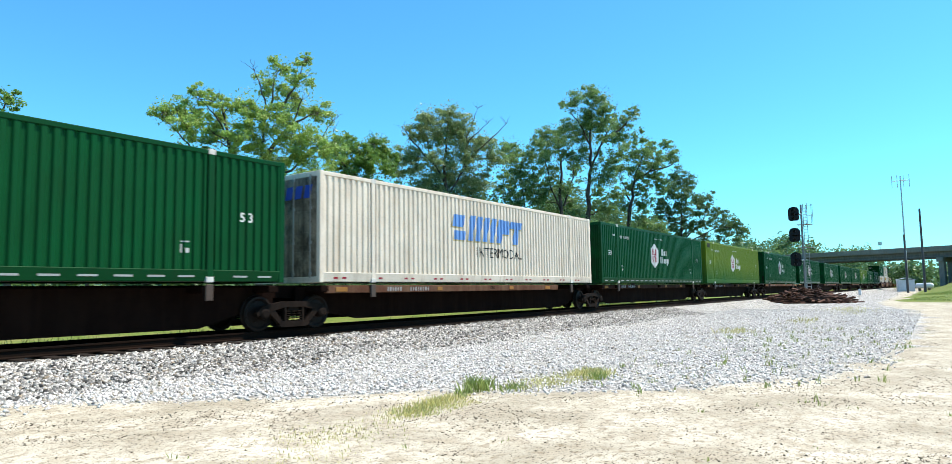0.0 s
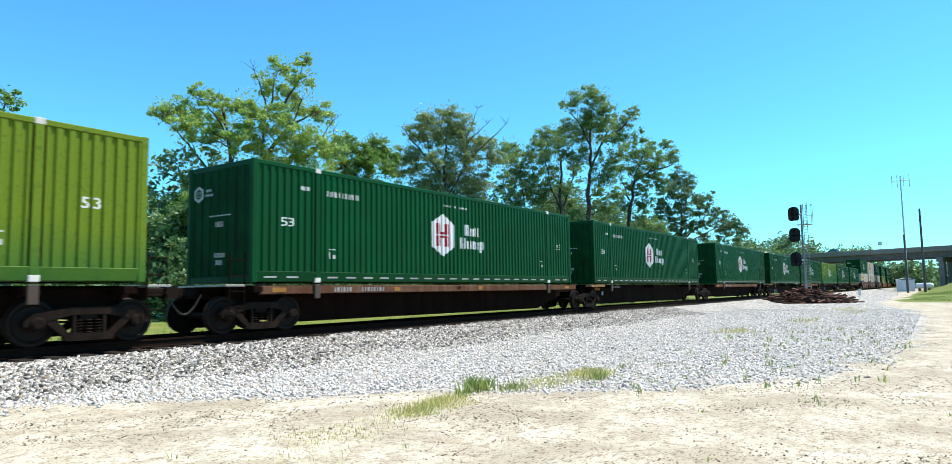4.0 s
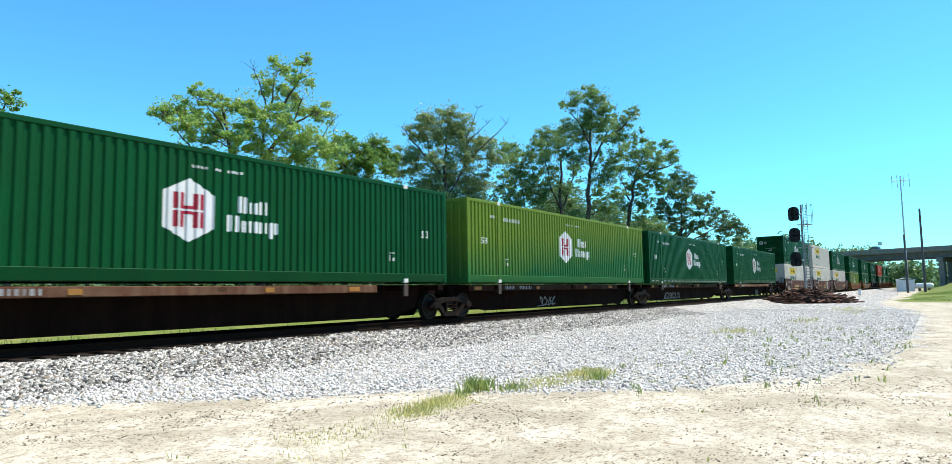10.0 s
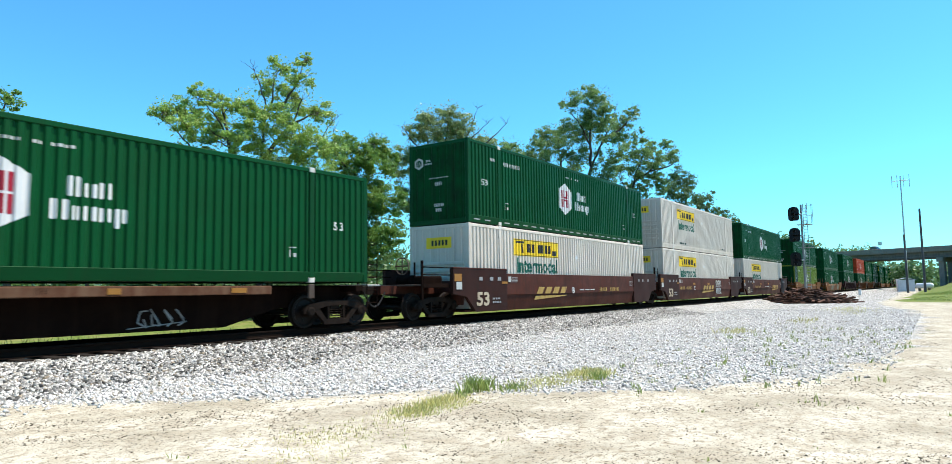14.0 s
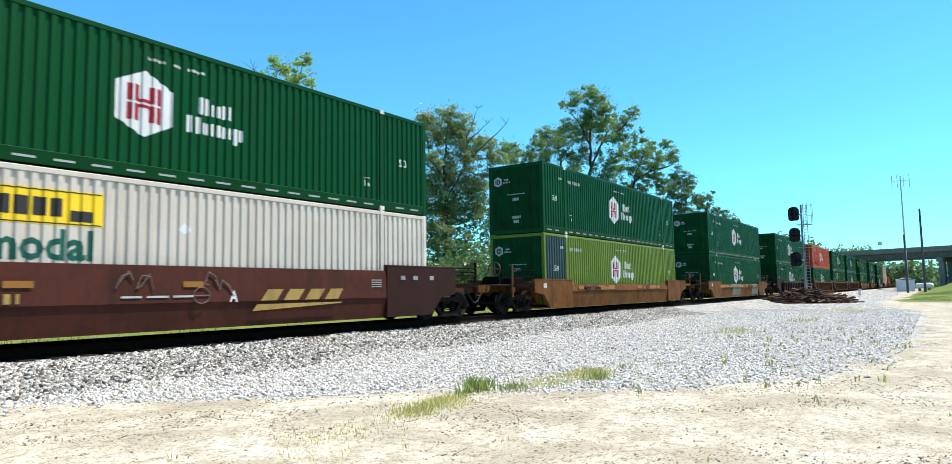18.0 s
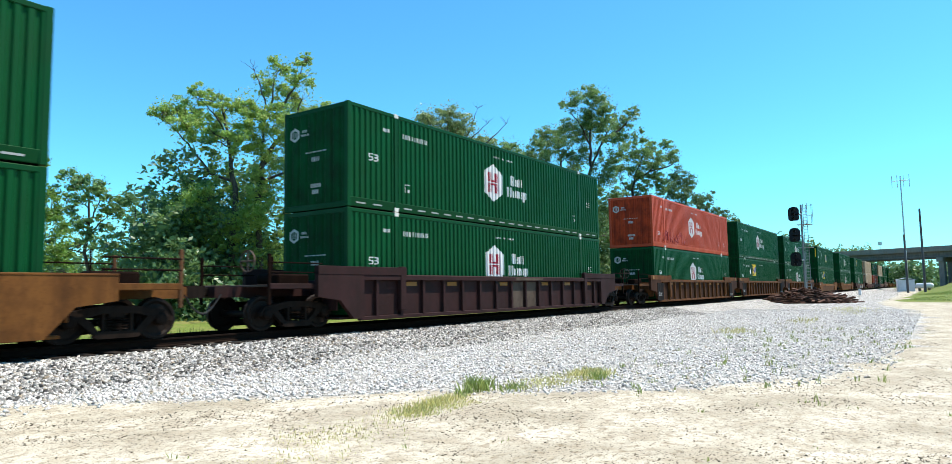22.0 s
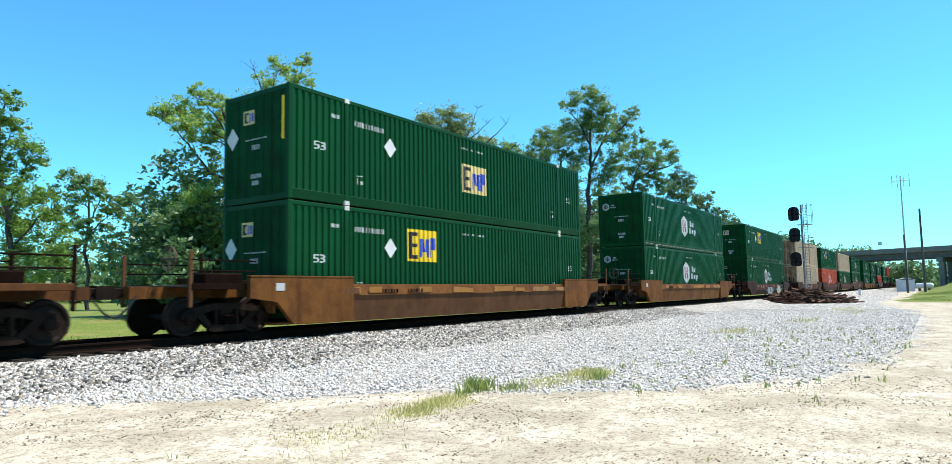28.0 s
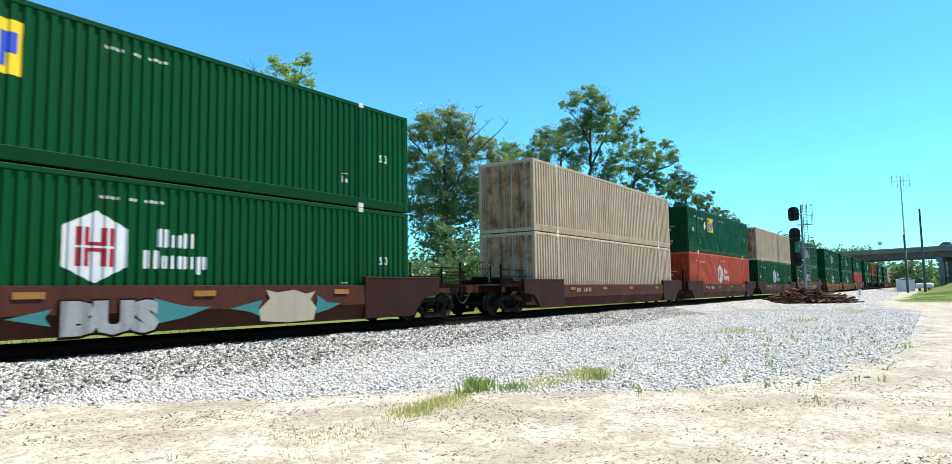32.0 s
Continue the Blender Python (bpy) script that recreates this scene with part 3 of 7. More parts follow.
def hub_red(cx, cz, s):
    out = []
    for k in (-1, 1):
        for a, b in ((0.07, 0.135), (0.165, 0.23)):
            a, b = sorted((k * a, k * b))
            out.append(rect(cx + a * s, cx + b * s, cz + 0.015 * s, cz + 0.24 * s))
            out.append(rect(cx + a * s, cx + b * s, cz - 0.24 * s, cz - 0.015 * s))
    out.append(rect(cx - 0.07 * s, cx + 0.07 * s, cz + 0.015 * s, cz + 0.06 * s))
    out.append(rect(cx - 0.07 * s, cx + 0.07 * s, cz - 0.06 * s, cz - 0.015 * s))
    return out


def name_blocks(x, z, s):
    """The two-line trade name as two rows of plain upright bars, two to a sign."""
    out = []
    for row, signs in ((0.275, ((0.18, 0.15, 0.24), (0.365, 0.14, 0.17), (0.54, 0.15, 0.2))), (0.0, ((0.0, 0.2, 0.235), (0.235, 0.09, 0.17), (0.36, 0.15, 0.175), (0.545, 0.145, 0.17), (0.725, 0.15, 0.175)))):
        for k, (u, w, h) in enumerate(signs):
            low = -0.07 if row == 0.0 and k == 4 else 0.0
            for i in range(2):
                bw = w * 0.36
                u0 = x + (u + i * (w - bw)) * s
                z0, z1 = z + (row + (low if i == 0 else 0.0)) * s, z + (row + h) * s
                c = 0.012 * s
                out.append([(u0 + c, z0), (u0 + bw * s - c, z0), (u0 + bw * s, z0 + c), (u0 + bw * s, z1 - c), (u0 + bw * s - c, z1), (u0 + c, z1), (u0, z1 - c), (u0, z0 + c)])
    return out


DECALS = {}


def decal(key, make):
    if key not in DECALS:
        DECALS[key] = make()
    return DECALS[key]


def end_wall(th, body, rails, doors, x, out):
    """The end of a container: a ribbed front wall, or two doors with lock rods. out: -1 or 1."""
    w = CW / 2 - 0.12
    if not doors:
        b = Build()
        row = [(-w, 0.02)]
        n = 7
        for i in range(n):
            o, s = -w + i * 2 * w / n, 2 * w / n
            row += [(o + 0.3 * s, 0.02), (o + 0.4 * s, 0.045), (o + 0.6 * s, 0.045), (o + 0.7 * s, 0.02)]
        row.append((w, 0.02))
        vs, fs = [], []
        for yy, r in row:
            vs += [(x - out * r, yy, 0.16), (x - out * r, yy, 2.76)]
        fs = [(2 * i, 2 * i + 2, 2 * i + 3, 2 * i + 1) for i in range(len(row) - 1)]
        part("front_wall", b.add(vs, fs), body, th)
    else:
        for k in (-1, 1):
            y0, y1 = sorted((0.01 * k, w * k))
            xa, xb = sorted((x - out * 0.02, x - out * 0.06))
            d = Build().box(xa, xb, y0, y1, 0.16, 2.76, 0.01)
            for z in (0.45, 0.95, 1.5, 2.05):
                xa2, xb2 = sorted((x - out * 0.012, x - out * 0.03))
                d.box(xa2, xb2, y0 + 0.1, y1 - 0.1, z, z + 0.36, 0.008)
            door = part("door", d, body, th)
            for yy in (0.3, 0.95):
                rod = Build().tube((x + out * 0.012, k * yy, 0.12), (x + out * 0.012, k * yy, 2.82), 0.018, n=8)
                for z in (0.2, 1.0, 1.9, 2.68):
                    rod.box(x - 0.02, x + 0.02, k * yy - 0.04, k * yy + 0.04, z, z + 0.07, 0.006)
                part("lock_rod", rod, BARE, door, "galvanised lock rod")


def container(livery, m, label, group):
    th = thing("shipping_container", m, label, "shipping container", group)
    body = {"green": GREEN, "olive": OLIVE_FADED, "faded": FADED, "white": WHITE, "jwhite": JWHITE, "beige": BEIGE, "orange": ORANGE, "red": RED, "emp": GREEN, "emp2": GREEN, "mixed": OLIVE, "plain": GREEN}[livery]
    rails = GREEN_END if body is GREEN else body
    for i, (near, far) in enumerate(SIDE_MESHES):
        skin = SLATE if (livery == "mixed" and i == 0) else body
        for k, me in enumerate((near, far)):
            part("side_panel", decal((i, k, skin.name), me.copy), skin, th)
    for s in (-1, 1):
        ya, yb = sorted((s * CW / 2, s * (CW / 2 - 0.07)))
        part("bottom_rail", Build().prism([(s * (CW / 2 + 0.004), RAIL_B - 0.012), (s * (CW / 2 - 0.008), RAIL_B), (s * (CW / 2 - 0.07), RAIL_B), (s * (CW / 2 - 0.10), 0.02), (s * (CW / 2 - 0.045), 0.02), (s * (CW / 2 - 0.035), 0.035)], 0.02, CL - 0.02, "x"), rails, th)
        part("top_rail", Build().box(0.02, CL - 0.02, ya, yb, RAIL_T, CH - 0.01, 0.015), rails, th)
        for x in POSTS:
            ya, yb = sorted((s * (CW / 2 + 0.006), s * (CW / 2 - 0.09)))
            post = part("lift_post", Build().box(x - 0.08, x + 0.08, ya, yb, 0.1, 2.8, 0.012), rails, th)
            for z in (0.0, CH - 0.12):
                part("corner_casting", Build().box(x - 0.09, x + 0.09, ya - 0.004, yb + 0.004, z, z + 0.125, 0.01), CASTING, post, "worn pale corner casting")
        for x in (0.0, CL - 0.15):
            ya, yb = sorted((s * (CW / 2 + 0.004), s * (CW / 2 - 0.13)))
            part("corner_post", Build().box(x, x + 0.15, ya, yb, 0.0, CH, 0.015), rails, th)
    roof = Build()
    edge = [(0.1 + k * (CL - 0.2) / 64, 2.885 if k % 2 else 2.86) for k in range(65)]
    roof.add([(x, -1.24, z) for x, z in edge] + [(x, 1.24, z) for x, z in edge], [(k, k + 1, k + 66, k + 65) for k in range(64)])
    part("roof", roof, body, th)
    part("floor", Build().box(0.1, CL - 0.1, -1.24, 1.24, 0.06, 0.16), RUBBER, th)
    swap = livery in ("white", "beige", "jwhite")
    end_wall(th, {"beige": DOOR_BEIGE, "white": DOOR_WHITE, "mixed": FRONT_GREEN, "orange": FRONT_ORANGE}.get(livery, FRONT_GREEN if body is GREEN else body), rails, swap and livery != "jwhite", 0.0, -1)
    end_wall(th, body, rails, not swap or livery == "jwhite", CL, 1)
    for x in (0.02, CL - 0.09):
        part("end_sill", Build().box(x, x + 0.07, -1.17, 1.17, 0.0, 0.16, 0.01), rails, th)
        part("end_header", Build().box(x, x + 0.07, -1.17, 1.17, 2.76, CH - 0.01, 0.01), rails, th)
    def put(name, me, mat_, label=""):
        ob = part(name, me, mat_, th, label)
        if len(me.polygons) > 3 and name not in ("size_mark", "lettering", "hexagon_emblem", "yellow_plate"):
            tagged(ob, kind="stuff")
        return ob

    if livery in ("green", "olive", "faded", "mixed", "orange", "emp", "emp2"):
        low = 0.68 if livery == "orange" else 1.37
        put("size_mark", decal("53%g" % low, lambda: words("53", 0.30, 0.84, low, "size_mark", width=0.38, offset=0.003)), DECAL_WHITE)
        put("size_mark", decal("53b%g" % low, lambda: words("53", 0.30, 14.9, low, "size_mark", width=0.38, offset=0.003)), DECAL_WHITE)
        put("number_mark", decal("nr", lambda: drawing(bars(2.28, 2.23, (0.035, 0.035, 0.07, 0.035, 0.05, 0.035), 0.14, 0.04) + bars(2.86, 2.23, (0.035, 0.06, 0.03, 0.06, 0.035, 0.06, 0.03, 0.05), 0.14, 0.03), "number_mark")), DECAL_DULL)
        put("height_mark", decal("hm", lambda: drawing(bars(1.42, 2.3, (0.07, 0.09, 0.07), 0.1, 0.02), "height_mark")), DECAL_DULL)
        put("lift_mark", decal("lm", lambda: drawing([rect(2.40, 2.44, 0.62, 0.80), rect(2.49, 2.58, 0.62, 0.72), rect(2.40, 2.60, 0.84, 0.87)], "lift_mark")), DECAL_DULL)
        put("lift_mark", decal("lm2", lambda: drawing([rect(13.50, 13.54, 0.62, 0.80), rect(13.59, 13.68, 0.62, 0.72), rect(13.50, 13.70, 0.84, 0.87)], "lift_mark")), DECAL_DULL)
        put("slogan_mark", decal("sl", lambda: drawing(bars(7.25, 2.44, (0.09, 0.07, 0.09, 0.05), 0.06, 0.025) + bars(7.82, 2.44, (0.08, 0.06), 0.06, 0.025) + bars(8.12, 2.44, (0.08, 0.1, 0.07, 0.08), 0.06, 0.025), "slogan_mark")), DECAL_DULL)
        # End-wall marks get the duller white to stand in for shade there.
        put("end_mark", decal("en", end_bars), DECAL_DULL)
    if livery in ("green", "olive", "faded", "mixed", "orange"):
        put("hexagon_emblem", decal("hex", lambda: drawing([hexagon(7.22, 1.52, 1.19, 1.36)], "hexagon_emblem")), DECAL_WHITE, "white hexagonal emblem")
        put("emblem_motif", decal("hexr", lambda: drawing(hub_red(7.22, 1.52, 1.52), "emblem_motif", gap=0.008)), DECAL_RED, "dark red strokes")
        put("trade_name", decal("hubn", lambda: drawing(name_blocks(8.14, 1.13, 1.58), "trade_name")), DECAL_WHITE, "white blocks of a trade name")
        put("end_emblem", decal("endhex", end_hex), DECAL_DULL)
    if livery == "faded":
        put("scorch_patch", decal("scorch", lambda: drawing([[(0.42, 2.5), (1.0, 2.46), (1.1, 2.62), (1.05, 2.77), (0.36, 2.77)]], "scorch_patch")), DECAL_BLACK, "black sooty patch under the roof rail")
    if livery == "orange":
        b = Build()
        r = random.Random(4)
        for i in range(9):
            x = 1.7 + i * 0.47
            pts = [(x + r.uniform(0, 0.4), 0.32 + r.uniform(0, 0.75)) for _ in range(6)]
            for (x1, z1), (x2, z2) in zip(pts, pts[1:]):
                y1 = -CW / 2 + float(np.interp(x1, WX, WR)) - 0.004
                y2 = -CW / 2 + float(np.interp(x2, WX, WR)) - 0.004
                b.tube((x1, y1, z1), (x2, y2, z2), 0.035, n=5)
        part("graffiti", b, SPRAY_DARK, th, "smeared dark red graffiti")
    if livery in ("green", "mixed") or livery == "olive":
        if livery == "green":
            dash = decal("dash", lambda: slant_dash(0.36, 0.11, 0.15))
            for i in range(24):
                x = 0.35 + i * 0.655
                if min(abs(x + 0.16 - q) for q in POSTS) > 0.27:
                    part("reflector", dash, DECAL_DULL, th, at=pose(x, 0, 0))
    if livery in ("emp", "emp2"):
        ex, ez = (4.45, 1.5) if livery == "emp" else (7.3, 0.98)
        key = livery
        put("yellow_plate", decal(key + "y", lambda: drawing([rect(ex, ex + 1.43, ez, ez + 0.97)], "yellow_plate")), DECAL_YELLOW if livery == "emp" else DECAL_CREAM, "yellow plate of a trade mark")
        put("plate_motif", decal(key + "k", lambda: drawing([rect(ex + 0.08, ex + 0.22, ez + 0.08, ez + 0.88), rect(ex + 0.22, ex + 0.5, ez + 0.08, ez + 0.19), rect(ex + 0.22, ex + 0.46, ez + 0.43, ez + 0.54), rect(ex + 0.22, ex + 0.5, ez + 0.77, ez + 0.88)], "plate_motif", gap=0.008)), DECAL_BLACK)
        put("plate_motif", decal(key + "b", lambda: drawing([rect(ex + 0.58, ex + 0.68, ez + 0.14, ez + 0.7), slanted(ex + 0.72, ez + 0.3, 0.1, 0.4, -0.04), slanted(ex + 0.82, ez + 0.3, 0.1, 0.4, 0.04), rect(ex + 0.92, ex + 1.02, ez + 0.14, ez + 0.7), rect(ex + 1.08, ex + 1.18, ez + 0.14, ez + 0.75), rect(ex + 1.18, ex + 1.36, ez + 0.38, ez + 0.75)], "plate_motif", gap=0.008)), DECAL_BLUE)
        put("diamond_plate", decal("dia", lambda: drawing([[(3.44, 1.85), (3.7, 1.56), (3.96, 1.85), (3.7, 2.14)]], "diamond_plate", False, gap=0.0)), DECAL_WHITE, "white diamond placard")
        put("end_plate", decal("empend", lambda: end_sheet([rect(0.05, 0.5, 2.05, 2.42)], "end_plate")), DECAL_CREAM, "small faded end plate")
        put("end_motif", decal("empm", lambda: end_sheet([rect(0.36, 0.46, 2.1, 2.37), rect(0.28, 0.36, 2.1, 2.15), rect(0.28, 0.36, 2.32, 2.37)], "end_motif", 0.004)), DECAL_BLACK)
        put("end_motif", decal("empn", lambda: end_sheet([rect(0.19, 0.25, 2.1, 2.34), rect(0.08, 0.16, 2.12, 2.34)], "end_motif", 0.004)), DECAL_BLUE)
        put("end_diamond", decal("diaend", lambda: end_sheet([[(0.7, 1.75), (0.95, 1.45), (1.2, 1.75), (0.95, 2.05)]], "end_diamond")), DECAL_WHITE)
        if livery == "emp2":
            put("yellow_stripe", decal("stripe", lambda: end_sheet([rect(-1.12, -1.02, 1.5, 2.6)], "yellow_stripe")), DECAL_YELLOW)
    if livery == "jwhite":
        put("yellow_plate", decal("jy", lambda: drawing([rect(2.9, 6.5, 1.88, 2.52)], "yellow_plate")), DECAL_YELLOW, "yellow plate of a trade name")
        put("plate_motif", decal("jk", lambda: drawing(bars(3.9, 2.03, (0.16, 0.06, 0.2, 0.06), 0.33, 0.06) + bars(4.72, 2.03, (0.22, 0.22, 0.22, 0.2), 0.33, 0.06), "plate_motif", gap=0.008)), DECAL_BLACK)
        put("plate_border", decal("jb", lambda: drawing([rect(2.93, 6.47, 1.9, 1.92), rect(2.93, 6.47, 2.48, 2.5), rect(3.1, 3.7, 2.36, 2.44), rect(5.9, 6.3, 1.96, 2.16), slanted(3.5, 2.0, 0.12, 0.34, -0.08)], "plate_border", gap=0.008)), DECAL_BLACK)
        put("lettering", decal("ji", lambda: words("Intermodal", 0.76, 3.12, 1.27, "lettering", width=3.2, offset=0.022)), DECAL_TEAL, "dark green lettering")
        put("tie_ring", decal("jr", lambda: drawing([[(8.0, 1.95), (8.15, 1.85), (8.3, 1.95), (8.15, 2.12)]], "tie_ring")), DECAL_WHITE)
        put("bottom_mark", decal("jm", lambda: drawing(bars(3.3, 0.36, (0.1, 0.3, 0.3, 0.35), 0.1, 0.08) + bars(12.6, 0.36, (0.3, 0.35, 0.2), 0.1, 0.08), "bottom_mark")), SLATE)
        put("end_plate", decal("jep", lambda: end_sheet([rect(-0.55, 0.55, 2.08, 2.46)], "end_plate")), DECAL_YELLOW, "yellow plate on the end wall")
        put("end_motif", decal("jem", lambda: end_sheet(bars(-0.38, 2.17, (0.09, 0.09, 0.09, 0.09, 0.09), 0.19, 0.06), "end_motif", 0.004)), DECAL_BLACK)
        for z in (0.55, 0.8, 1.05, 1.3, 1.55):
            part("end_rib", decal("jerib", lambda: Build().box(-0.012, 0.02, -1.08, 1.08, -0.05, 0.05, 0.012).mesh("end_rib")), JWHITE, th, at=pose(0, 0, z))
    if livery == "white":
        put("end_motif", decal("swe", lambda: end_sheet([[(u, w) for u, w in slanted(-0.95 + i * 0.36, 2.2, 0.26, 0.34, -0.08)] for i in range(5)], "end_motif", 0.03)), DECAL_BLUE, "blue strokes on the stained doors")
        runs = ((5.75, 0.62, 1.42, 0.3), (5.68, 0.62, 1.85, 0.4), (6.55, 0.3, 1.42, 0.86), (6.98, 0.3, 1.42, 0.86), (7.42, 0.3, 1.42, 0.86), (7.86, 0.3, 1.42, 0.86), (8.3, 0.34, 1.42, 0.86), (8.66, 0.5, 1.76, 0.5), (9.42, 0.34, 1.42, 0.6), (9.25, 0.85, 2.0, 0.26))
        gold = [slanted(x - 0.05, z - 0.05, w, h, 0.19 * h / 0.86) for x, w, z, h in runs]
        blue = [slanted(x, z, w, h, 0.19 * h / 0.86) for x, w, z, h in runs]
        put("gold_shadow", decal("swg", lambda: drawing(gold, "gold_shadow")), DECAL_TAN)
        put("blue_motif", decal("sw", lambda: drawing(blue, "blue_motif", gap=0.007)), DECAL_SKY, "slanted blue strokes of a trade name")
        put("lettering", decal("swi", lambda: words("INTERMODAL", 0.5, 7.1, 0.88, "lettering", width=2.96)), DECAL_BLACK, "black lettering")
        for i in range(22):
            dash = decal("wdash%d" % (i % 2), lambda: slant_dash(0.15, 0.1, 0.15))
            part("reflector", dash, DECAL_RED, th, at=pose(0.5 + (i // 2) * 1.4 + (i % 2) * 0.3, 0, 0))
    return th


def end_sheet(polys, name, lift=0.0):
    """Flat marks (y, z) on the end wall."""
    b = Build()
    for poly in polys:
        b.add([(0.012 - lift, u, w) for u, w in poly], [tuple(range(len(poly)))])
    me = bpy.data.meshes.new(name)
    me.from_pydata(b.v, [], b.f)
    return me


def end_bars():
    return end_sheet(bars(-0.45, 1.62, (0.12, 0.07, 0.09, 0.14, 0.06, 0.16), 0.03, 0.04) + bars(-0.16, 1.36, (0.04, 0.04, 0.07, 0.04), 0.13, 0.035) + bars(-0.24, 0.62, (0.05,) * 6, 0.11, 0.022) + bars(-0.14, 0.44, (0.07,) * 3, 0.12, 0.02), "end_mark")


def end_hex():
    return end_sheet(hex_ring(0.85, 2.22, 0.38, 0.42, 0.62) + [rect(0.79, 0.82, 2.14, 2.30), rect(0.88, 0.91, 2.14, 2.30)] + bars(0.34, 2.25, (0.05, 0.04, 0.05), 0.07, 0.025) + bars(0.26, 2.14, (0.05, 0.03, 0.05, 0.05, 0.04), 0.06, 0.025), "end_emblem")

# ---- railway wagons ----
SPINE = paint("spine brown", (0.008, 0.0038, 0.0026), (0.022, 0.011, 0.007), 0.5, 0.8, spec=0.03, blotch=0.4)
SILL_GRIME = paint("rusty grime", (0.024, 0.010, 0.006), (0.07, 0.034, 0.02), 0.6, 0.75, spec=0.05, blotch=0.5)
RUST = paint("deck rust", (0.085, 0.034, 0.018), (0.17, 0.10, 0.06), 0.6, 0.75, spec=0.1, blotch=0.6)
AMBER = paint("amber patch", (0.27, 0.115, 0.018), (0.3, 0.16, 0.06), 0.4, 0.6, blotch=0.3)
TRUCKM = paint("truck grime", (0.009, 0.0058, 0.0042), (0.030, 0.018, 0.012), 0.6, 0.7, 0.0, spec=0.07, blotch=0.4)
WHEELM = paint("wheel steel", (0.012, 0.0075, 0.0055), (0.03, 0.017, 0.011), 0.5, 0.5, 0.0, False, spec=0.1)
MAROON = paint("well maroon", (0.070, 0.020, 0.012), (0.03, 0.014, 0.009), 0.85, 0.6, spec=0.1, blotch=0.45)
# Maroon of the end sides, darkened to stand in for shade on them.
MAROON_SHADE = paint("well shaded maroon", (0.034, 0.0115, 0.008), (0.022, 0.012, 0.009), 0.6, 0.6, spec=0.1, blotch=0.5)
PRIMER = paint("grey primer", (0.085, 0.062, 0.046), (0.045, 0.03, 0.022), 0.9, 0.75, spec=0.1, blotch=0.7)
YELLOW = paint("well faded yellow", (0.145, 0.056, 0.013), (0.055, 0.02, 0.007), 0.75, 0.65, spec=0.1, blotch=0.6)
DARKBROWN = paint("well dark brown", (0.032, 0.013, 0.012), (0.020, 0.011, 0.009), 0.6, 0.65, spec=0.1, blotch=0.6)
# Darker ochre for the walls between the ribs and the end sides.
OCHRE_WALL = paint("well dark ochre", (0.048, 0.020, 0.010), (0.030, 0.014, 0.009), 0.8, 0.7, spec=0.08, blotch=0.6)
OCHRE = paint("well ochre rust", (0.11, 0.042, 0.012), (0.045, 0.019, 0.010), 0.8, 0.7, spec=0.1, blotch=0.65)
GREYRUST = paint("grey rusty casting", (0.06, 0.05, 0.042), (0.10, 0.05, 0.03), 0.6, 0.7, blotch=0.5)
WHEEL_R = 0.42

wheel_me = Build()
for s in (-1, 1):
    wheel_me.ring([(0.0, s * 0.70), (0.09, s * 0.70), (0.10, s * 0.735), (0.30, s * 0.755), (0.355, s * 0.70), (0.42 + 0.025, s * 0.69), (0.42 + 0.022, s * 0.715), (0.42, s * 0.73), (0.415, s * 0.825), (0.36, s * 0.83), (0.31, s * 0.79), (0.12, s * 0.80), (0.10, s * 0.86), (0.0, s * 0.86)], 18)
wheel_me.tube((0, -0.9, 0), (0, 0.9, 0), 0.075, n=12)
for s in (-1, 1):
    for k in range(3):
        a = k * 2.0944
        wheel_me.box(0.2 * math.cos(a) - 0.03, 0.2 * math.cos(a) + 0.03, s * 0.80 - 0.012, s * 0.80 + 0.012, 0.2 * math.sin(a) - 0.03, 0.2 * math.sin(a) + 0.03, 0.01)
wheel_me = wheel_me.mesh("wheel_set")

frame_me = {}
for s in (-1, 1):
    b = Build()
    y0, y1 = s * 0.98 - 0.07, s * 0.98 + 0.07
    b.prism([(-1.12, 0.44), (-0.95, 0.60), (-0.35, 0.70), (0.35, 0.70), (0.95, 0.60), (1.12, 0.44), (1.10, 0.36), (0.82, 0.44), (0.3, 0.56), (-0.3, 0.56), (-0.82, 0.44), (-1.10, 0.36)], y0, y1)
    b.prism([(-0.80, 0.47), (-0.62, 0.52), (-0.30, 0.17), (-0.42, 0.14)], y0 + 0.01, y1 - 0.01)
    b.prism([(0.80, 0.47), (0.42, 0.14), (0.30, 0.17), (0.62, 0.52)], y0 + 0.01, y1 - 0.01)
    b.prism([(-0.46, 0.12), (-0.40, 0.22), (0.40, 0.22), (0.46, 0.12), (0.36, 0.08), (-0.36, 0.08)], y0, y1)
    for x in (-0.30, 0.24):
        b.box(x, x + 0.06, y0 + 0.01, y1 - 0.01, 0.18, 0.6, 0.008)
    for x in (-0.89, 0.89):
        b.ring([(0.0, s * 1.10), (0.08, s * 1.10), (0.13, s * 1.07), (0.145, s * 0.9)], 14, "y", (x, 0, WHEEL_R))
    frame_me[s] = b.mesh("side_frame")
spring_me = Build()
for x in (-0.17, 0.0, 0.17):
    for k in range(5):
        spring_me.ring([(0.055, k * 0.055), (0.075, k * 0.055 + 0.014), (0.055, k * 0.055 + 0.028)], 8, "z", (x, 0, 0.22))
spring_me = spring_me.mesh("spring_nest")
bolster_me = Build().box(-0.17, 0.17, -1.0, 1.0, 0.46, 0.62, 0.02).ring([(0.0, 0.72), (0.2, 0.72), (0.22, 0.60)], 16, "z").mesh("bolster")
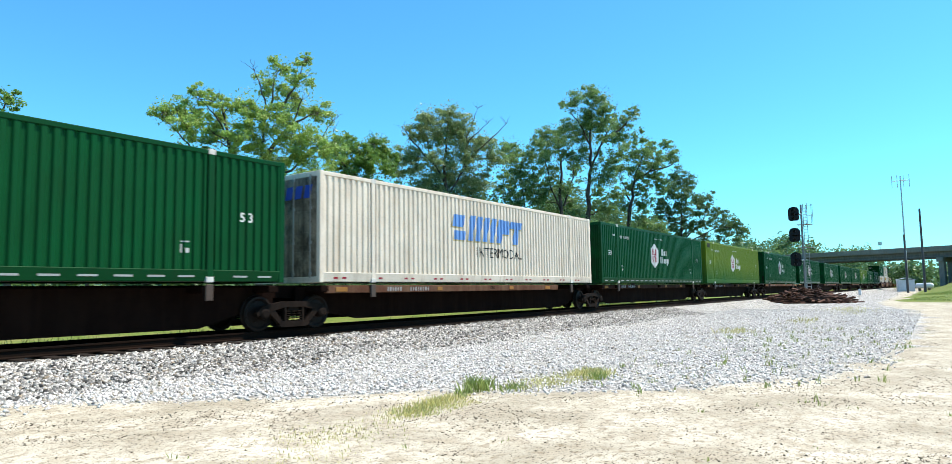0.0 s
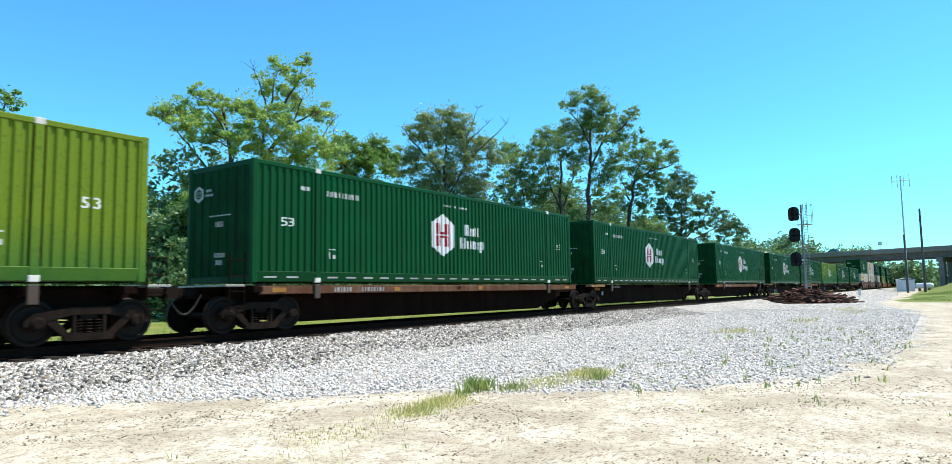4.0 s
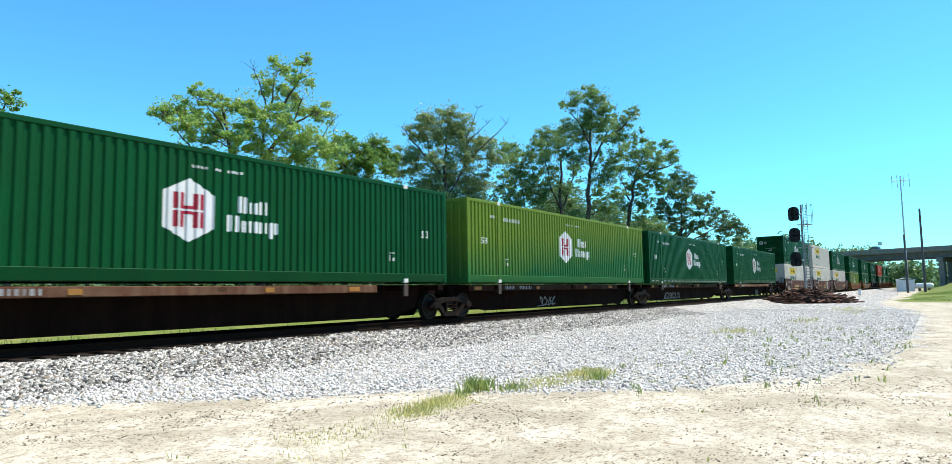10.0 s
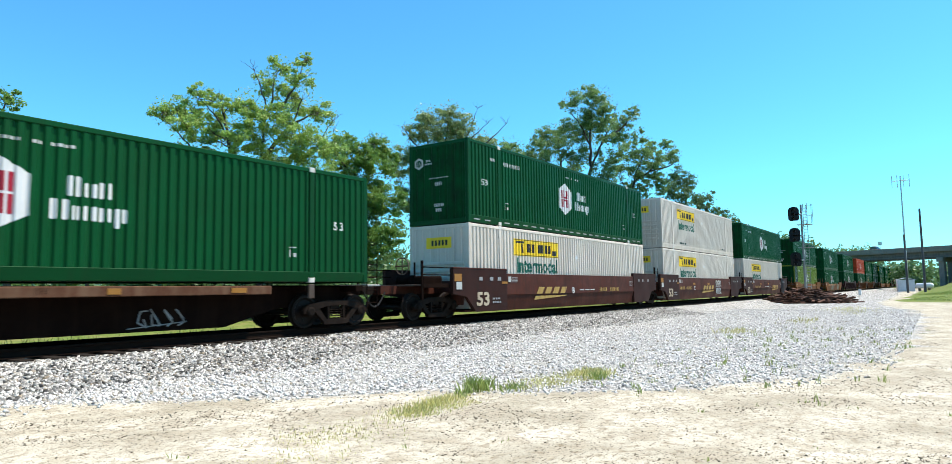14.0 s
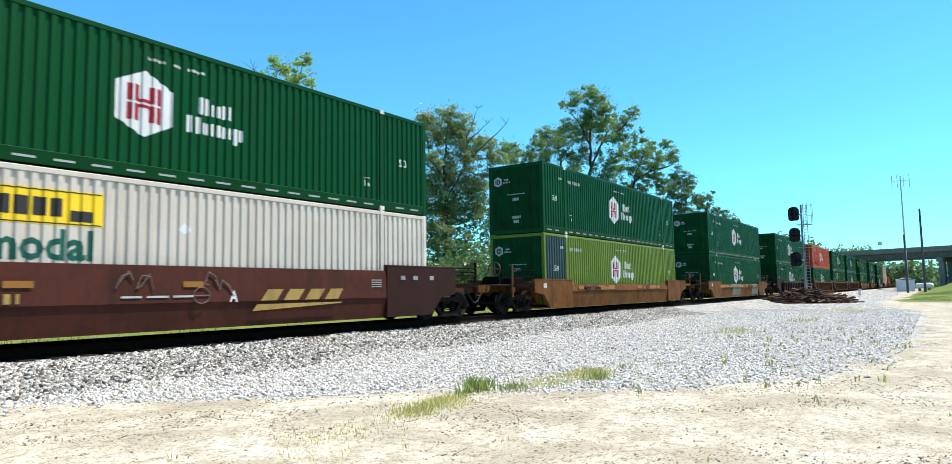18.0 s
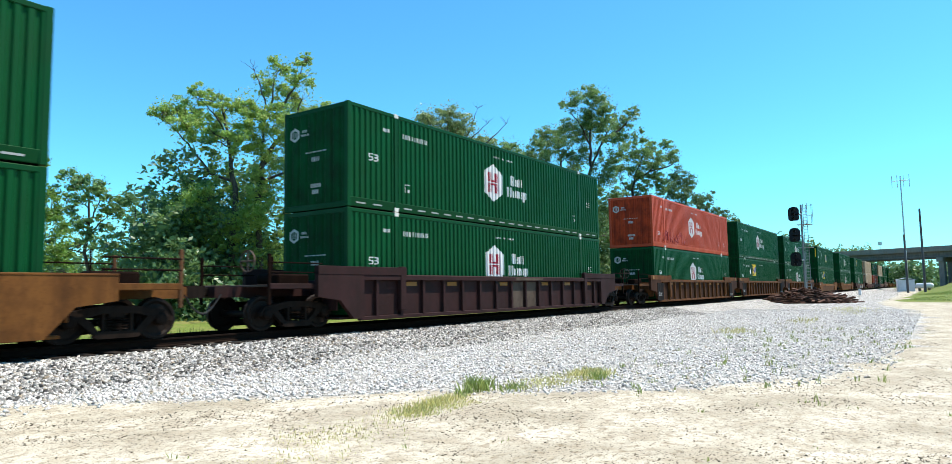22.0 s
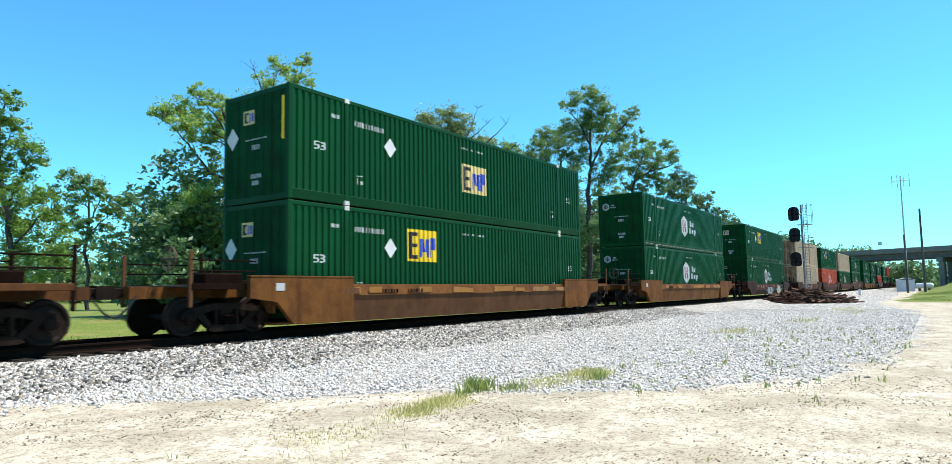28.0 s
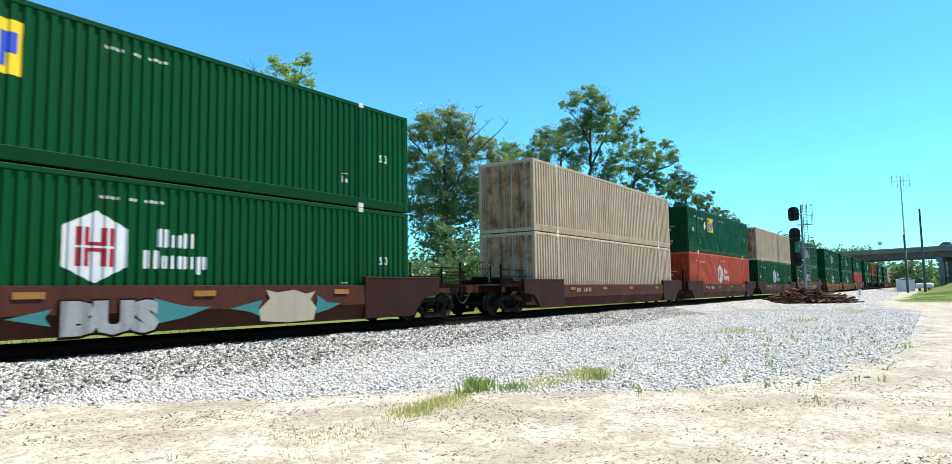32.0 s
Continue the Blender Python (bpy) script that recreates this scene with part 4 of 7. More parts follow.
brake_me = Build().box(-0.62, -0.50, -0.80, 0.80, 0.33, 0.41, 0.015).box(0.50, 0.62, -0.80, 0.80, 0.33, 0.41, 0.015).tube((-0.55, 0.1, 0.4), (0.55, 0.1, 0.4), 0.02).mesh("brake_beam")
WHEELS = []


def truck(th, x):
    """A two-axle truck under a wagon, origin on the rails."""
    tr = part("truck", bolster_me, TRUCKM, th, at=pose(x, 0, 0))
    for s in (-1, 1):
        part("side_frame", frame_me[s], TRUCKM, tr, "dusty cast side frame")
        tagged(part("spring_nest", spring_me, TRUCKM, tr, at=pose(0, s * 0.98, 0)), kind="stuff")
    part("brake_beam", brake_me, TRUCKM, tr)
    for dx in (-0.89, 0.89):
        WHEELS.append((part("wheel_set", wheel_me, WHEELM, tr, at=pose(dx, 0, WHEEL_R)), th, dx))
    return tr


def coupler(th, x0, x1):
    k = 1 if x1 > x0 else -1
    b = Build().box(min(x0, x1), max(x0, x1), -0.09, 0.09, 0.78, 0.98, 0.02)
    b.prism([(x1 + k * u, k * w) for u, w in ((-0.05, -0.16), (0.2, -0.2), (0.3, -0.05), (0.18, 0.08), (0.24, 0.18), (0.0, 0.2))], 0.74, 1.02, "z")
    part("coupler", b, TRUCKM, th)


def hose(th, x0, x1):
    b = Build()
    pts = [(x0 + (x1 - x0) * i / 10, -0.42, 0.80 - 0.42 * math.sin(math.pi * i / 10)) for i in range(11)]
    n = 7
    vs = [(p[0], p[1] + 0.028 * math.cos(6.28319 * k / n), p[2] + 0.028 * math.sin(6.28319 * k / n)) for p in pts for k in range(n)]
    b.add(vs, [(i * n + k, i * n + (k + 1) % n, (i + 1) * n + (k + 1) % n, (i + 1) * n + k) for i in range(10) for k in range(n)])
    part("air_hose", b, RUBBER, th, "black rubber air hose")


def ladder(th, x, y, z0, z1, w=0.4, along="x", mat_=None):
    b = Build()
    for k in (0, w):
        b.tube((x + k, y, z0), (x + k, y, z1), 0.016, n=7)
    n = max(2, int((z1 - z0) / 0.3))
    for i in range(n):
        z = z0 + (i + 0.5) * (z1 - z0) / n
        b.tube((x, y, z), (x + w, y, z), 0.014, n=7)
    part("ladder", b, mat_ or GREYRUST, th)


def spine_car(m, left, right, sill, scribble, label, joint=-0.57, beyond=0.55):
    """One platform of a spine wagon; x from the container's end. left, right: what stands at its ends: 'truck', 'share' or 'none'. sill: 0 none, 1 grimy, 2 rusty. joint: where a shared truck stands. beyond: how far the spine runs on."""
    th = thing("spine_wagon", m, label, "railway wagon", "spine wagons")
    a, e = min(-0.55, joint), CL + beyond
    b = Build()
    rise = 2.4 if right == "truck" else 0.2
    b.prism([(a, 1.02), (a, 0.72), (0.2, 0.68), (2.2, 0.22), (CL - rise - 1.5, 0.22), (CL - rise, 0.68), (e, 0.72), (e, 1.02)], -0.42, 0.42)
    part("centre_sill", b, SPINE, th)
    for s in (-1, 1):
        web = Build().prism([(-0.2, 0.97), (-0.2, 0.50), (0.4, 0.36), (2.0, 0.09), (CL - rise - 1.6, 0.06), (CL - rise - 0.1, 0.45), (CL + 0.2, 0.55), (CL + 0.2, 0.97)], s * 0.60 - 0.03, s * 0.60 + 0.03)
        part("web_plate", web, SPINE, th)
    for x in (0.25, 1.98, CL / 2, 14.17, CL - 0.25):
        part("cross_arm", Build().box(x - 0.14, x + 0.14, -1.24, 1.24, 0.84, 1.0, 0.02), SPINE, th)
        for s in (-1, 1):
            if x in (1.98, 14.17):
                part("guide_bracket", Build().box(x - 0.09, x + 0.09, s * 1.27 - 0.03, s * 1.27 + 0.03, 0.68, 1.03, 0.012), GREYRUST, th, "worn grey guide bracket")
    out = 1.19 if sill == 2 else 1.08
    first, last = (-0.1 if joint < -1 else 0.3), (14.6 + beyond if beyond > 1 else 13.0)
    for s in (-1, 1):
        if sill:
            part("side_sill", Build().box(first, last, s * out - 0.05, s * out + 0.05, 0.80, 1.0, 0.015), RUST if sill == 2 else SILL_GRIME, th, "long grimy side sill")
    if sill:
        for x, w in ((first + 0.3, 0.42), (4.9, 0.26), (9.2, 0.26), (last - 1.1, 0.4)):
            part("amber_reflector", Build().box(x, x + w, -out - 0.066, -out - 0.048, 0.84, 0.955, 0.004), AMBER, th, "amber reflective patch")
    else:
        part("end_step", Build().box(-0.25, 1.25, -1.25, -0.95, 0.90, 1.0, 0.012), TAN_PATCH, th, "pale pinkish end step")
        part("amber_reflector", Build().box(1.35, 1.95, -0.665, -0.64, 0.74, 0.86, 0.006), AMBER, th, "amber reflective patch")
        part("white_plate", Build().box(2.15, 2.33, -0.66, -0.64, 0.5, 0.68, 0.006), DECAL_DULL, th, "small white plate")
    part("number_mark", drawing([[(u, w) for u, w in q] for q in bars(2.6, 0.84, (0.04, 0.08, 0.04, 0.07, 0.05, 0.08), 0.12, 0.05) + bars(3.6, 0.84, (0.06, 0.04, 0.08, 0.04, 0.07, 0.04, 0.08, 0.05), 0.12, 0.06)], "number_mark", False, -out - 0.05 if sill else -0.64, 0.006), SPRAY_GREY, th)["kind"] = "stuff"
    if scribble:
        b = Build()
        x, n, w = scribble[1:]
        for i in range(n):
            pts = [(x + w * (0.5 + 0.5 * math.cos(k * 1.9 + i * 2.3)), -0.645, 0.34 + 0.19 * math.sin(k * 1.3 + i * 1.7 + scribble[0])) for k in range(5)]
            for p, q in zip(pts, pts[1:]):
                b.tube(p, q, 0.018, n=5)
            x += w * 1.15
        b.tube((scribble[1] - 0.2, -0.645, 0.14), (x, -0.645, 0.24), 0.012, n=5)
        part("graffiti", b, SPRAY_GREY, th, "thin white sprayed scrawl")
    if left == "truck":
        truck(th, 0.5)
        coupler(th, -0.5, -1.15)
        hose(th, -1.5, -0.7)
        ladder(th, -0.5, -1.18, 0.35, 1.75, mat_=SPINE)
        part("end_platform", Build().box(-0.6, -0.1, -1.2, 1.2, 0.98, 1.03, 0.01), BARE, th)
    elif left == "share":
        truck(th, joint)
    if right == "truck":
        truck(th, CL - 0.9)
        coupler(th, CL + 0.5, CL + 1.15)
        ladder(th, CL + 0.1, -1.18, 0.35, 1.75, mat_=SPINE)
        part("end_platform", Build().box(CL + 0.1, CL + 0.6, -1.2, 1.2, 0.98, 1.03, 0.01), BARE, th)
    return th


def well_car(kind, m, left, right, label, art=0):
    """One well of a double-stack wagon; x from the containers' end, origin on the rails."""
    th = thing("well_wagon", m, label, "railway wagon", "double-stack well wagons")
    mat_ = {"maroon": MAROON, "yellow": YELLOW, "dark": DARKBROWN, "ochre": OCHRE}[kind]
    ribbed = kind in ("dark", "ochre")
    low, mid, top = {"maroon": (0.10, 1.40, 1.56), "yellow": (0.06, 1.02, 1.22), "dark": (0.10, 1.30, 1.40), "ochre": (0.07, 1.28, 1.40)}[kind]
    if art:
        mid, top = 1.0, 1.22
    a, e = -1.2, CL + 1.2
    end_mat = {"maroon": MAROON_SHADE, "ochre": OCHRE_WALL}.get(kind, mat_)
    for s in (-1, 1):
        yo, yi = s * 1.50, s * 1.345
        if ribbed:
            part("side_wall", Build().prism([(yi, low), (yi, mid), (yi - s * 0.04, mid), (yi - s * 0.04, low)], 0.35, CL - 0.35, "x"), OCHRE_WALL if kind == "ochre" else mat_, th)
            part("top_chord", Build().prism([(yo, mid - 0.15), (yo, mid - 0.03), (yo - s * 0.05, mid), (yi - s * 0.04, mid), (yi - s * 0.04, mid - 0.15)], a + 0.5, e - 0.5, "x"), mat_, th)
            y0, y1 = sorted((yo - s * 0.06, yi - s * 0.04))
            part("bottom_chord", Build().box(0.35, CL - 0.35, y0, y1, low - 0.04, low + 0.07, 0.012), mat_, th)
            y0, y1 = sorted((yo - s * 0.05, yi))
            for i in range(15):
                x = 1.005 + i * 1.0103
                part("rib", Build().prism([(x - 0.05, low + 0.05), (x + 0.05, low + 0.05), (x + 0.05, mid - 0.14), (x - 0.05, mid - 0.14)], y0, y1), mat_, th)
        else:
            split = 0.74 if kind == "yellow" else (0.5 if art else 0.66)
            tilt = 0.09 if kind == "yellow" else 0.03
            part("upper_side", Build().prism([(yo, split), (yo - s * tilt, mid), (yo - s * (tilt + 0.06), mid + 0.01), (yi - s * 0.04, split)], 0.9, CL - 0.9, "x"), mat_, th)
            part("lower_side", Build().prism([(yo - s * 0.03, split), (yi, low), (yi - s * 0.04, low), (yi - s * 0.04, split)], 0.35, CL - 0.35, "x"), BROWN_PATCH if 408 < m.translation.x < 409 else mat_, th)
        reach_in = 0.42 if ribbed else 2.02
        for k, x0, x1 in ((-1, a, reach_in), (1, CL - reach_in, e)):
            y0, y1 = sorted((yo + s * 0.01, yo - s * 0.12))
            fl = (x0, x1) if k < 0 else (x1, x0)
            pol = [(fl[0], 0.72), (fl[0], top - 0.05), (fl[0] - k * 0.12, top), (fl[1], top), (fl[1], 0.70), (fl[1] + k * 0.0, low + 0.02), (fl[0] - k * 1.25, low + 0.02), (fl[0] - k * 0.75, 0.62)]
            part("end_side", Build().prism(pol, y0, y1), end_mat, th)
            cx0, cx1 = (min(x0, x1), max(x0, x1)) if not ribbed else ((a, 2.15) if k < 0 else (CL - 2.15, e))
            part("end_cap", Build().box(cx0, cx1, y0 - 0.012, y1 + 0.012, top - 0.03 if not ribbed else mid - 0.02, top + (0.012 if not ribbed else 0.1), 0.008), mat_, th)
            if ribbed:
                px = 2.02 if k < 0 else CL - 2.02
                part("hook_post", Build().box(px - 0.12, px + 0.12, y0 - 0.01, y1, low + 0.2, top + 0.13, 0.015), mat_, th)
    for x in (-0.42, CL + 0.36):
        part("bulkhead", Build().box(x, x + 0.06, -1.33, 1.33, 0.35, 1.15, 0.012), mat_, th)
    part("well_floor", Build().box(-0.3, CL + 0.3, -1.3, 1.3, low + 0.01, low + 0.07, 0.01), mat_, th)
    reach = {"truck": 3.3, "share": 1.5, "none": 1.2}
    for k, what in ((-1, left), (1, right)):
        R_ = reach[what]
        x0, x1 = sorted((0.0 if k < 0 else CL, -R_ if k < 0 else CL + R_))
        part("end_sill", Build().prism([(x0, 0.74), (x1, 0.74), (x1, 1.0), (x0, 1.0)], -0.35, 0.35), mat_, th)
        tx = -1.45 if k < 0 else CL + 1.45
        if what == "truck":
            truck(th, tx)
            for s in (-1, 1):
                xx0, xx1 = sorted((-0.95 if k < 0 else CL + 0.95, -2.55 if k < 0 else CL + 2.55))
                part("platform_sill", Build().box(xx0, xx1, s * 1.34 - 0.05, s * 1.34 + 0.05, 0.92, 1.05, 0.012), SPINE if kind == "maroon" or (kind == "yellow" and k < 0) else mat_, th)
                bx = xx0 if k < 0 else xx1
                part("grab_post", Build().box(bx - 0.04, bx + 0.04, s * 1.34 - 0.03, s * 1.34 + 0.03, 0.55, 1.75, 0.01), BROWN_PATCH if kind == "yellow" else SPINE, th)
                px = (xx0 + xx1) / 2
                rail = Build()
                for z in (1.32, 1.55):
                    rail.tube((xx0, s * 1.36, z), (xx1, s * 1.36, z), 0.018, n=7)
                part("handrail", rail, SPINE, th)
            part("end_platform", Build().box(xx0, xx1, -1.3, 1.3, 0.98, 1.03, 0.01), GREYRUST, th)
            xa = -3.2 if k < 0 else CL + 3.2
            coupler(th, xa, xa + k * 0.45)
            part("brake_valve", Build().box(tx - 0.5, tx + 0.5, -0.9, -0.5, 1.03, 1.3, 0.04), SPINE, th)
            part("brake_staff", Build().tube((tx - 0.2, -0.3, 1.03), (tx - 0.2, -0.3, 1.75), 0.03), SPINE, th)
            part("brake_cylinder", Build().tube((tx + 0.4, 0.3, 1.2), (tx + 0.4, 0.9, 1.2), 0.16, n=14), SPINE, th)
            if k < 0:
                hose(th, -4.1, -3.2)
                part("brake_wheel", Build().ring([(0.24, 0.0), (0.27, 0.02), (0.27, -0.02), (0.24, 0.0)], 18, "x", (-2.6, -0.6, 1.6)).box(-2.62, -2.58, -0.86, -0.34, 1.58, 1.62).box(-2.62, -2.58, -0.62, -0.58, 1.34, 1.86), GREYRUST, th)
        elif what == "share" and k < 0:
            truck(th, -1.6)
            ladder(th, -1.5, -1.33, 0.6, 1.9, 0.42, mat_=SPINE)
            part("inter_platform", Build().box(-1.9, -0.95, -1.25, 1.25, 0.98, 1.03, 0.01), SPINE, th)
            part("grab_post", Build().box(-1.66, -1.58, -1.36, -1.30, 0.6, 1.95, 0.01), SPINE, th)
    Y = -1.50 - 0.012
    mark = lambda name, polys, mt, lab="", yy=Y: tagged(part(name, drawing(polys, name, False, yy, 0.004), mt, th, lab), kind="stuff" if len(polys) > 2 else "")
    if kind == "maroon":
        if art == 1:
            mark("number_mark", bars(3.2, 0.7, (0.05, 0.09, 0.05), 0.17, 0.06) + bars(3.9, 0.7, (0.06, 0.1, 0.05, 0.1, 0.06), 0.17, 0.08), DECALS_PALE)
            for q in (2.6, 5.9, 9.1, 12.8):
                mark("yellow_patch", [rect(q, q + 0.45, 0.78, 0.9)], AMBER)
        if art == 0:
            part("size_mark", words("53", 0.62, 0.1, 0.32, "size_mark", False, -1.52, 0.004, 0.76, 0, 0.02), DECALS_PALE, th)
            unit = int(m.translation.x)
            shift, nx, lx, letter = {213: (-2.8, 7.1, 7.2, "B"), 232: (0.0, -0.6, 5.0, "C")}.get(unit, (2.95, 0.0, 9.09, "A"))
            mark("swoosh", [slanted(6.95 + shift + i * 0.64, 0.66, 0.44, 0.26, 0.2) for i in range(4)] + [[(6.72 + shift, 0.43), (6.85 + shift, 0.58), (9.45 + shift, 0.585), (9.4 + shift, 0.55)]], PALE_YELLOW, "faded yellow slanted strokes")
            mark("number_mark", bars(2.87 + nx, 0.70, (0.05, 0.09, 0.05, 0.1, 0.05, 0.09), 0.17, 0.07) + bars(4.05 + nx, 0.70, (0.06, 0.1, 0.05, 0.1, 0.06, 0.1, 0.05), 0.17, 0.08), PALE_YELLOW)
            part("unit_letter", words(letter, 0.33, lx, 0.66, "unit_letter", False, Y, 0.004, 0.2, 0, 0.01), DECAL_WHITE, th)
            mark("notice", bars(1.05, 0.38, (0.1, 0.08, 0.14, 0.09), 0.06, 0.04) + bars(1.05, 0.5, (0.14, 0.1, 0.16), 0.06, 0.04), SPRAY_GREY, "", -1.524)
            for q in () if unit == 213 else (4.8, 8.0):
                mark("yellow_patch", [rect(q, q + 0.46, 0.97, 1.09)], AMBER)
            mark("end_placard", [rect(-1.15, -0.75, 1.12, 1.36)], AMBER, "orange end placard", -1.524)
            mark("end_placard", [rect(-1.05, -0.75, 0.86, 1.1)], DECAL_DULL, "pale end placard", -1.524)
            mark("yellow_patch", [rect(1.67, 2.02, 1.04, 1.12)], AMBER, "", -1.524)
            mark("white_plate", [rect(2.11, 2.3, 1.1, 1.3)], DECAL_DULL)
            mark("notice", [rect(2.34, 2.75, 1.1 + 0.05 * q, 1.12 + 0.05 * q) for q in range(4)], SPRAY_GREY)
            mark("notice", [rect(13.5, 13.9, 0.95 + 0.06 * q, 0.975 + 0.06 * q) for q in range(4)], SPRAY_GREY)
            if unit != 232:
                mark("dash_mark", bars(7.9 if unit == 213 else 6.74, 0.765, (0.4, 0.45, 0.45), 0.04, 0.1), DECAL_DULL)
            for q in (0.35, 1.0, 1.5, 14.79, 15.34, 16.11):
                mark("lashing_plate", [rect(q - 0.1, q + 0.1, 1.15, 1.27)], SPRAY_GREY, "", -1.524)
            if unit not in (213, 232):
                ring = [(8.42 + 0.19 * math.cos(q * 0.5236), -1.517, 0.8 + 0.17 * math.sin(q * 0.5236)) for q in range(13)]
                tag = Build()
                for p, q in zip(ring, ring[1:]):
                    tag.tube(p, q, 0.011, n=5)
                tag.tube((8.23, -1.517, 0.8), (8.61, -1.517, 0.8), 0.011, n=5)
                for q, (gx, gz) in enumerate(((6.8, 0.95), (7.2, 0.92), (8.65, 0.98), (9.0, 0.8))):
                    pts = [(gx + 0.17 * math.cos(w_ * 1.1 + q), -1.517 + 0.003 * 0, gz + 0.16 + 0.17 * math.sin(w_ * 1.7 + q * 2)) for w_ in range(6)]
                    for p, p2 in zip(pts, pts[1:]):
                        tag.tube(p, p2, 0.012, n=5)
                part("graffiti", tag, SPRAY_FAINT, th, "thin faint sprayed circle and scrawl")
            if 230 < m.translation.x < 235:
                b = Build()
                rg = random.Random(3)
                for row in (0.92, 0.42):
                    for i in range(5):
                        x = 10.0 + i * 0.26
                        pts = [(x + 0.17 * (0.5 + 0.5 * math.cos(k * 2.1 + i * 1.9 + row * 5)) * 1.3, Y, row + 0.16 + 0.19 * math.sin(k * 1.45 + i * 2.6)) for k in range(6)]
                        for p, q in zip(pts, pts[1:]):
                            b.tube(p, q, 0.019, n=5)
                    b.tube((9.9, Y, row - 0.09), (11.4, Y, row - 0.05), 0.012, n=5)
                part("graffiti", b, DECAL_DULL, th, "white sprayed scrawl")
        if art == 2:
            mark("number_mark", bars(3.7, 0.70, (0.05, 0.09, 0.05), 0.19, 0.06) + bars(4.4, 0.70, (0.06, 0.1, 0.05, 0.1, 0.06), 0.19, 0.07), SPRAY_GREY)
            part("graffiti", words("BUS", 0.74, 6.55, 0.17, "graffiti", False, -1.515, 0.012, 1.8, 0.0, 0.06), SPRAY_GREY, th, "fat grey graffiti letters")
            part("graffiti_shadow", words("BUS", 0.77, 6.5, 0.15, "graffiti_shadow", False, -1.513, 0.006, 1.9, 0.0, 0.09), SPINE, th, "dark outline behind the letters")
            for spike in ([(5.7, 0.45), (6.4, 0.3), (6.3, 0.45), (6.4, 0.6)], [(8.2, 0.24), (8.9, 0.36), (9.5, 0.56), (8.95, 0.58), (8.6, 0.66), (8.25, 0.76)], [(9.95, 0.5), (10.45, 0.42), (10.75, 0.3), (10.68, 0.48), (10.8, 0.68), (10.4, 0.6)], [(12.4, 0.32), (12.8, 0.4), (13.2, 0.54), (12.75, 0.58), (12.42, 0.76)]):
                mark("graffiti_spike", [spike], SPRAY_TEAL, "teal sprayed spike", -1.518)
            mark("graffiti", [[(10.75, 0.2), (11.5, 0.14), (12.3, 0.16), (12.4, 0.45), (12.2, 0.66), (12.35, 0.86), (12.05, 0.8), (11.7, 0.9), (11.2, 0.84), (10.9, 0.9), (11.0, 0.7), (10.7, 0.45)]], SPRAY_CREAM, "cream sprayed figure", -1.518)
            for x in (2.6, 5.8, 9.1, 13.0):
                mark("yellow_patch", [rect(x, x + 0.5, 0.78, 0.9)], AMBER)
    if kind == "yellow" and 299 < m.translation.x < 300:
        rq = random.Random(8)
        for x0, x1 in ((5.42, 7.95), (11.75, 14.2)):
            for z0, z1, y0, y1 in ((0.75, 1.015, -1.5, -1.417), (0.10, 0.735, -1.353, -1.47)):
                n = 9
                lo = [x0 + (x1 - x0) * i / n for i in range(n + 1)]
                b = Build()
                for i, (u, v) in enumerate(zip(lo, lo[1:])):
                    k = rq.uniform(0.0, 0.25) if z0 < 0.5 else rq.uniform(0.0, 0.06)
                    zz, yy = z0 + k * (z1 - z0), y0 + k * (y1 - y0)
                    b.add([(u, yy - 0.008, zz), (v, yy - 0.008, zz), (v, y1 - 0.008, z1), (u, y1 - 0.008, z1)], [(0, 1, 2, 3)])
                part("primer_patch", b, GREEN_PRIMER, th, "patch of grey-green primer")
        mark("number_panel", [rect(2.9, 5.24, 0.76, 0.93)], BLACK_PANEL, "black panel behind the number", Y + 0.004)
    if kind == "yellow":
        for x, w in ((2.6, 0.5), (4.7, 0.6), (9.4, 0.6), (12.3, 0.4)):
            mark("amber_patch", [rect(x, x + w, 0.8, 0.96)], AMBER)
        rq = random.Random(int(m.translation.x))
        for q in range(11):
            x, w = rq.uniform(1.0, 14.2), rq.uniform(0.35, 1.3)
            mark("touch_up_patch", [[(x, 0.77), (x + w, 0.77 + rq.uniform(-0.01, 0.03)), (x + w - 0.02, rq.uniform(0.9, 0.98)), (x + 0.03, rq.uniform(0.9, 0.98))]], (TAN_PATCH, BROWN_PATCH, AMBER)[q % 3], "", Y + 0.004 - 0.002 * (q % 3))
        mark("number_mark", bars(3.1, 0.79, (0.05, 0.09, 0.05, 0.09, 0.05, 0.09), 0.11, 0.05) + bars(4.2, 0.79, (0.05, 0.09, 0.05, 0.09, 0.05, 0.09), 0.11, 0.05), DECALS_PALE if 299 < m.translation.x < 300 else SPINE, "", Y - 0.002)
        mark("end_plate", [rect(-0.5, -0.25, 0.88, 1.06)], DECAL_DULL, "", -1.515)
    if kind == "ochre":
        part("dark_panel", Build().box(15.12, 15.92, -1.53, -1.505, 0.14, 1.08, 0.006), NAVY_PANEL, th, "blue-black painted panel")
        part("dark_panel", Build().box(-0.25, 0.75, -1.53, -1.505, 0.14, 1.08, 0.006), NAVY_PANEL, th, "blue-black painted panel")
        mark("number_mark", bars(-0.1, 0.38, (0.05, 0.1, 0.1, 0.05), 0.18, 0.06), SPRAY_GREY, "", -1.532)
        mark("notice", bars(15.2, 0.2, (0.2, 0.3, 0.12), 0.03, 0.03) + bars(15.2, 0.28, (0.15, 0.3, 0.16), 0.03, 0.03), SPRAY_GREY, "", -1.532)
        for x in (-1.0, CL + 0.75):
            part("grab_plate", Build().box(x, x + 0.26, -1.55, -1.49, 1.28, 1.48, 0.012), TAN_PATCH, th, "tan end plate")
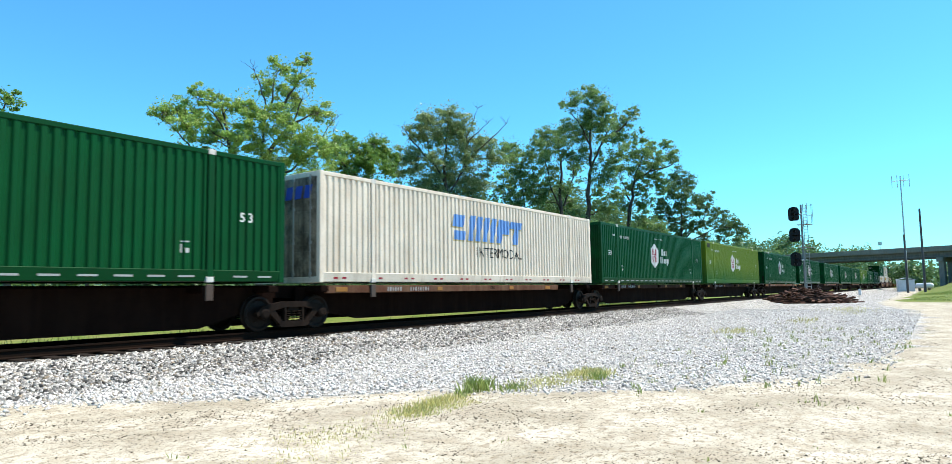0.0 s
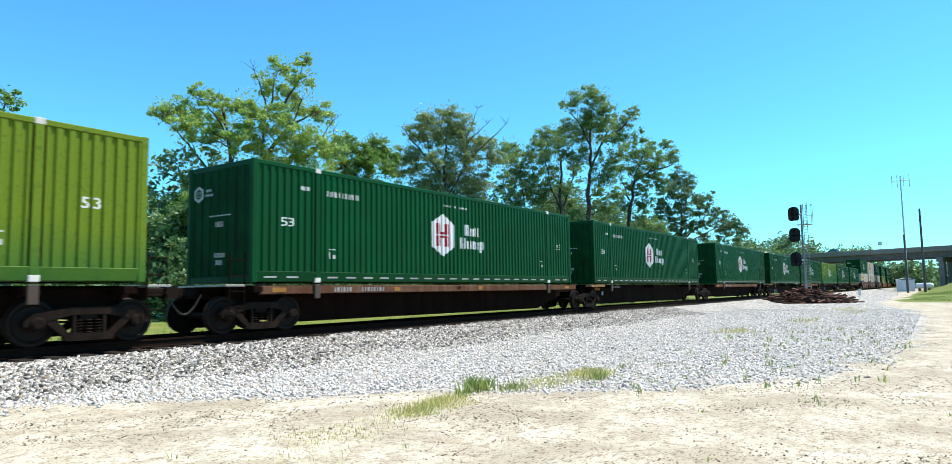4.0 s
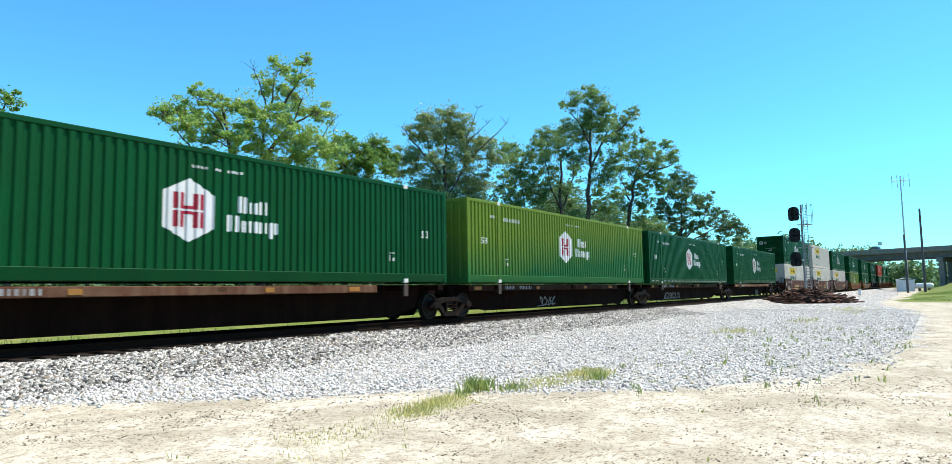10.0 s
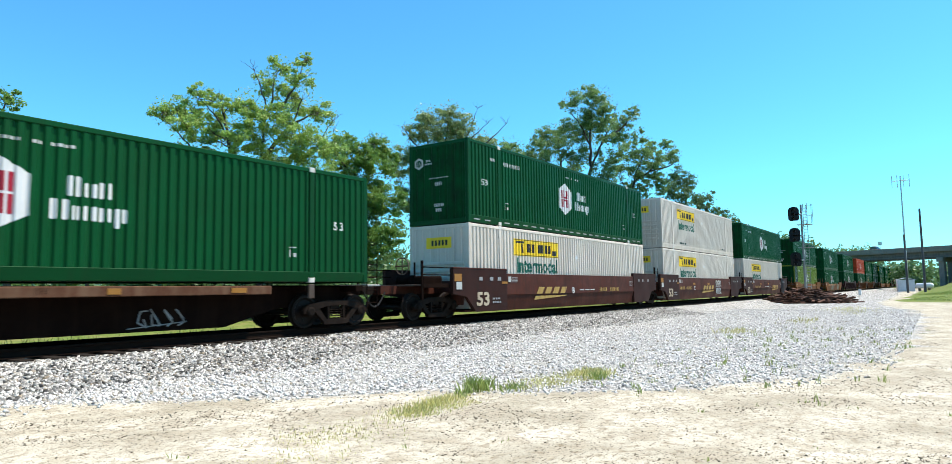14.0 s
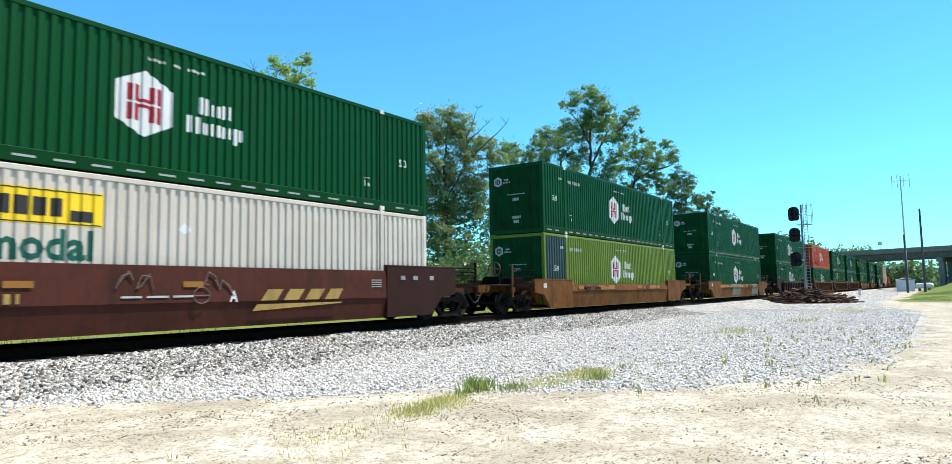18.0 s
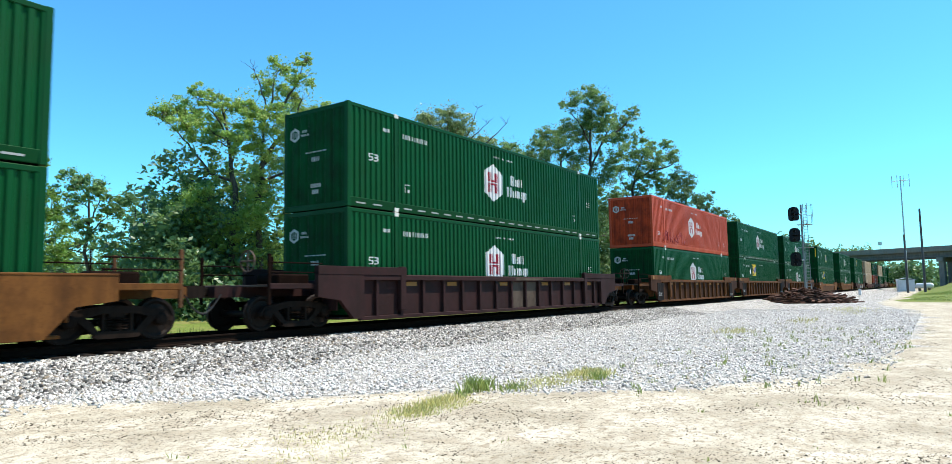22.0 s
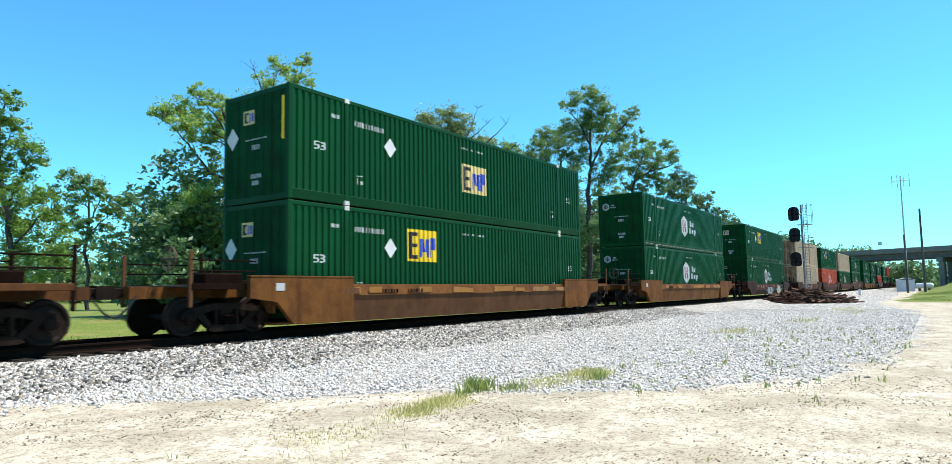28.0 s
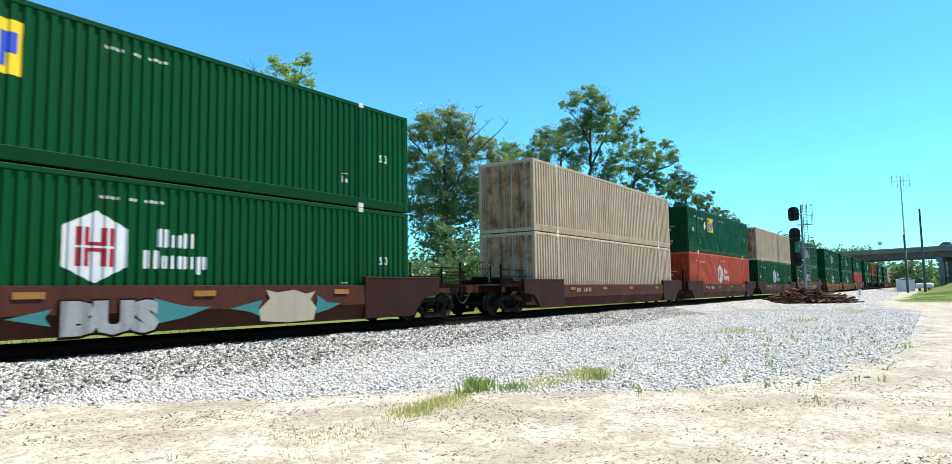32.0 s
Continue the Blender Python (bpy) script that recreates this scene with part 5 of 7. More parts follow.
    if ribbed:
        if kind == "dark":
            for q, x in enumerate((8.2, 9.15)):
                mark("primer_patch", [[(x + 0.02, 0.16), (x + 0.8, 0.2), (x + 0.82, 1.12), (x + 0.45, 1.1), (x + 0.1, 1.13), (x - 0.02, 0.6)]], PRIMER, "patch of grey primer", -1.347)
            mark("primer_patch", [[(8.25, mid - 0.14), (10.3, mid - 0.13), (10.28, mid - 0.04), (9.2, mid - 0.05), (8.3, mid - 0.035)]], PRIMER, "patch of grey primer", -1.502)
        for x in (2.3, 4.3, 7.4, 10.45, 12.4, 14.45):
            mark("amber_patch", [rect(x, x + 0.5, 0.98, 1.10)], AMBER, "", -1.35)
    return th


NAVY_PANEL = paint("blue-black panel", (0.010, 0.0085, 0.0085), (0.035, 0.026, 0.02), 0.6, 0.7, spec=0.04, blotch=0.3)
GREEN_PRIMER = paint("grey-green primer", (0.155, 0.165, 0.125), (0.07, 0.06, 0.04), 0.8, 0.7, spec=0.1, blotch=0.4)
BLACK_PANEL = paint("dark number panel", (0.028, 0.022, 0.018), (0.08, 0.05, 0.03), 0.5, 0.6, spec=0.1)
TAN_PATCH = paint("tan primer patch", (0.30, 0.16, 0.06), (0.10, 0.05, 0.03), 0.5, 0.7, spec=0.1, blotch=0.5)
BROWN_PATCH = paint("brown primer patch", (0.12, 0.052, 0.022), (0.05, 0.025, 0.015), 0.5, 0.7, spec=0.1, blotch=0.5)
SPRAY_FAINT = paint("worn spray", (0.15, 0.105, 0.09), (0.07, 0.04, 0.03), 0.7, 0.6, 0, True, 18, 0.02)
SPRAY_CREAM = paint("spray cream", (0.34, 0.29, 0.21), (0.2, 0.16, 0.1), 0.3, 0.6, 0, True, 18, 0.02)
PALE_YELLOW = paint("faded yellow letter", (0.34, 0.22, 0.06), (0.13, 0.06, 0.04), 0.6, 0.6)
DECALS_PALE = paint("pale size digits", (0.42, 0.34, 0.24), (0.13, 0.06, 0.04), 0.5, 0.6)

# ---- the train ----
# distance run, in metres, at every fourth second
RUN = [(0, 0.0), (4, 55.28), (8, 110.92), (12, 167.06), (16, 223.75), (20, 281.24), (24, 339.38), (28, 397.98), (32, 457.2)]
SINGLES = [(-5.63, "green"), (11.63, "white"), (28.97, "green"), (46.25, "faded"), (64.88, "green"), (83.42, "green"), (103.94, "green"),
           (122.61, "green"), (139.74, "cleanhub"), (157.06, "olive"), (174.21, "plainhub"), (192.53, "cleanhub")]
STACKS = [(213.53, "maroon", "green", "jwhite"), (232.82, "maroon", "jwhite", "jwhite"), (252.19, "maroon", "green", "jwhite"),
          (275.82, "yellow", "green", "mixed"), (299.39, "yellow", "green", "green"), (322.85, "dark", "green", "green"),
          (346.26, "ochre", "orange", "green"), (365.74, "ochre", "green", "emp"), (385.05, "ochre", "green", "green"),
          (408.59, "yellow", "emp2", "emp"), (432.56, "yellow", "green", "green"), (456.14, "maroon2", "emp", "green"),
          (479.86, "maroon2", "beige", "beige"), (499.72, "maroon2", "emp", "orange"), (519.27, "maroon2", "beige", "green"),
          (538.8, "maroon", "green", "green"), (562.4, "yellow", "green", "green"), (582.0, "yellow", "green", "green"), (601.5, "maroon", "green", "red"),
          (625.0, "dark", "green", "green"), (644.5, "dark", "red", "green"), (664.0, "dark", "green", "green"), (687.5, "yellow", "green", "green"),
          (707.0, "maroon", "jwhite", "jwhite"), (726.5, "maroon", "jwhite", "green"), (750.0, "yellow", "green", "green")]
LABELS = {"faded": "olive container, bleached, still dark green along its foot", "green": "dark green corrugated steel container with a white hexagon emblem", "olive": "olive container, greener along its foot, with hexagon emblem",
          "white": "dirty white corrugated container with blue and black lettering", "jwhite": "white corrugated container with yellow plate and green lettering",
          "beige": "weathered beige corrugated container with rusty doors", "orange": "faded orange corrugated container with hexagon emblem and graffiti",
          "red": "red corrugated steel container far along the train", "emp": "green corrugated container with a yellow trade plate", "emp2": "green corrugated container with a faded yellow trade plate",
          "mixed": "olive corrugated container with one slate-grey end section", "cleanhub": "plain dark green corrugated container with a white hexagon emblem", "plainhub": "dull green corrugated container with hexagon emblem"}
MOVERS = []
MADE = {}


def set_container(kind, x0, z):
    m = pose(x0, TRACK_Y, z)
    livery = "green" if kind in ("plainhub", "cleanhub") else kind
    if livery in MADE:
        th = copy_thing(MADE[livery], m)
        th["label"] = LABELS[kind]
        if kind == "cleanhub":
            for child in [c for c in th.children if c.name.startswith("reflector")]:
                bpy.data.objects.remove(child)
    else:
        th = MADE[livery] = container(livery, m, LABELS[kind], "containers of the freight train")
    MOVERS.append((th, x0, z))
    return th


def set_wagon(th, x0):
    for child in th.children:
        if not child.name.startswith("truck"):
            child.location.z += 0.08
    MOVERS.append((th, x0, RAIL_Z))


starts = [s[0] for s in SINGLES] + [s[0] for s in STACKS]
for i, (x0, kind) in enumerate(SINGLES):
    set_wagon(spine_car(pose(x0, TRACK_Y, RAIL_Z), "truck" if i in (4, 7) else "share", "truck" if i in (3, 6, 11) else "none", {0: 0, 5: 0, 7: 0, 1: 2, 4: 2, 6: 2, 8: 2, 11: 2}.get(i, 1),
                        {7: (3, 4.6, 5, 0.3), 9: (5, 6.0, 4, 0.3), 10: (2, 4.0, 6, 0.44), 11: (1, 10.1, 4, 0.24)}.get(i, 0),
                        "dark brown spine wagon with rust-stained side sills" if i in (1, 4, 6, 8) else ("black spine wagon with thin white graffiti" if i in (7, 9, 10, 11) else "black grimy spine wagon with amber reflective patches"),
                        {5: -0.1, 6: -2.0, 11: -0.8}.get(i, -0.57), {4: 2.1, 5: 2.2, 10: 1.4}.get(i, 0.55)), x0)
    set_container(kind, x0, RAIL_Z + 1.155)
for i, (x0, kind, upper, lower) in enumerate(STACKS):
    j = len(SINGLES) + i
    before = x0 - starts[j - 1]
    after = starts[j + 1] - x0 if j + 1 < len(starts) else 24
    base = "maroon" if kind == "maroon2" else kind
    lab = {"maroon": "maroon-brown steel well wagon with pale markings", "yellow": "faded yellow steel well wagon with raised ends", "dark": "dark brown ribbed steel well wagon", "ochre": "rusty ochre ribbed steel well wagon"}[base]
    if i == 11:
        lab = "brown steel well wagon with grey and teal graffiti"
    set_wagon(well_car(base, pose(x0, TRACK_Y, RAIL_Z), "share" if before < 20.5 else "truck", "share" if after < 20.5 else "truck", lab, 2 if i == 11 else (1 if kind == "maroon2" else 0)), x0)
    set_container(lower, x0, RAIL_Z + 0.295)
    set_container(upper, x0, RAIL_Z + 3.215)


def run(t):
    ts, ds = [q[0] for q in RUN], [q[1] for q in RUN]
    return float(np.interp(t, ts, ds))

# ---- trees ----
LEAF_Y = foliage("leaves yellow-green", (0.14, 0.26, 0.05), (0.54, 0.67, 0.17), (0.26, 0.40, 0.075))
LEAF_M = foliage("leaves mid green", (0.07, 0.17, 0.055), (0.38, 0.52, 0.18), (0.13, 0.26, 0.08))
LEAF_G = foliage("leaves grey-green", (0.11, 0.18, 0.065), (0.48, 0.56, 0.24), (0.20, 0.29, 0.11))
LEAF_D = foliage("leaves dark green", (0.04, 0.105, 0.038), (0.22, 0.34, 0.12), (0.07, 0.155, 0.055))
LEAF_B = foliage("leaves bright green", (0.09, 0.20, 0.04), (0.30, 0.45, 0.09), (0.13, 0.25, 0.045))
BARK = bark_mat()


def leaf_cloud(blobs, size, density, rs):
    """Small folded leaf sprays in the clumps: (n, 4, 3) corners."""
    out = []
    for x, y, z, r in blobs:
        n = int((760 if size < 0.3 else 500) * density * (r / 0.9) ** 2.1 * (0.22 / size) ** 1.35) + 25
        d = rs.normal(size=(n, 3))
        d /= np.linalg.norm(d, axis=1)[:, None]
        if size < 0.3:
            r *= 1.3
            m = max(10, int(20 * r))
            hub = rs.normal(size=(m, 3))
            hub = hub / np.linalg.norm(hub, axis=1)[:, None] * (r * (0.25 + 1.0 * rs.random(m)))[:, None]
            pick = rs.integers(0, m, n)
            spread = (0.05 + r * (0.16 + 0.22 * rs.random(m)))[pick] * rs.random(n) ** 0.45
            off = d * spread[:, None] * np.array([1.15, 1.15, 0.7])
            loose = rs.random(n) < 0.16
            free = d * (1.3 * r * rs.random(n) ** 0.5)[:, None]
            c = np.array([x, y, z]) + np.where(loose[:, None], free, hub[pick] + off)
        else:
            rad = 1.12 * r * rs.random(n) ** 0.5 * (1 + 0.28 * np.sin(d[:, 0] * 5 + x) * np.sin(d[:, 2] * 4 + z) + 0.3 * np.sin(d[:, 1] * 7 + y))
            c = np.array([x, y, z]) + d * rad[:, None] * np.array([1.1, 1.1, 0.85])
        u = rs.normal(size=(n, 3))
        u[:, 2] *= 0.6
        u /= np.linalg.norm(u, axis=1)[:, None]
        w = np.cross(u, rs.normal(size=(n, 3)))
        w /= np.linalg.norm(w, axis=1)[:, None]
        s = (size * rs.uniform(0.55, 1.5, n))[:, None]
        out.append(np.stack([c - u * s, c + w * s * 0.45, c + u * s, c - w * s * 0.45], 1))
    return np.concatenate(out)


def quads_mesh(name, Q, material):
    me = bpy.data.meshes.new(name)
    n = len(Q)
    me.vertices.add(n * 4)
    me.vertices.foreach_set("co", Q.reshape(-1).astype(np.float32))
    me.loops.add(n * 4)
    me.loops.foreach_set("vertex_index", np.arange(n * 4))
    me.polygons.add(n)
    me.polygons.foreach_set("loop_start", np.arange(n) * 4)
    me.update(calc_edges=True)
    me.materials.append(material)
    return me


def limb(b, p, q, r0, r1, rnd, bend=0.12, sides=7):
    """A bent, tapering branch."""
    p, q = Vector(p), Vector(q)
    n = 4
    L = (q - p).length
    pts = [p.lerp(q, i / n) for i in range(n + 1)]
    for i in range(1, n):
        pts[i] += Vector((rnd.uniform(-1, 1), rnd.uniform(-1, 1), rnd.uniform(-0.5, 0.8))) * L * bend * 0.6
    for i in range(n):
        a, c = r0 + (r1 - r0) * i / n, r0 + (r1 - r0) * (i + 1) / n
        b.tube(pts[i], pts[i + 1], a, c, sides, False)
    return pts


def tree(x, y, blobs, stems, seed, leaves, label, size=0.1, density=1.0):
    """A tree with its main stems as given (the first is the trunk) and a crown of clumps (x, y, z, radius) that hang on the nearest wood."""
    rnd, rs = random.Random(seed), np.random.default_rng(seed)
    z0 = float(height(x, y))
    th = thing("tree", pose(x, y, z0), label, "tree", "trees behind the track")
    top = max(q[2] for q in blobs)
    r0 = 0.009 * top + 0.04
    wood, twigs, nodes = Build(), Build(), []
    for k, stem in enumerate(stems):
        n = len(stem) - 1
        ra = r0 * (1.2 if k == 0 else 0.5)
        for i, (p, q) in enumerate(zip(stem, stem[1:])):
            f0, f1 = 1 - 0.85 * i / n, 1 - 0.85 * (i + 1) / n
            pts = limb(wood, p, q, ra * f0, ra * f1, rnd, 0.06)
            nodes += [(v, ra * (f0 + (f1 - f0) * j / 4)) for j, v in enumerate(pts) if v.z > 1.5]
    reach = lambda q: min((v - Vector(q[:3])).length for v, r in nodes)
    for bx, by, bz, br in sorted(blobs, key=reach):
        c = Vector((bx, by, bz))
        src, r = min(nodes, key=lambda nd: (nd[0] - c).length + 1.2 * max(0.0, nd[0].z - c.z + 0.4))
        r = min(r * 0.6, 0.07)
        pts = limb(wood, src, c, r, 0.018, rnd, 0.14)
        nodes += [(v, r * (1 - 0.2 * j)) for j, v in enumerate(pts[1:4], 1)]
        for _ in range(7):
            a = rnd.uniform(0, 6.283)
            tip = c + Vector((math.cos(a), math.sin(a), rnd.uniform(-0.3, 1.0))) * br * rnd.uniform(0.9, 1.45)
            limb(twigs, pts[3], tip, 0.016, 0.005, rnd, 0.15, 4)
    for stem in stems:
        for _ in range(5):
            p = Vector(stem[-1])
            tip = p + Vector((rnd.uniform(-1, 1), rnd.uniform(-1, 1), rnd.uniform(-0.2, 1.0))) * 0.7
            limb(twigs, p, tip, 0.014, 0.005, rnd, 0.2, 4)
    part("trunk", wood, BARK, th)
    tagged(part("fine_branching", twigs, BARK, th), kind="stuff")
    part("crown", quads_mesh("crown", leaf_cloud(blobs, size, density, rs), leaves), leaves, th)
    return th


tree(21.8, 30.5, [(-2.3, 3.4, 11.1, 0.49), (-1.0, 2.8, 3.3, 0.55), (-0.6, -0.0, 7.7, 0.27), (-1.2, -0.8, 10.9, 0.38), (-2.5, 0.7, 5.5, 0.76), (-2.2, 1.2, 9.8, 0.63), (-0.5, -0.2, 4.0, 0.6), (-1.2, -1.8, 9.4, 0.61), (-2.0, -0.2, 6.2, 0.38), (-0.9, 2.2, 12.1, 0.47), (-0.8, 0.7, 9.3, 0.64), (-1.2, -0.2, 5.0, 0.49), (-1.9, 1.5, 7.0, 0.38), (0.3, 1.2, 6.6, 0.44), (-1.6, 2.8, 11.0, 0.54), (-1.2, 3.0, 4.6, 0.6), (-1.0, 0.6, 3.8, 0.55), (-1.1, 0.6, 7.4, 0.33), (-0.8, 0.6, 10.5, 0.44), (-1.3, -1.5, 8.4, 0.27), (-1.2, 0.5, 11.4, 0.38), (-1.7, 0.0, 9.6, 0.38), (-1.1, 2.0, 11.0, 0.44)],
     [[(0.0, 0.0, -0.3), (-0.3, -0.3, 6.1), (-0.6, -0.2, 8.6), (-0.9, -0.1, 10.1), (-1.1, -0.0, 11.4)], [(-0.6, -0.2, 8.6), (-0.9, -0.0, 9.8), (-1.3, 0.4, 10.7), (-1.7, 0.9, 11.4)], [(-0.4, -0.3, 7.0), (-1.2, 0.7, 7.5), (-1.9, 1.6, 9.1), (-2.5, 2.3, 10.1), (-2.8, 2.6, 10.5)]],
     40, LEAF_Y, "tall thin-crowned tree with pale yellow-green leaves and dark limbs", 0.066, 1.3)
tree(22.8, 30, [(-1.7, -1.3, 10.7, 0.68), (2.3, -2.9, 4.4, 0.44), (2.0, -2.5, 11.0, 0.63), (-0.9, -0.8, 5.3, 0.97), (1.4, -2.0, 14.0, 0.33), (0.7, -0.3, 8.6, 0.63), (0.5, -4.1, 6.8, 0.81), (0.4, 0.1, 3.4, 0.97), (-0.9, -2.7, 10.1, 0.64), (0.6, -1.5, 5.5, 0.5), (-0.2, -1.9, 13.1, 0.46), (0.9, -4.0, 8.7, 0.79), (-0.8, -0.9, 9.3, 0.82), (1.1, -1.6, 11.8, 0.69), (-0.8, -0.7, 7.4, 0.39), (-0.1, -3.0, 9.4, 0.76), (-0.0, -0.7, 12.5, 0.56), (1.8, -3.6, 5.7, 0.39), (1.2, -1.2, 7.2, 0.44), (0.3, -2.9, 8.4, 0.74), (0.2, -3.1, 12.5, 0.49), (1.2, -0.7, 4.4, 0.33), (1.3, -2.5, 5.6, 0.44), (0.1, -1.0, 6.5, 0.5)],
     [[(0.0, 0.0, -0.3), (-0.3, -0.3, 6.2), (-0.3, -0.8, 8.4), (0.0, -1.3, 9.2), (0.5, -2.1, 10.2), (0.7, -2.6, 11.5)], [(-0.3, -0.6, 7.4), (-0.4, -0.8, 9.9), (-0.4, -1.0, 11.2), (-0.7, -0.8, 12.5), (-0.9, -0.6, 13.1)], [(-0.4, -0.8, 10.2), (-0.2, -1.3, 11.5), (-0.3, -1.5, 12.9)], [(0.1, -1.6, 11.0), (0.5, -2.5, 12.5), (0.6, -2.8, 13.4)], [(0.5, -2.1, 10.2), (1.1, -3.2, 10.8)], [(-0.3, -0.5, 7.1), (0.6, -1.9, 7.7), (1.3, -3.2, 9.0), (1.7, -3.9, 10.3)]],
     41, LEAF_Y, "tall open-crowned tree with yellow-green leaves and bare limb tips", 0.066, 1.15)
tree(33.4, 33, [(-2.1, -0.1, 10.9, 0.73), (-0.3, -3.1, 4.7, 0.86), (1.6, -1.1, 10.9, 0.64), (-1.9, -0.7, 6.4, 0.79), (1.2, -0.6, 8.4, 0.71), (-0.8, -1.1, 9.7, 0.78), (0.2, 2.0, 4.6, 0.79), (-1.9, 0.7, 9.7, 0.36), (-0.1, 1.7, 8.5, 0.64), (0.1, -0.4, 4.9, 0.86), (-0.1, -2.7, 9.3, 0.5), (0.6, -1.0, 11.4, 0.61), (0.3, -0.3, 7.1, 0.79), (1.3, -1.7, 7.5, 0.79), (-0.8, -0.2, 8.6, 0.71), (-1.5, -1.2, 10.7, 0.5), (-0.8, 0.7, 10.0, 0.5), (-1.1, -2.3, 10.0, 0.5), (-0.7, 0.5, 11.8, 0.36), (-1.5, 1.5, 10.9, 0.43)],
     [[(0.0, 0.0, -0.3), (-0.3, -0.4, 7.0), (-0.6, -0.3, 9.1), (-1.1, -0.0, 11.4)], [(-0.4, -0.4, 7.8), (-0.0, -1.3, 9.9), (-0.0, -1.6, 11.5)], [(-0.6, -0.4, 8.7), (-1.4, 0.6, 10.4), (-1.7, 0.7, 12.2)]],
     42, LEAF_B, "low bushy yellow-green tree behind the track", 0.08, 1.9)
tree(43.5, 33, [(-3.0, 1.6, 14.1, 0.34), (2.4, -3.2, 12.0, 0.77), (-1.6, -0.3, 5.9, 1.01), (-1.0, -1.4, 15.4, 0.72), (-0.2, 0.7, 10.9, 0.59), (-2.9, 2.3, 8.4, 0.84), (1.5, -1.8, 7.8, 0.76), (0.5, -1.8, 13.1, 1.07), (-1.7, 3.6, 11.9, 1.07), (2.2, -1.4, 10.3, 1.05), (-0.6, 0.4, 13.6, 0.97), (0.6, 0.1, 7.8, 0.84), (-2.7, -0.3, 14.7, 0.85), (1.6, -2.8, 13.1, 0.8), (0.7, -0.2, 10.1, 1.09), (-1.9, 0.9, 9.9, 1.09), (-2.0, 1.6, 12.1, 0.84), (-0.2, -1.9, 14.4, 0.83), (-0.4, 2.5, 8.2, 0.84), (-1.0, -1.2, 11.5, 0.67), (-1.0, -1.1, 13.9, 0.84), (-2.6, -0.9, 11.5, 0.59), (0.1, -2.2, 11.6, 0.67), (-1.7, 1.4, 13.8, 0.73)],
     [[(0.0, 0.0, -0.3), (-0.4, -0.4, 8.4), (-0.7, -0.5, 11.9), (-0.8, -1.0, 14.9)], [(-0.4, -0.4, 8.4), (0.2, -1.9, 11.4), (0.2, -2.1, 13.6), (0.4, -2.6, 14.8), (0.5, -3.0, 15.9)], [(0.2, -2.1, 13.1), (0.5, -2.6, 13.7), (1.0, -3.6, 14.6)], [(-0.0, -1.4, 10.4), (0.8, -2.9, 12.6), (1.5, -4.0, 13.7), (1.9, -4.9, 14.6)], [(-0.5, -0.5, 9.4), (-1.5, 0.5, 12.4), (-1.8, 0.5, 15.6)], [(-1.2, 0.2, 11.4), (-2.3, 1.5, 13.2), (-2.9, 2.2, 14.5)]],
     43, LEAF_G, "thinning grey-green tree with bare twigs above its crown", 0.075, 1.15)
tree(56.1, 29, [(-2.3, 4.2, 14.4, 1.06), (1.4, -0.5, 9.7, 0.58), (-4.0, 3.7, 8.1, 0.78), (0.8, -0.2, 16.0, 0.89), (-3.1, 0.9, 11.9, 0.78), (1.0, -1.1, 12.8, 0.58), (-3.2, 0.5, 14.7, 0.58), (-4.2, 4.2, 10.7, 0.39), (-2.2, -0.3, 6.8, 0.97), (-0.5, 1.8, 9.6, 1.17), (-0.6, 1.1, 13.8, 1.02), (-3.5, 2.1, 7.2, 0.97), (-3.0, 2.9, 12.2, 0.78), (-3.6, 2.6, 9.2, 0.68), (-2.5, 1.8, 13.5, 0.68), (-0.9, 0.2, 11.8, 0.58), (-1.8, -1.6, 13.5, 0.58), (-0.4, 1.5, 10.9, 0.68), (-3.2, 1.9, 10.6, 0.87), (-0.6, -0.9, 10.6, 0.58), (-5.0, 3.0, 11.6, 0.48), (-4.8, 2.5, 10.2, 0.58), (-2.5, -0.3, 14.8, 1.03), (-3.8, 2.8, 13.2, 0.68)],
     [[(0.0, 0.0, -0.3), (-0.5, -0.4, 9.0), (-0.7, -0.6, 12.9), (-1.0, -0.6, 15.3)], [(-0.4, -0.4, 8.4), (-1.2, 0.4, 11.2), (-1.9, 0.7, 15.0)], [(-2.1, 3.0, 2.2), (-2.4, 2.4, 9.0), (-3.1, 2.7, 13.9)], [(-0.3, -0.6, 9.0), (0.0, -1.6, 11.8), (-0.2, -1.6, 14.6)]],
     44, LEAF_M, "dark green tree with several slim trunks", 0.085, 1)
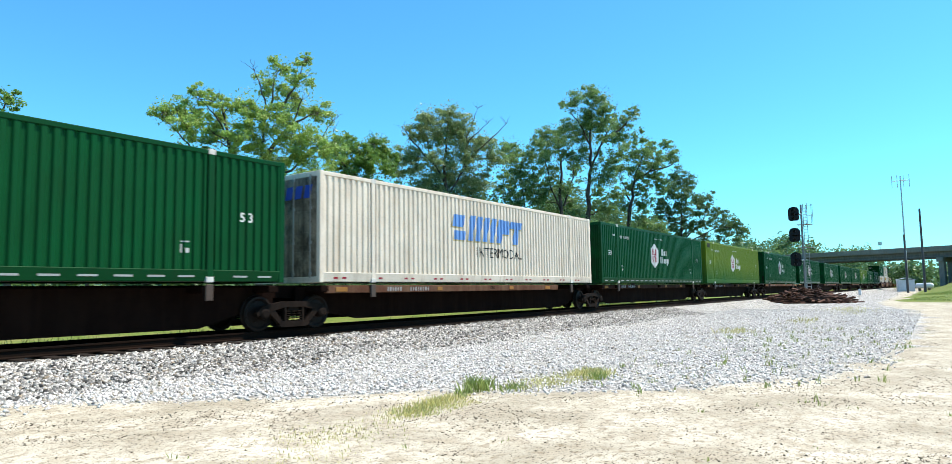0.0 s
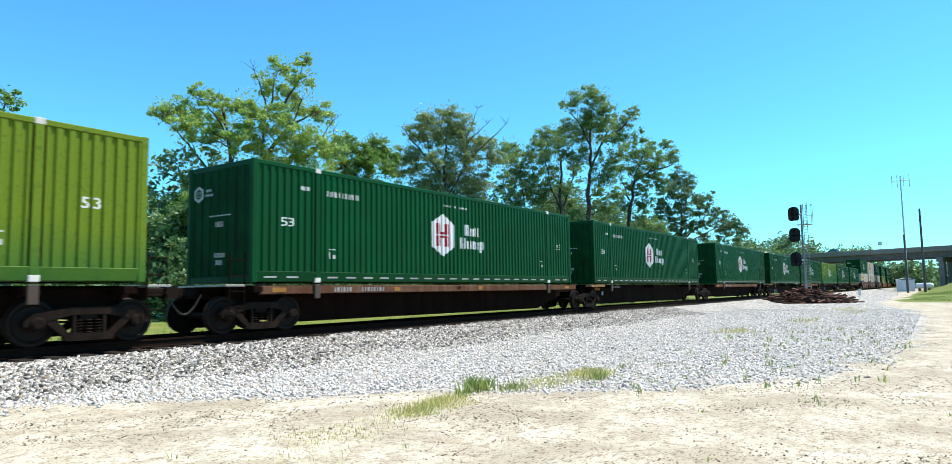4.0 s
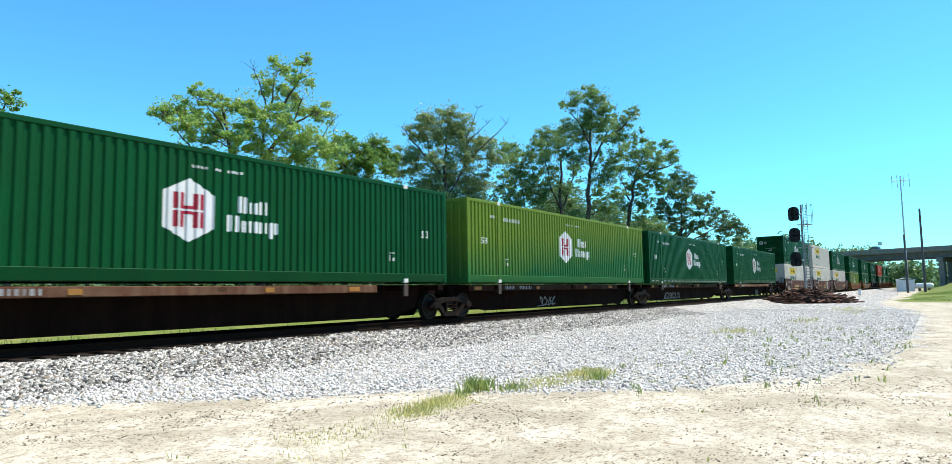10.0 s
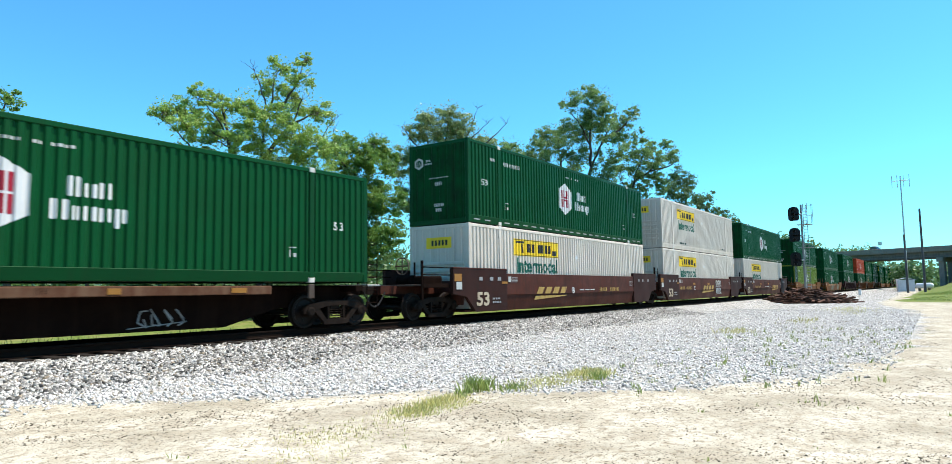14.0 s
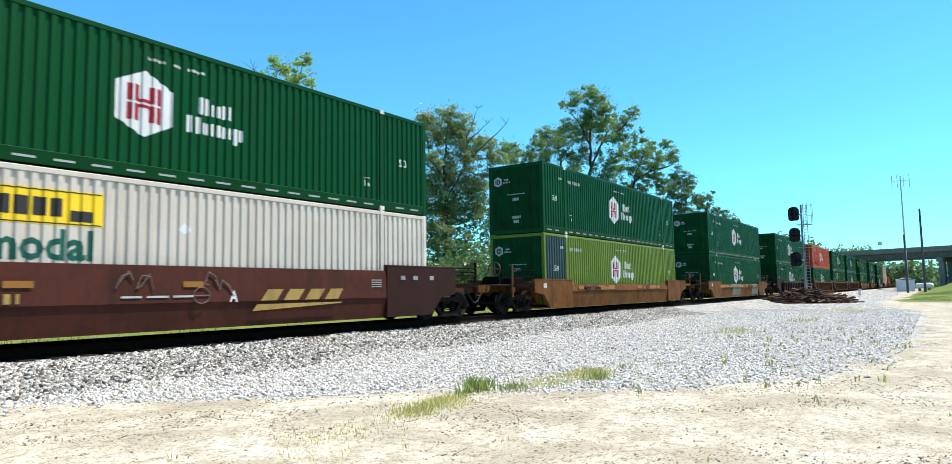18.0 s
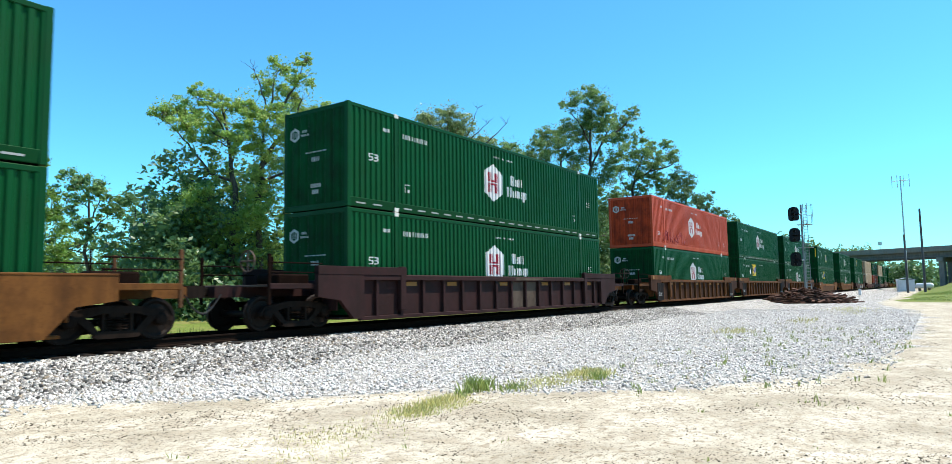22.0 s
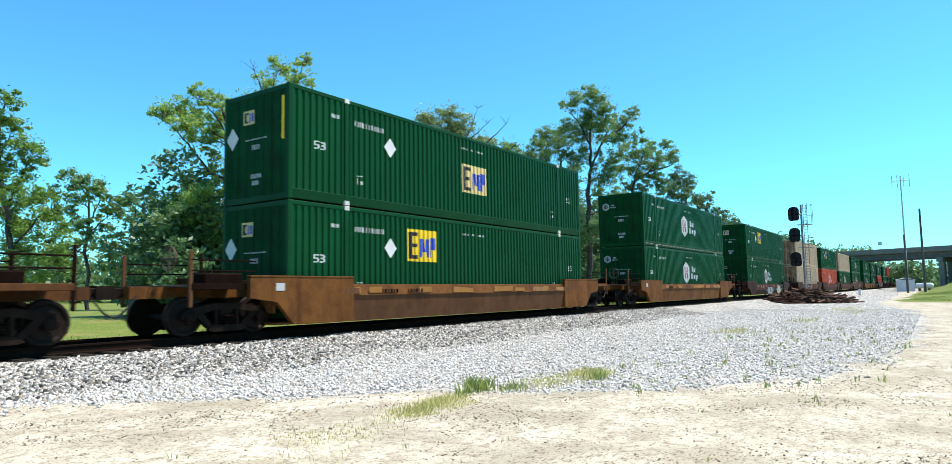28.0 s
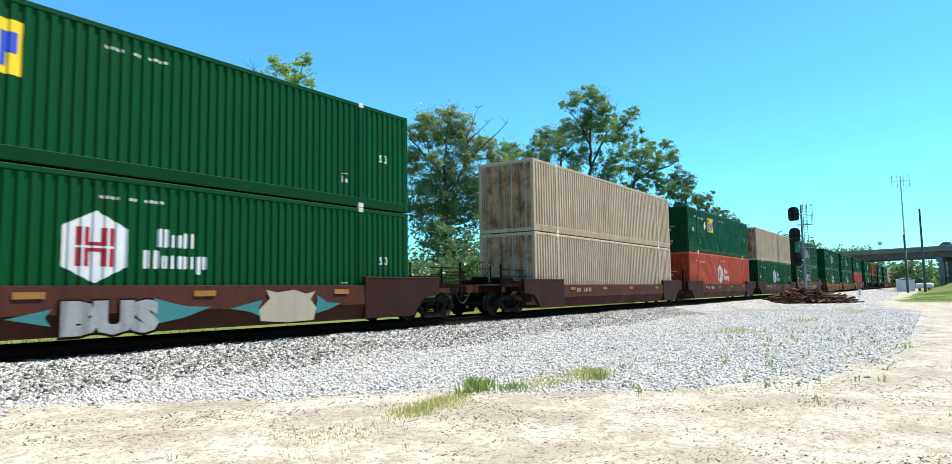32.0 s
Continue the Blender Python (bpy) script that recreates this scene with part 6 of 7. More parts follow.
tree(55.4, 26, [(-1.0, 1.6, 18.4, 0.28), (2.3, -1.6, 6.1, 0.93), (1.3, -4.4, 17.2, 0.51), (-0.0, -1.8, 11.5, 0.88), (-0.4, 0.7, 8.1, 0.56), (0.2, -0.2, 15.9, 1.01), (-1.1, -2.1, 18.2, 0.81), (1.5, -2.4, 15.3, 0.92), (0.2, -2.0, 8.5, 0.65), (-1.6, 0.6, 15.9, 0.75), (-0.4, 0.2, 13.5, 0.81), (-1.0, -1.0, 17.1, 0.77), (0.4, -1.3, 13.8, 0.37), (1.6, -3.3, 16.5, 0.73), (-1.6, -2.0, 9.9, 0.47), (-1.8, -1.1, 6.5, 0.84), (-1.3, -2.7, 17.3, 0.62), (-0.2, -3.3, 13.2, 0.56), (-2.7, -0.5, 18.0, 0.74), (-0.7, -3.1, 9.6, 0.65), (-1.1, -2.4, 15.8, 0.89), (-0.7, -1.0, 19.1, 0.59), (1.2, -0.4, 9.0, 0.47), (-0.2, -2.4, 12.5, 0.65)],
     [[(0.0, 0.0, -0.3), (-0.4, -0.4, 8.0), (-0.5, -0.7, 11.0), (-0.6, -1.0, 13.7), (-0.8, -1.1, 15.8), (-0.8, -1.5, 18.4)], [(-0.5, -0.8, 12.0), (-0.2, -1.6, 14.0), (0.2, -2.6, 16.1), (0.4, -3.1, 17.6)], [(-0.6, -1.0, 14.3), (-1.3, -0.3, 16.2), (-2.1, 0.5, 17.8)], [(-0.1, -1.8, 14.5), (1.0, -3.7, 16.1), (1.4, -4.5, 17.5)]],
     45, LEAF_M, "tall dark green tree with an open crown over a straight trunk", 0.085, 1)
tree(63.3, 25, [(-1.2, -1.4, 16.3, 0.36), (0.9, -2.7, 7.1, 0.82), (1.7, -2.9, 11.8, 0.66), (0.1, 0.4, 9.7, 0.62), (0.2, 0.6, 13.4, 0.72), (0.6, -3.7, 15.4, 0.46), (0.2, 0.2, 6.9, 0.92), (-0.5, -1.8, 11.2, 0.62), (1.0, -1.3, 13.9, 0.72), (-0.7, -1.7, 7.9, 0.82), (0.5, 0.1, 11.5, 0.62), (0.2, -1.5, 9.8, 0.72), (2.1, -3.7, 14.7, 0.7), (0.6, -2.4, 12.5, 0.62), (-1.4, -1.0, 14.2, 0.72), (-0.4, -1.2, 12.5, 0.72), (-1.5, -2.6, 14.6, 0.62), (-2.6, -1.2, 15.2, 0.51), (-0.1, -1.9, 16.1, 0.41), (0.5, -2.8, 13.4, 0.51), (0.7, -1.3, 17.3, 0.26), (-0.9, -3.6, 14.0, 0.51), (0.5, -2.5, 15.5, 0.51)],
     [[(0.0, 0.0, -0.3), (-0.6, -0.3, 8.9), (-0.5, -0.9, 11.9), (-0.1, -1.9, 15.2)], [(-0.5, -0.9, 11.9), (0.8, -3.0, 13.7), (1.4, -4.0, 14.6)], [(0.3, -2.2, 13.0), (1.3, -3.7, 13.4), (1.8, -4.6, 14.0)], [(-0.6, -0.4, 10.1), (-1.4, 0.3, 12.5)]],
     46, LEAF_M, "broad dark green tree with a drooping bare branch", 0.09, 1.05)
tree(79.6, 25, [(-1.3, -0.2, 14.3, 0.94), (4.0, -6.1, 8.1, 0.67), (0.2, 0.2, 7.5, 0.74), (1.0, -3.0, 11.9, 0.75), (-1.8, 1.6, 10.1, 0.86), (0.7, -2.3, 8.9, 0.55), (2.8, -4.6, 10.3, 0.37), (-1.7, -0.6, 11.0, 0.86), (-0.3, -1.2, 14.0, 0.8), (3.1, -4.5, 8.5, 1.12), (-2.7, 1.0, 7.8, 0.86), (2.0, -1.3, 12.0, 0.62), (-0.2, 0.7, 9.4, 0.86), (2.7, -2.0, 7.5, 0.62), (-0.5, -2.0, 10.2, 0.74), (-0.3, -1.1, 8.9, 0.74), (-2.9, 1.2, 11.4, 0.74), (1.3, -6.0, 9.0, 0.49), (-2.4, -1.2, 12.3, 0.74), (0.4, -3.4, 9.1, 0.55), (2.4, -2.6, 10.8, 0.49), (-2.7, 0.1, 12.7, 0.74), (2.4, -3.6, 10.4, 0.55), (2.4, -5.9, 6.9, 0.37)],
     [[(0.0, 0.0, -0.3), (-0.5, -0.3, 8.9), (-0.9, -0.6, 13.2)], [(-0.4, -0.2, 6.7), (0.9, -2.6, 9.6), (1.0, -3.1, 11.7)], [(0.1, -0.9, 6.7), (1.8, -3.7, 8.5), (3.3, -5.8, 8.4)]],
     47, LEAF_D, "dark green leaning tree at the end of the row", 0.11, 1)
tree(12.0, 32, [(-1.1, -1.5, 9.0, 0.39), (1.0, -2.8, 2.0, 0.17), (-0.6, 0.9, 5.1, 0.48), (0.3, -1.4, 6.8, 0.27), (0.8, -1.5, 4.5, 0.44), (-0.1, -0.3, 2.1, 0.43), (-1.3, -0.1, 7.3, 0.48), (-0.3, -0.8, 8.2, 0.31), (0.3, 0.6, 5.2, 0.56), (-0.7, -1.0, 6.5, 0.3), (0.3, 0.1, 4.0, 0.77), (-1.2, -0.1, 6.1, 0.48), (0.5, -2.3, 3.3, 0.56), (-0.3, -1.3, 7.2, 0.51), (0.0, -2.3, 5.0, 0.5), (1.5, -0.7, 2.6, 0.54), (-0.2, -1.2, 6.3, 0.36), (0.2, -1.8, 2.2, 0.39), (-1.5, -1.0, 8.4, 0.43), (-0.8, -1.3, 5.6, 0.45), (-0.9, -1.0, 8.3, 0.3), (-0.7, -0.3, 7.5, 0.3), (0.3, -0.4, 3.0, 0.39), (0.3, 1.2, 2.9, 0.43)],
     [[(0.0, 0.0, -0.3), (-0.3, -0.1, 3.9), (-0.6, -0.0, 6.4), (-0.8, -0.1, 8.5), (-0.7, -0.4, 9.3)], [(-0.4, -0.1, 4.9), (-0.1, -0.8, 6.2), (0.3, -1.3, 6.9)], [(-0.2, -0.1, 2.9), (0.4, -1.1, 4.4), (0.7, -1.7, 4.7)]],
     48, LEAF_B, "broad leafy green tree beside the railway", 0.065, 1.1)
tree(25.9, 55, [(-0.7, 2.2, 10.7, 0.61), (-0.6, -1.3, 4.9, 0.33), (1.1, -2.0, 8.6, 0.33), (-0.7, 3.0, 6.4, 0.41), (-0.8, -2.6, 9.5, 0.55), (0.7, 0.4, 7.3, 0.33), (-1.1, -0.2, 8.6, 0.41), (-1.6, 3.0, 9.5, 0.45), (-1.5, 0.5, 4.8, 0.33), (1.0, -1.7, 7.7, 0.62), (-0.8, -0.2, 10.0, 0.57), (-0.8, -2.5, 8.7, 0.41), (-1.0, 2.0, 9.0, 0.33), (1.1, -0.3, 6.6, 0.41), (-1.3, 0.8, 7.9, 0.41), (-0.7, -0.5, 6.9, 0.41), (0.1, 2.1, 5.4, 0.41), (-0.4, -0.9, 5.9, 0.49), (-0.4, 1.8, 9.8, 0.41), (0.1, -1.6, 7.8, 0.41), (-1.2, 0.2, 6.7, 0.49), (0.2, -2.3, 8.7, 0.33), (-1.3, -2.1, 8.6, 0.33)],
     [[(0.0, 0.0, -0.3), (-0.3, -0.2, 6.2), (-0.4, -0.4, 8.6), (-1.0, 0.2, 10.1)], [(-0.3, -0.3, 6.7), (0.1, -1.2, 8.6), (-0.0, -1.2, 9.8)], [(-0.3, -0.2, 5.7), (-1.1, 0.6, 7.7)], [(-0.3, -0.3, 6.0), (0.8, -2.1, 7.8)]],
     49, LEAF_M, "distant dark green tree behind the grass", 0.12, 1)
tree(27.6, 52, [(-0.9, -1.2, 8.4, 0.58), (-1.9, 0.8, 3.3, 0.4), (0.3, -3.7, 4.6, 0.73), (0.9, -2.0, 7.8, 0.57), (-0.1, -0.9, 6.1, 0.4), (-0.6, -2.4, 3.2, 0.49), (-2.1, 0.3, 5.1, 0.57), (0.7, 0.7, 7.7, 0.4), (-1.2, -0.8, 3.2, 0.57), (-0.4, -0.6, 4.5, 0.57), (1.2, -0.1, 9.0, 0.4), (-0.1, -3.0, 6.4, 0.65), (0.3, -1.5, 5.1, 0.57), (-0.2, 1.7, 5.1, 0.57), (-2.0, -0.5, 3.9, 0.57), (-1.1, -1.9, 6.7, 0.36)],
     [[(0.0, 0.0, -0.3), (-0.2, -0.3, 5.2), (-0.2, -0.7, 8.3)], [(-0.1, -0.2, 3.8), (-1.0, 1.0, 5.0)], [(-0.1, -0.2, 4.2), (0.6, -1.7, 7.1)]],
     50, LEAF_M, "distant green tree at the edge of a field", 0.12, 1)


# dark undergrowth behind the track and woods along the horizon
def thicket(name, rows, seed, leaves, label, size, density):
    rs = np.random.default_rng(seed)
    ob = new(name, quads_mesh(name, leaf_cloud(rows, size, density, rs), leaves))
    return tagged(ob, label, "bushes", kind="stuff")


rnd5 = random.Random(5)
rows = []
for i in range(150):
    x = rnd5.uniform(17.5, 88)
    y = 31 + rnd5.uniform(-1.5, 6) - min(5, x * 0.06)
    rows.append((x, y, float(height(x, y)) + rnd5.uniform(0.4, 4.2) * rnd5.random() ** 0.5, rnd5.uniform(0.8, 1.6)))
for i in range(75):
    x = rnd5.uniform(17.8, 25.3)
    y = 31 + rnd5.uniform(-1.0, 4)
    rows.append((x, y, float(height(x, y)) + rnd5.uniform(0.6, 5.2), rnd5.uniform(0.7, 1.2)))
rows = [q for q in rows if not (25.6 < q[0] - (q[1] - 31) * 0.87 < 28.8 and q[2] > 1.3)]
for i in range(26):
    x = rnd5.uniform(18.8, 24.6)
    y = 31.5 + rnd5.uniform(-0.5, 2.5)
    rows.append((x, y, float(height(x, y)) + rnd5.uniform(5.0, 8.2), rnd5.uniform(0.6, 0.95)))
for i in range(34):
    x = rnd5.uniform(30.5, 37)
    y = 34 + rnd5.uniform(-1.0, 3)
    rows.append((x, y, float(height(x, y)) + rnd5.uniform(1.5, 7.0), rnd5.uniform(0.8, 1.3)))
for i in range(220):
    x = rnd5.uniform(42, 82) if i < 130 else rnd5.uniform(58, 82)
    y = 33 - (x - 42) * 0.1 + rnd5.uniform(-1.5, 3.5)
    tall = 11.5 - abs(x - 58) * 0.13
    rows.append((x, y, float(height(x, y)) + rnd5.uniform(2.0, tall), rnd5.uniform(0.8, 1.5)))
thicket("undergrowth", rows, 21, LEAF_D, "dense dark green undergrowth between the trees", 0.155, 0.17)
rows = []
for i in range(120):
    a = rnd5.uniform(10, 92)
    d = rnd5.uniform(95, 150) if a > 34 else rnd5.uniform(230, 330)
    x, y = d * math.cos(radians(a)), d * math.sin(radians(a))
    k = d / 110
    rows.append((x, y, float(height(x, y)) + rnd5.uniform(1.0, 6.5) * k * 0.8, rnd5.uniform(2.0, 3.6) * k))
thicket("far_woods", rows, 22, LEAF_D, "far dark green woods beyond the field", 0.7, 0.11)
rows = []
for i in range(150):
    y = rnd5.uniform(-75, 90)
    x = rnd5.uniform(255, 330)
    rows.append((x, y, float(height(x, y)) + rnd5.uniform(0.5, 11) * (0.55 if y < 20 else 1.0), rnd5.uniform(3.0, 5.0)))
for i in range(70):
    y = rnd5.uniform(28, 130)
    x = rnd5.uniform(330, 430)
    rows.append((x, y, float(height(x, y)) + rnd5.uniform(8, 25) * (1 - abs(y - 72) / 130), rnd5.uniform(4.0, 6.5)))
thicket("wooded_hill", rows, 23, LEAF_D, "wooded hillside beyond the road bridge", 0.7, 0.12)

# ---- road bridge ----
CONCRETE = paint("concrete", (0.21, 0.195, 0.17), (0.09, 0.08, 0.07), 0.5, 0.85)
# Girder concrete: weathering, and shade under the deck put in as a darker base.
CONC_DARK = paint("weathered, shaded concrete", (0.13, 0.12, 0.105), (0.06, 0.05, 0.045), 0.6, 0.9)
ALU = paint("galvanised steel", (0.48, 0.49, 0.50), (0.25, 0.22, 0.2), 0.3, 0.45, 0.6)
BLACK = paint("black enamel", (0.012, 0.012, 0.013), (0.05, 0.045, 0.04), 0.3, 0.5)
bridge = thing("road_bridge", pose(203.0, 14.15, 0, 0, 0, -22.0), "grey concrete road bridge on square piers over the tracks", "bridge", kind="structure")
deck = part("deck", Build().box(-6.2, 6.2, -175, 175, 9.05, 9.45, 0.05), CONCRETE, bridge)
for sx in (-1, 1):
    x0, x1 = sorted((sx * 6.2, sx * 5.95))
    for k in range(35):
        part("parapet", Build().box(x0, x1, -175 + k * 10, -165.03 + k * 10, 9.45, 10.3, 0.04), CONCRETE, bridge)
for x in (-5.2, -2.6, 0, 2.6, 5.2):
    part("girder", Build().prism([(x - 0.35, 7.6), (x + 0.35, 7.6), (x + 0.35, 7.85), (x + 0.12, 8.1), (x + 0.12, 8.75), (x + 0.4, 9.05), (x - 0.4, 9.05), (x - 0.12, 8.75), (x - 0.12, 8.1), (x - 0.35, 7.85)], -175, 175), CONC_DARK, bridge)
for y in (-62, -40, -18.5, 16.5, 40, 64):
    part("pier_cap", Build().box(-6.0, 6.0, y - 0.7, y + 0.7, 6.6, 7.6, 0.06), CONCRETE, bridge)
    for x in (-4.6, 0.0, 4.6):
        part("pier", Build().box(x - 0.6, x + 0.6, y - 0.6, y + 0.6, -1.5, 6.6, 0.06), CONCRETE, bridge)


def lamp_post(y, h, label, head):
    th = thing("lamp_post", bridge.matrix_basis @ pose(-6.08, y, 10.3), label, "lamp post", "lamp posts on the bridge")
    part("pole", Build().tube((0, 0, -0.02), (0, 0, h), 0.07, 0.05), ALU, th)
    if head:
        part("sign_board", Build().box(-0.04, 0.04, -0.45, 0.45, h - 0.9, h, 0.02), ALU, th)
    else:
        part("lamp_head", Build().box(-0.9, 0.1, -0.12, 0.12, h - 0.02, h + 0.14, 0.04), ALU, th)


lamp_post(-5.6, 1.9, "small sign on a short pole on the bridge parapet", True)
lamp_post(-11.5, 3.1, "grey street lamp on the bridge parapet", False)

GLASS = paint("dark car glass", (0.01, 0.012, 0.015), (0.02, 0.02, 0.02), 0.1, 0.12, 0.0, False, spec=0.6)
DRIVES = []


def vehicle(name, colour, pickup, label, t_mid):
    """A road vehicle that crosses the bridge; it heads along -y of the bridge."""
    paint_ = paint("car paint " + name, colour, (0.05, 0.05, 0.05), 0.1, 0.3, 0.2, False, spec=0.5)
    m = bridge.matrix_basis @ pose(-2.6, 0, 9.452)
    th = thing("pickup_truck" if pickup else "car", m, label, "pickup truck" if pickup else "car", "vehicles on the bridge")
    L = 2.75 if pickup else 2.3
    hull = [(-L, 0.35), (-L, 0.75), (-L + 0.15, 0.92), (-0.9, 1.02), (L - 0.1, 1.0), (L, 0.85), (L, 0.35)]
    part("body", Build().prism(hull, -0.9, 0.9, "x"), paint_, th)
    top = [(-0.95, 1.0), (-0.35, 1.72), (0.75, 1.75), (0.95 if pickup else 1.7, 1.0)]
    part("cabin", Build().prism(top, -0.8, 0.8, "x"), GLASS, th, "dark glazed cabin")
    part("roof", Build().prism([(-0.4, 1.72), (-0.3, 1.80), (0.7, 1.82), (0.85, 1.74)], -0.78, 0.78, "x"), paint_, th)
    for y in (-L + 0.95, L - 0.95):
        for x in (-0.85, 0.85):
            part("wheel", Build().ring([(0.0, -0.11), (0.3, -0.11), (0.34, -0.05), (0.34, 0.05), (0.3, 0.11), (0.0, 0.11)], 16, "x"), RUBBER, th, at=pose(x, y, 0.34))
    DRIVES.append((th, t_mid))


vehicle("black", (0.015, 0.016, 0.018), False, "black car crossing the road bridge", 5.59)
vehicle("dark green", (0.02, 0.03, 0.03), True, "dark pickup truck crossing the road bridge", 9.0)
vehicle("slate blue", (0.05, 0.08, 0.13), False, "slate-blue car crossing the road bridge", 10.88)
vehicle("red", (0.35, 0.02, 0.02), True, "red pickup truck crossing the road bridge", 14.9)
vehicle("navy", (0.02, 0.03, 0.06), False, "dark blue car crossing the road bridge", 31.82)

# ---- signal mast ----
WORN_ALU = paint("weathered galvanised steel", (0.26, 0.265, 0.27), (0.12, 0.1, 0.09), 0.5, 0.55, 0.5)
sig = thing("railway_signal", pose(73.2, 10.8, float(height(73.2, 10.8)) - 0.05), "tall railway signal mast with three black hooded heads and a ladder", "railway signal")
part("foundation", Build().box(-0.45, 0.45, -0.45, 0.45, -0.3, 0.35, 0.03), CONCRETE, sig)
part("mast", Build().tube((0, 0, 0.3), (0, 0, 9.6), 0.11, 0.09, 14), WORN_ALU, sig, smooth=False)
for z in (8.62, 6.5, 4.05):
    h = part("signal_head", Build().prism([(-0.36, z - 0.62), (0.36, z - 0.62), (0.5, z - 0.45), (0.5, z + 0.45), (0.36, z + 0.7), (0.0, z + 0.8), (-0.36, z + 0.7), (-0.5, z + 0.45), (-0.5, z - 0.45)], -0.05, 0.05, "x"), BLACK, sig, "black oval background plate")
    h.matrix_basis = pose(-0.35, 0.65, 0)
    for dz in (0.42, 0.0, -0.42):
        hood = Build()
        n = 12
        ring = [(0.15 * math.cos(a), 0.15 * math.sin(a)) for a in [radians(-40 + 260 * i / n) for i in range(n + 1)]]
        for (y1, z1), (y2, z2) in zip(ring, ring[1:]):
            hood.add([(-0.05, y1, z + dz + z1), (-0.05, y2, z + dz + z2), (-0.42, y2, z + dz + z2 * 0.95), (-0.42, y1, z + dz + z1 * 0.95)], [(0, 1, 2, 3)])
        part("hood", hood, BLACK, h)
        part("lens", Build().ring([(0.0, -0.065), (0.08, -0.07), (0.11, -0.052)], 14, "x", (0, 0, z + dz)), RUBBER, h, "dark unlit lens")
    part("head_bracket", Build().box(-0.4, 0.1, -0.05, 0.7, z - 0.08, z + 0.06, 0.02), ALU, sig)
lad = Build()
for yy in (-0.5, -0.15):
    lad.tube((0.15, yy, 0.3), (0.15, yy, 9.7), 0.03, n=7)
for i in range(30):
    lad.tube((0.15, -0.5, 0.5 + i * 0.3), (0.15, -0.15, 0.5 + i * 0.3), 0.018, n=6)
part("ladder", lad, WORN_ALU, sig)
for z in (7.6, 5.3):
    plat = Build().box(-0.4, 0.5, -0.9, 0.4, z - 0.04, z, 0.01)
    part("platform", plat, WORN_ALU, sig)
cage = Build()
for yy, xx in ((-0.95, 0.5), (-0.95, -0.3), (-0.35, 0.5)):
    cage.tube((xx, yy, 7.6), (xx, yy, 9.6), 0.022, n=6)
for z in (8.5, 9.55):
    cage.tube((0.5, -0.95, z), (-0.3, -0.95, z), 0.02, n=6).tube((0.5, -0.95, z), (0.5, -0.35, z), 0.02, n=6)
part("guard_rail", cage, WORN_ALU, sig)

# ---- pile of scrap ties ----
TIE_OLD = paint("old tie wood", (0.10, 0.05, 0.034), (0.05, 0.032, 0.025), 0.6, 0.9, 0, False, 25, 0.45)
pile = thing("tie_pile", pose(62.5, 9.3, float(height(62.5, 9.3))), "low heap of broken reddish-brown wooden railway ties", "scrap pile")
rp = random.Random(9)
tie_pieces = [Build().box(-l / 2, l / 2, -w, w, -0.04, 0.04, 0.012).mesh("old_tie") for l, w in ((0.5, 0.09), (0.9, 0.1), (1.5, 0.1))]
for i in range(270):
    a, r = rp.uniform(0, 6.283), rp.random() ** 0.6
    px, py = 2.6 * r * math.cos(a), 3.9 * r * math.sin(a)
    h = max(0.05, 1.35 * (1 - r) ** 0.85 * rp.uniform(0.8, 1.0))
    part("old_tie", tie_pieces[i % 3], TIE_OLD, pile, at=pose(px, py, h, rp.uniform(-22, 22), rp.uniform(-14, 14), rp.uniform(0, 180)))
for i in range(28):
    part("old_tie", tie_pieces[i % 2], TIE_OLD, pile, at=pose(rp.uniform(-2, 1), rp.uniform(2.5, 5.6), 0.06 + 0.05 * (i % 2), rp.uniform(-10, 10), rp.uniform(-4, 4), rp.uniform(0, 180)))
heap = Build().ring([(0.0, 1.05), (1.0, 0.75), (2.0, 0.28), (2.9, -0.1)], 20, "z")
part("rubble_core", heap, TIE_OLD, pile, at=Matrix.Diagonal((0.85, 1.25, 1, 1)))

# ---- hut, tank and poles by the bridge ----
HUTM = paint("white metal", (0.66, 0.69, 0.72), (0.4, 0.35, 0.3), 0.25, 0.5)
hut = thing("equipment_hut", pose(160, 5.3, float(height(160, 5.3)) - 0.02, 0, 0, 8), "small white metal equipment hut with a low gable roof", "hut")
part("walls", Build().box(-1.3, 1.3, -1.45, 1.45, 0, 2.35, 0.02), HUTM, hut)
part("roof", Build().prism([(-1.6, 2.3), (0, 2.7), (1.6, 2.3), (1.6, 2.38), (0, 2.79), (-1.6, 2.38)], -1.5, 1.5, "x"), HUTM, hut)
part("door", Build().box(-1.34, -1.3, -0.5, 0.45, 0.05, 2.05, 0.01), HUTM, hut)
tank = thing("propane_tank", pose(158, 2.1, float(height(158, 2.1)), 0, 0, 68), "white horizontal propane tank on concrete saddles", "tank")
t = Build().ring([(0.0, -1.62), (0.25, -1.58), (0.48, -1.4), (0.55, -1.2), (0.55, 1.2), (0.48, 1.4), (0.25, 1.58), (0.0, 1.62)], 22, "x", (0, 0, 1.0))
part("vessel", t, HUTM, tank, smooth=True)
part("valve_cover", Build().ring([(0.0, 1.85), (0.14, 1.83), (0.2, 1.75), (0.2, 1.5)], 14, "z"), HUTM, tank)
for x in (-0.9, 0.8):
    part("saddle", Build().box(x, x + 0.15, -0.5, 0.5, -0.1, 0.62, 0.02), CONCRETE, tank)
WOOD_POLE = paint("pole wood", (0.105, 0.10, 0.105), (0.05, 0.04, 0.035), 0.5, 0.9)
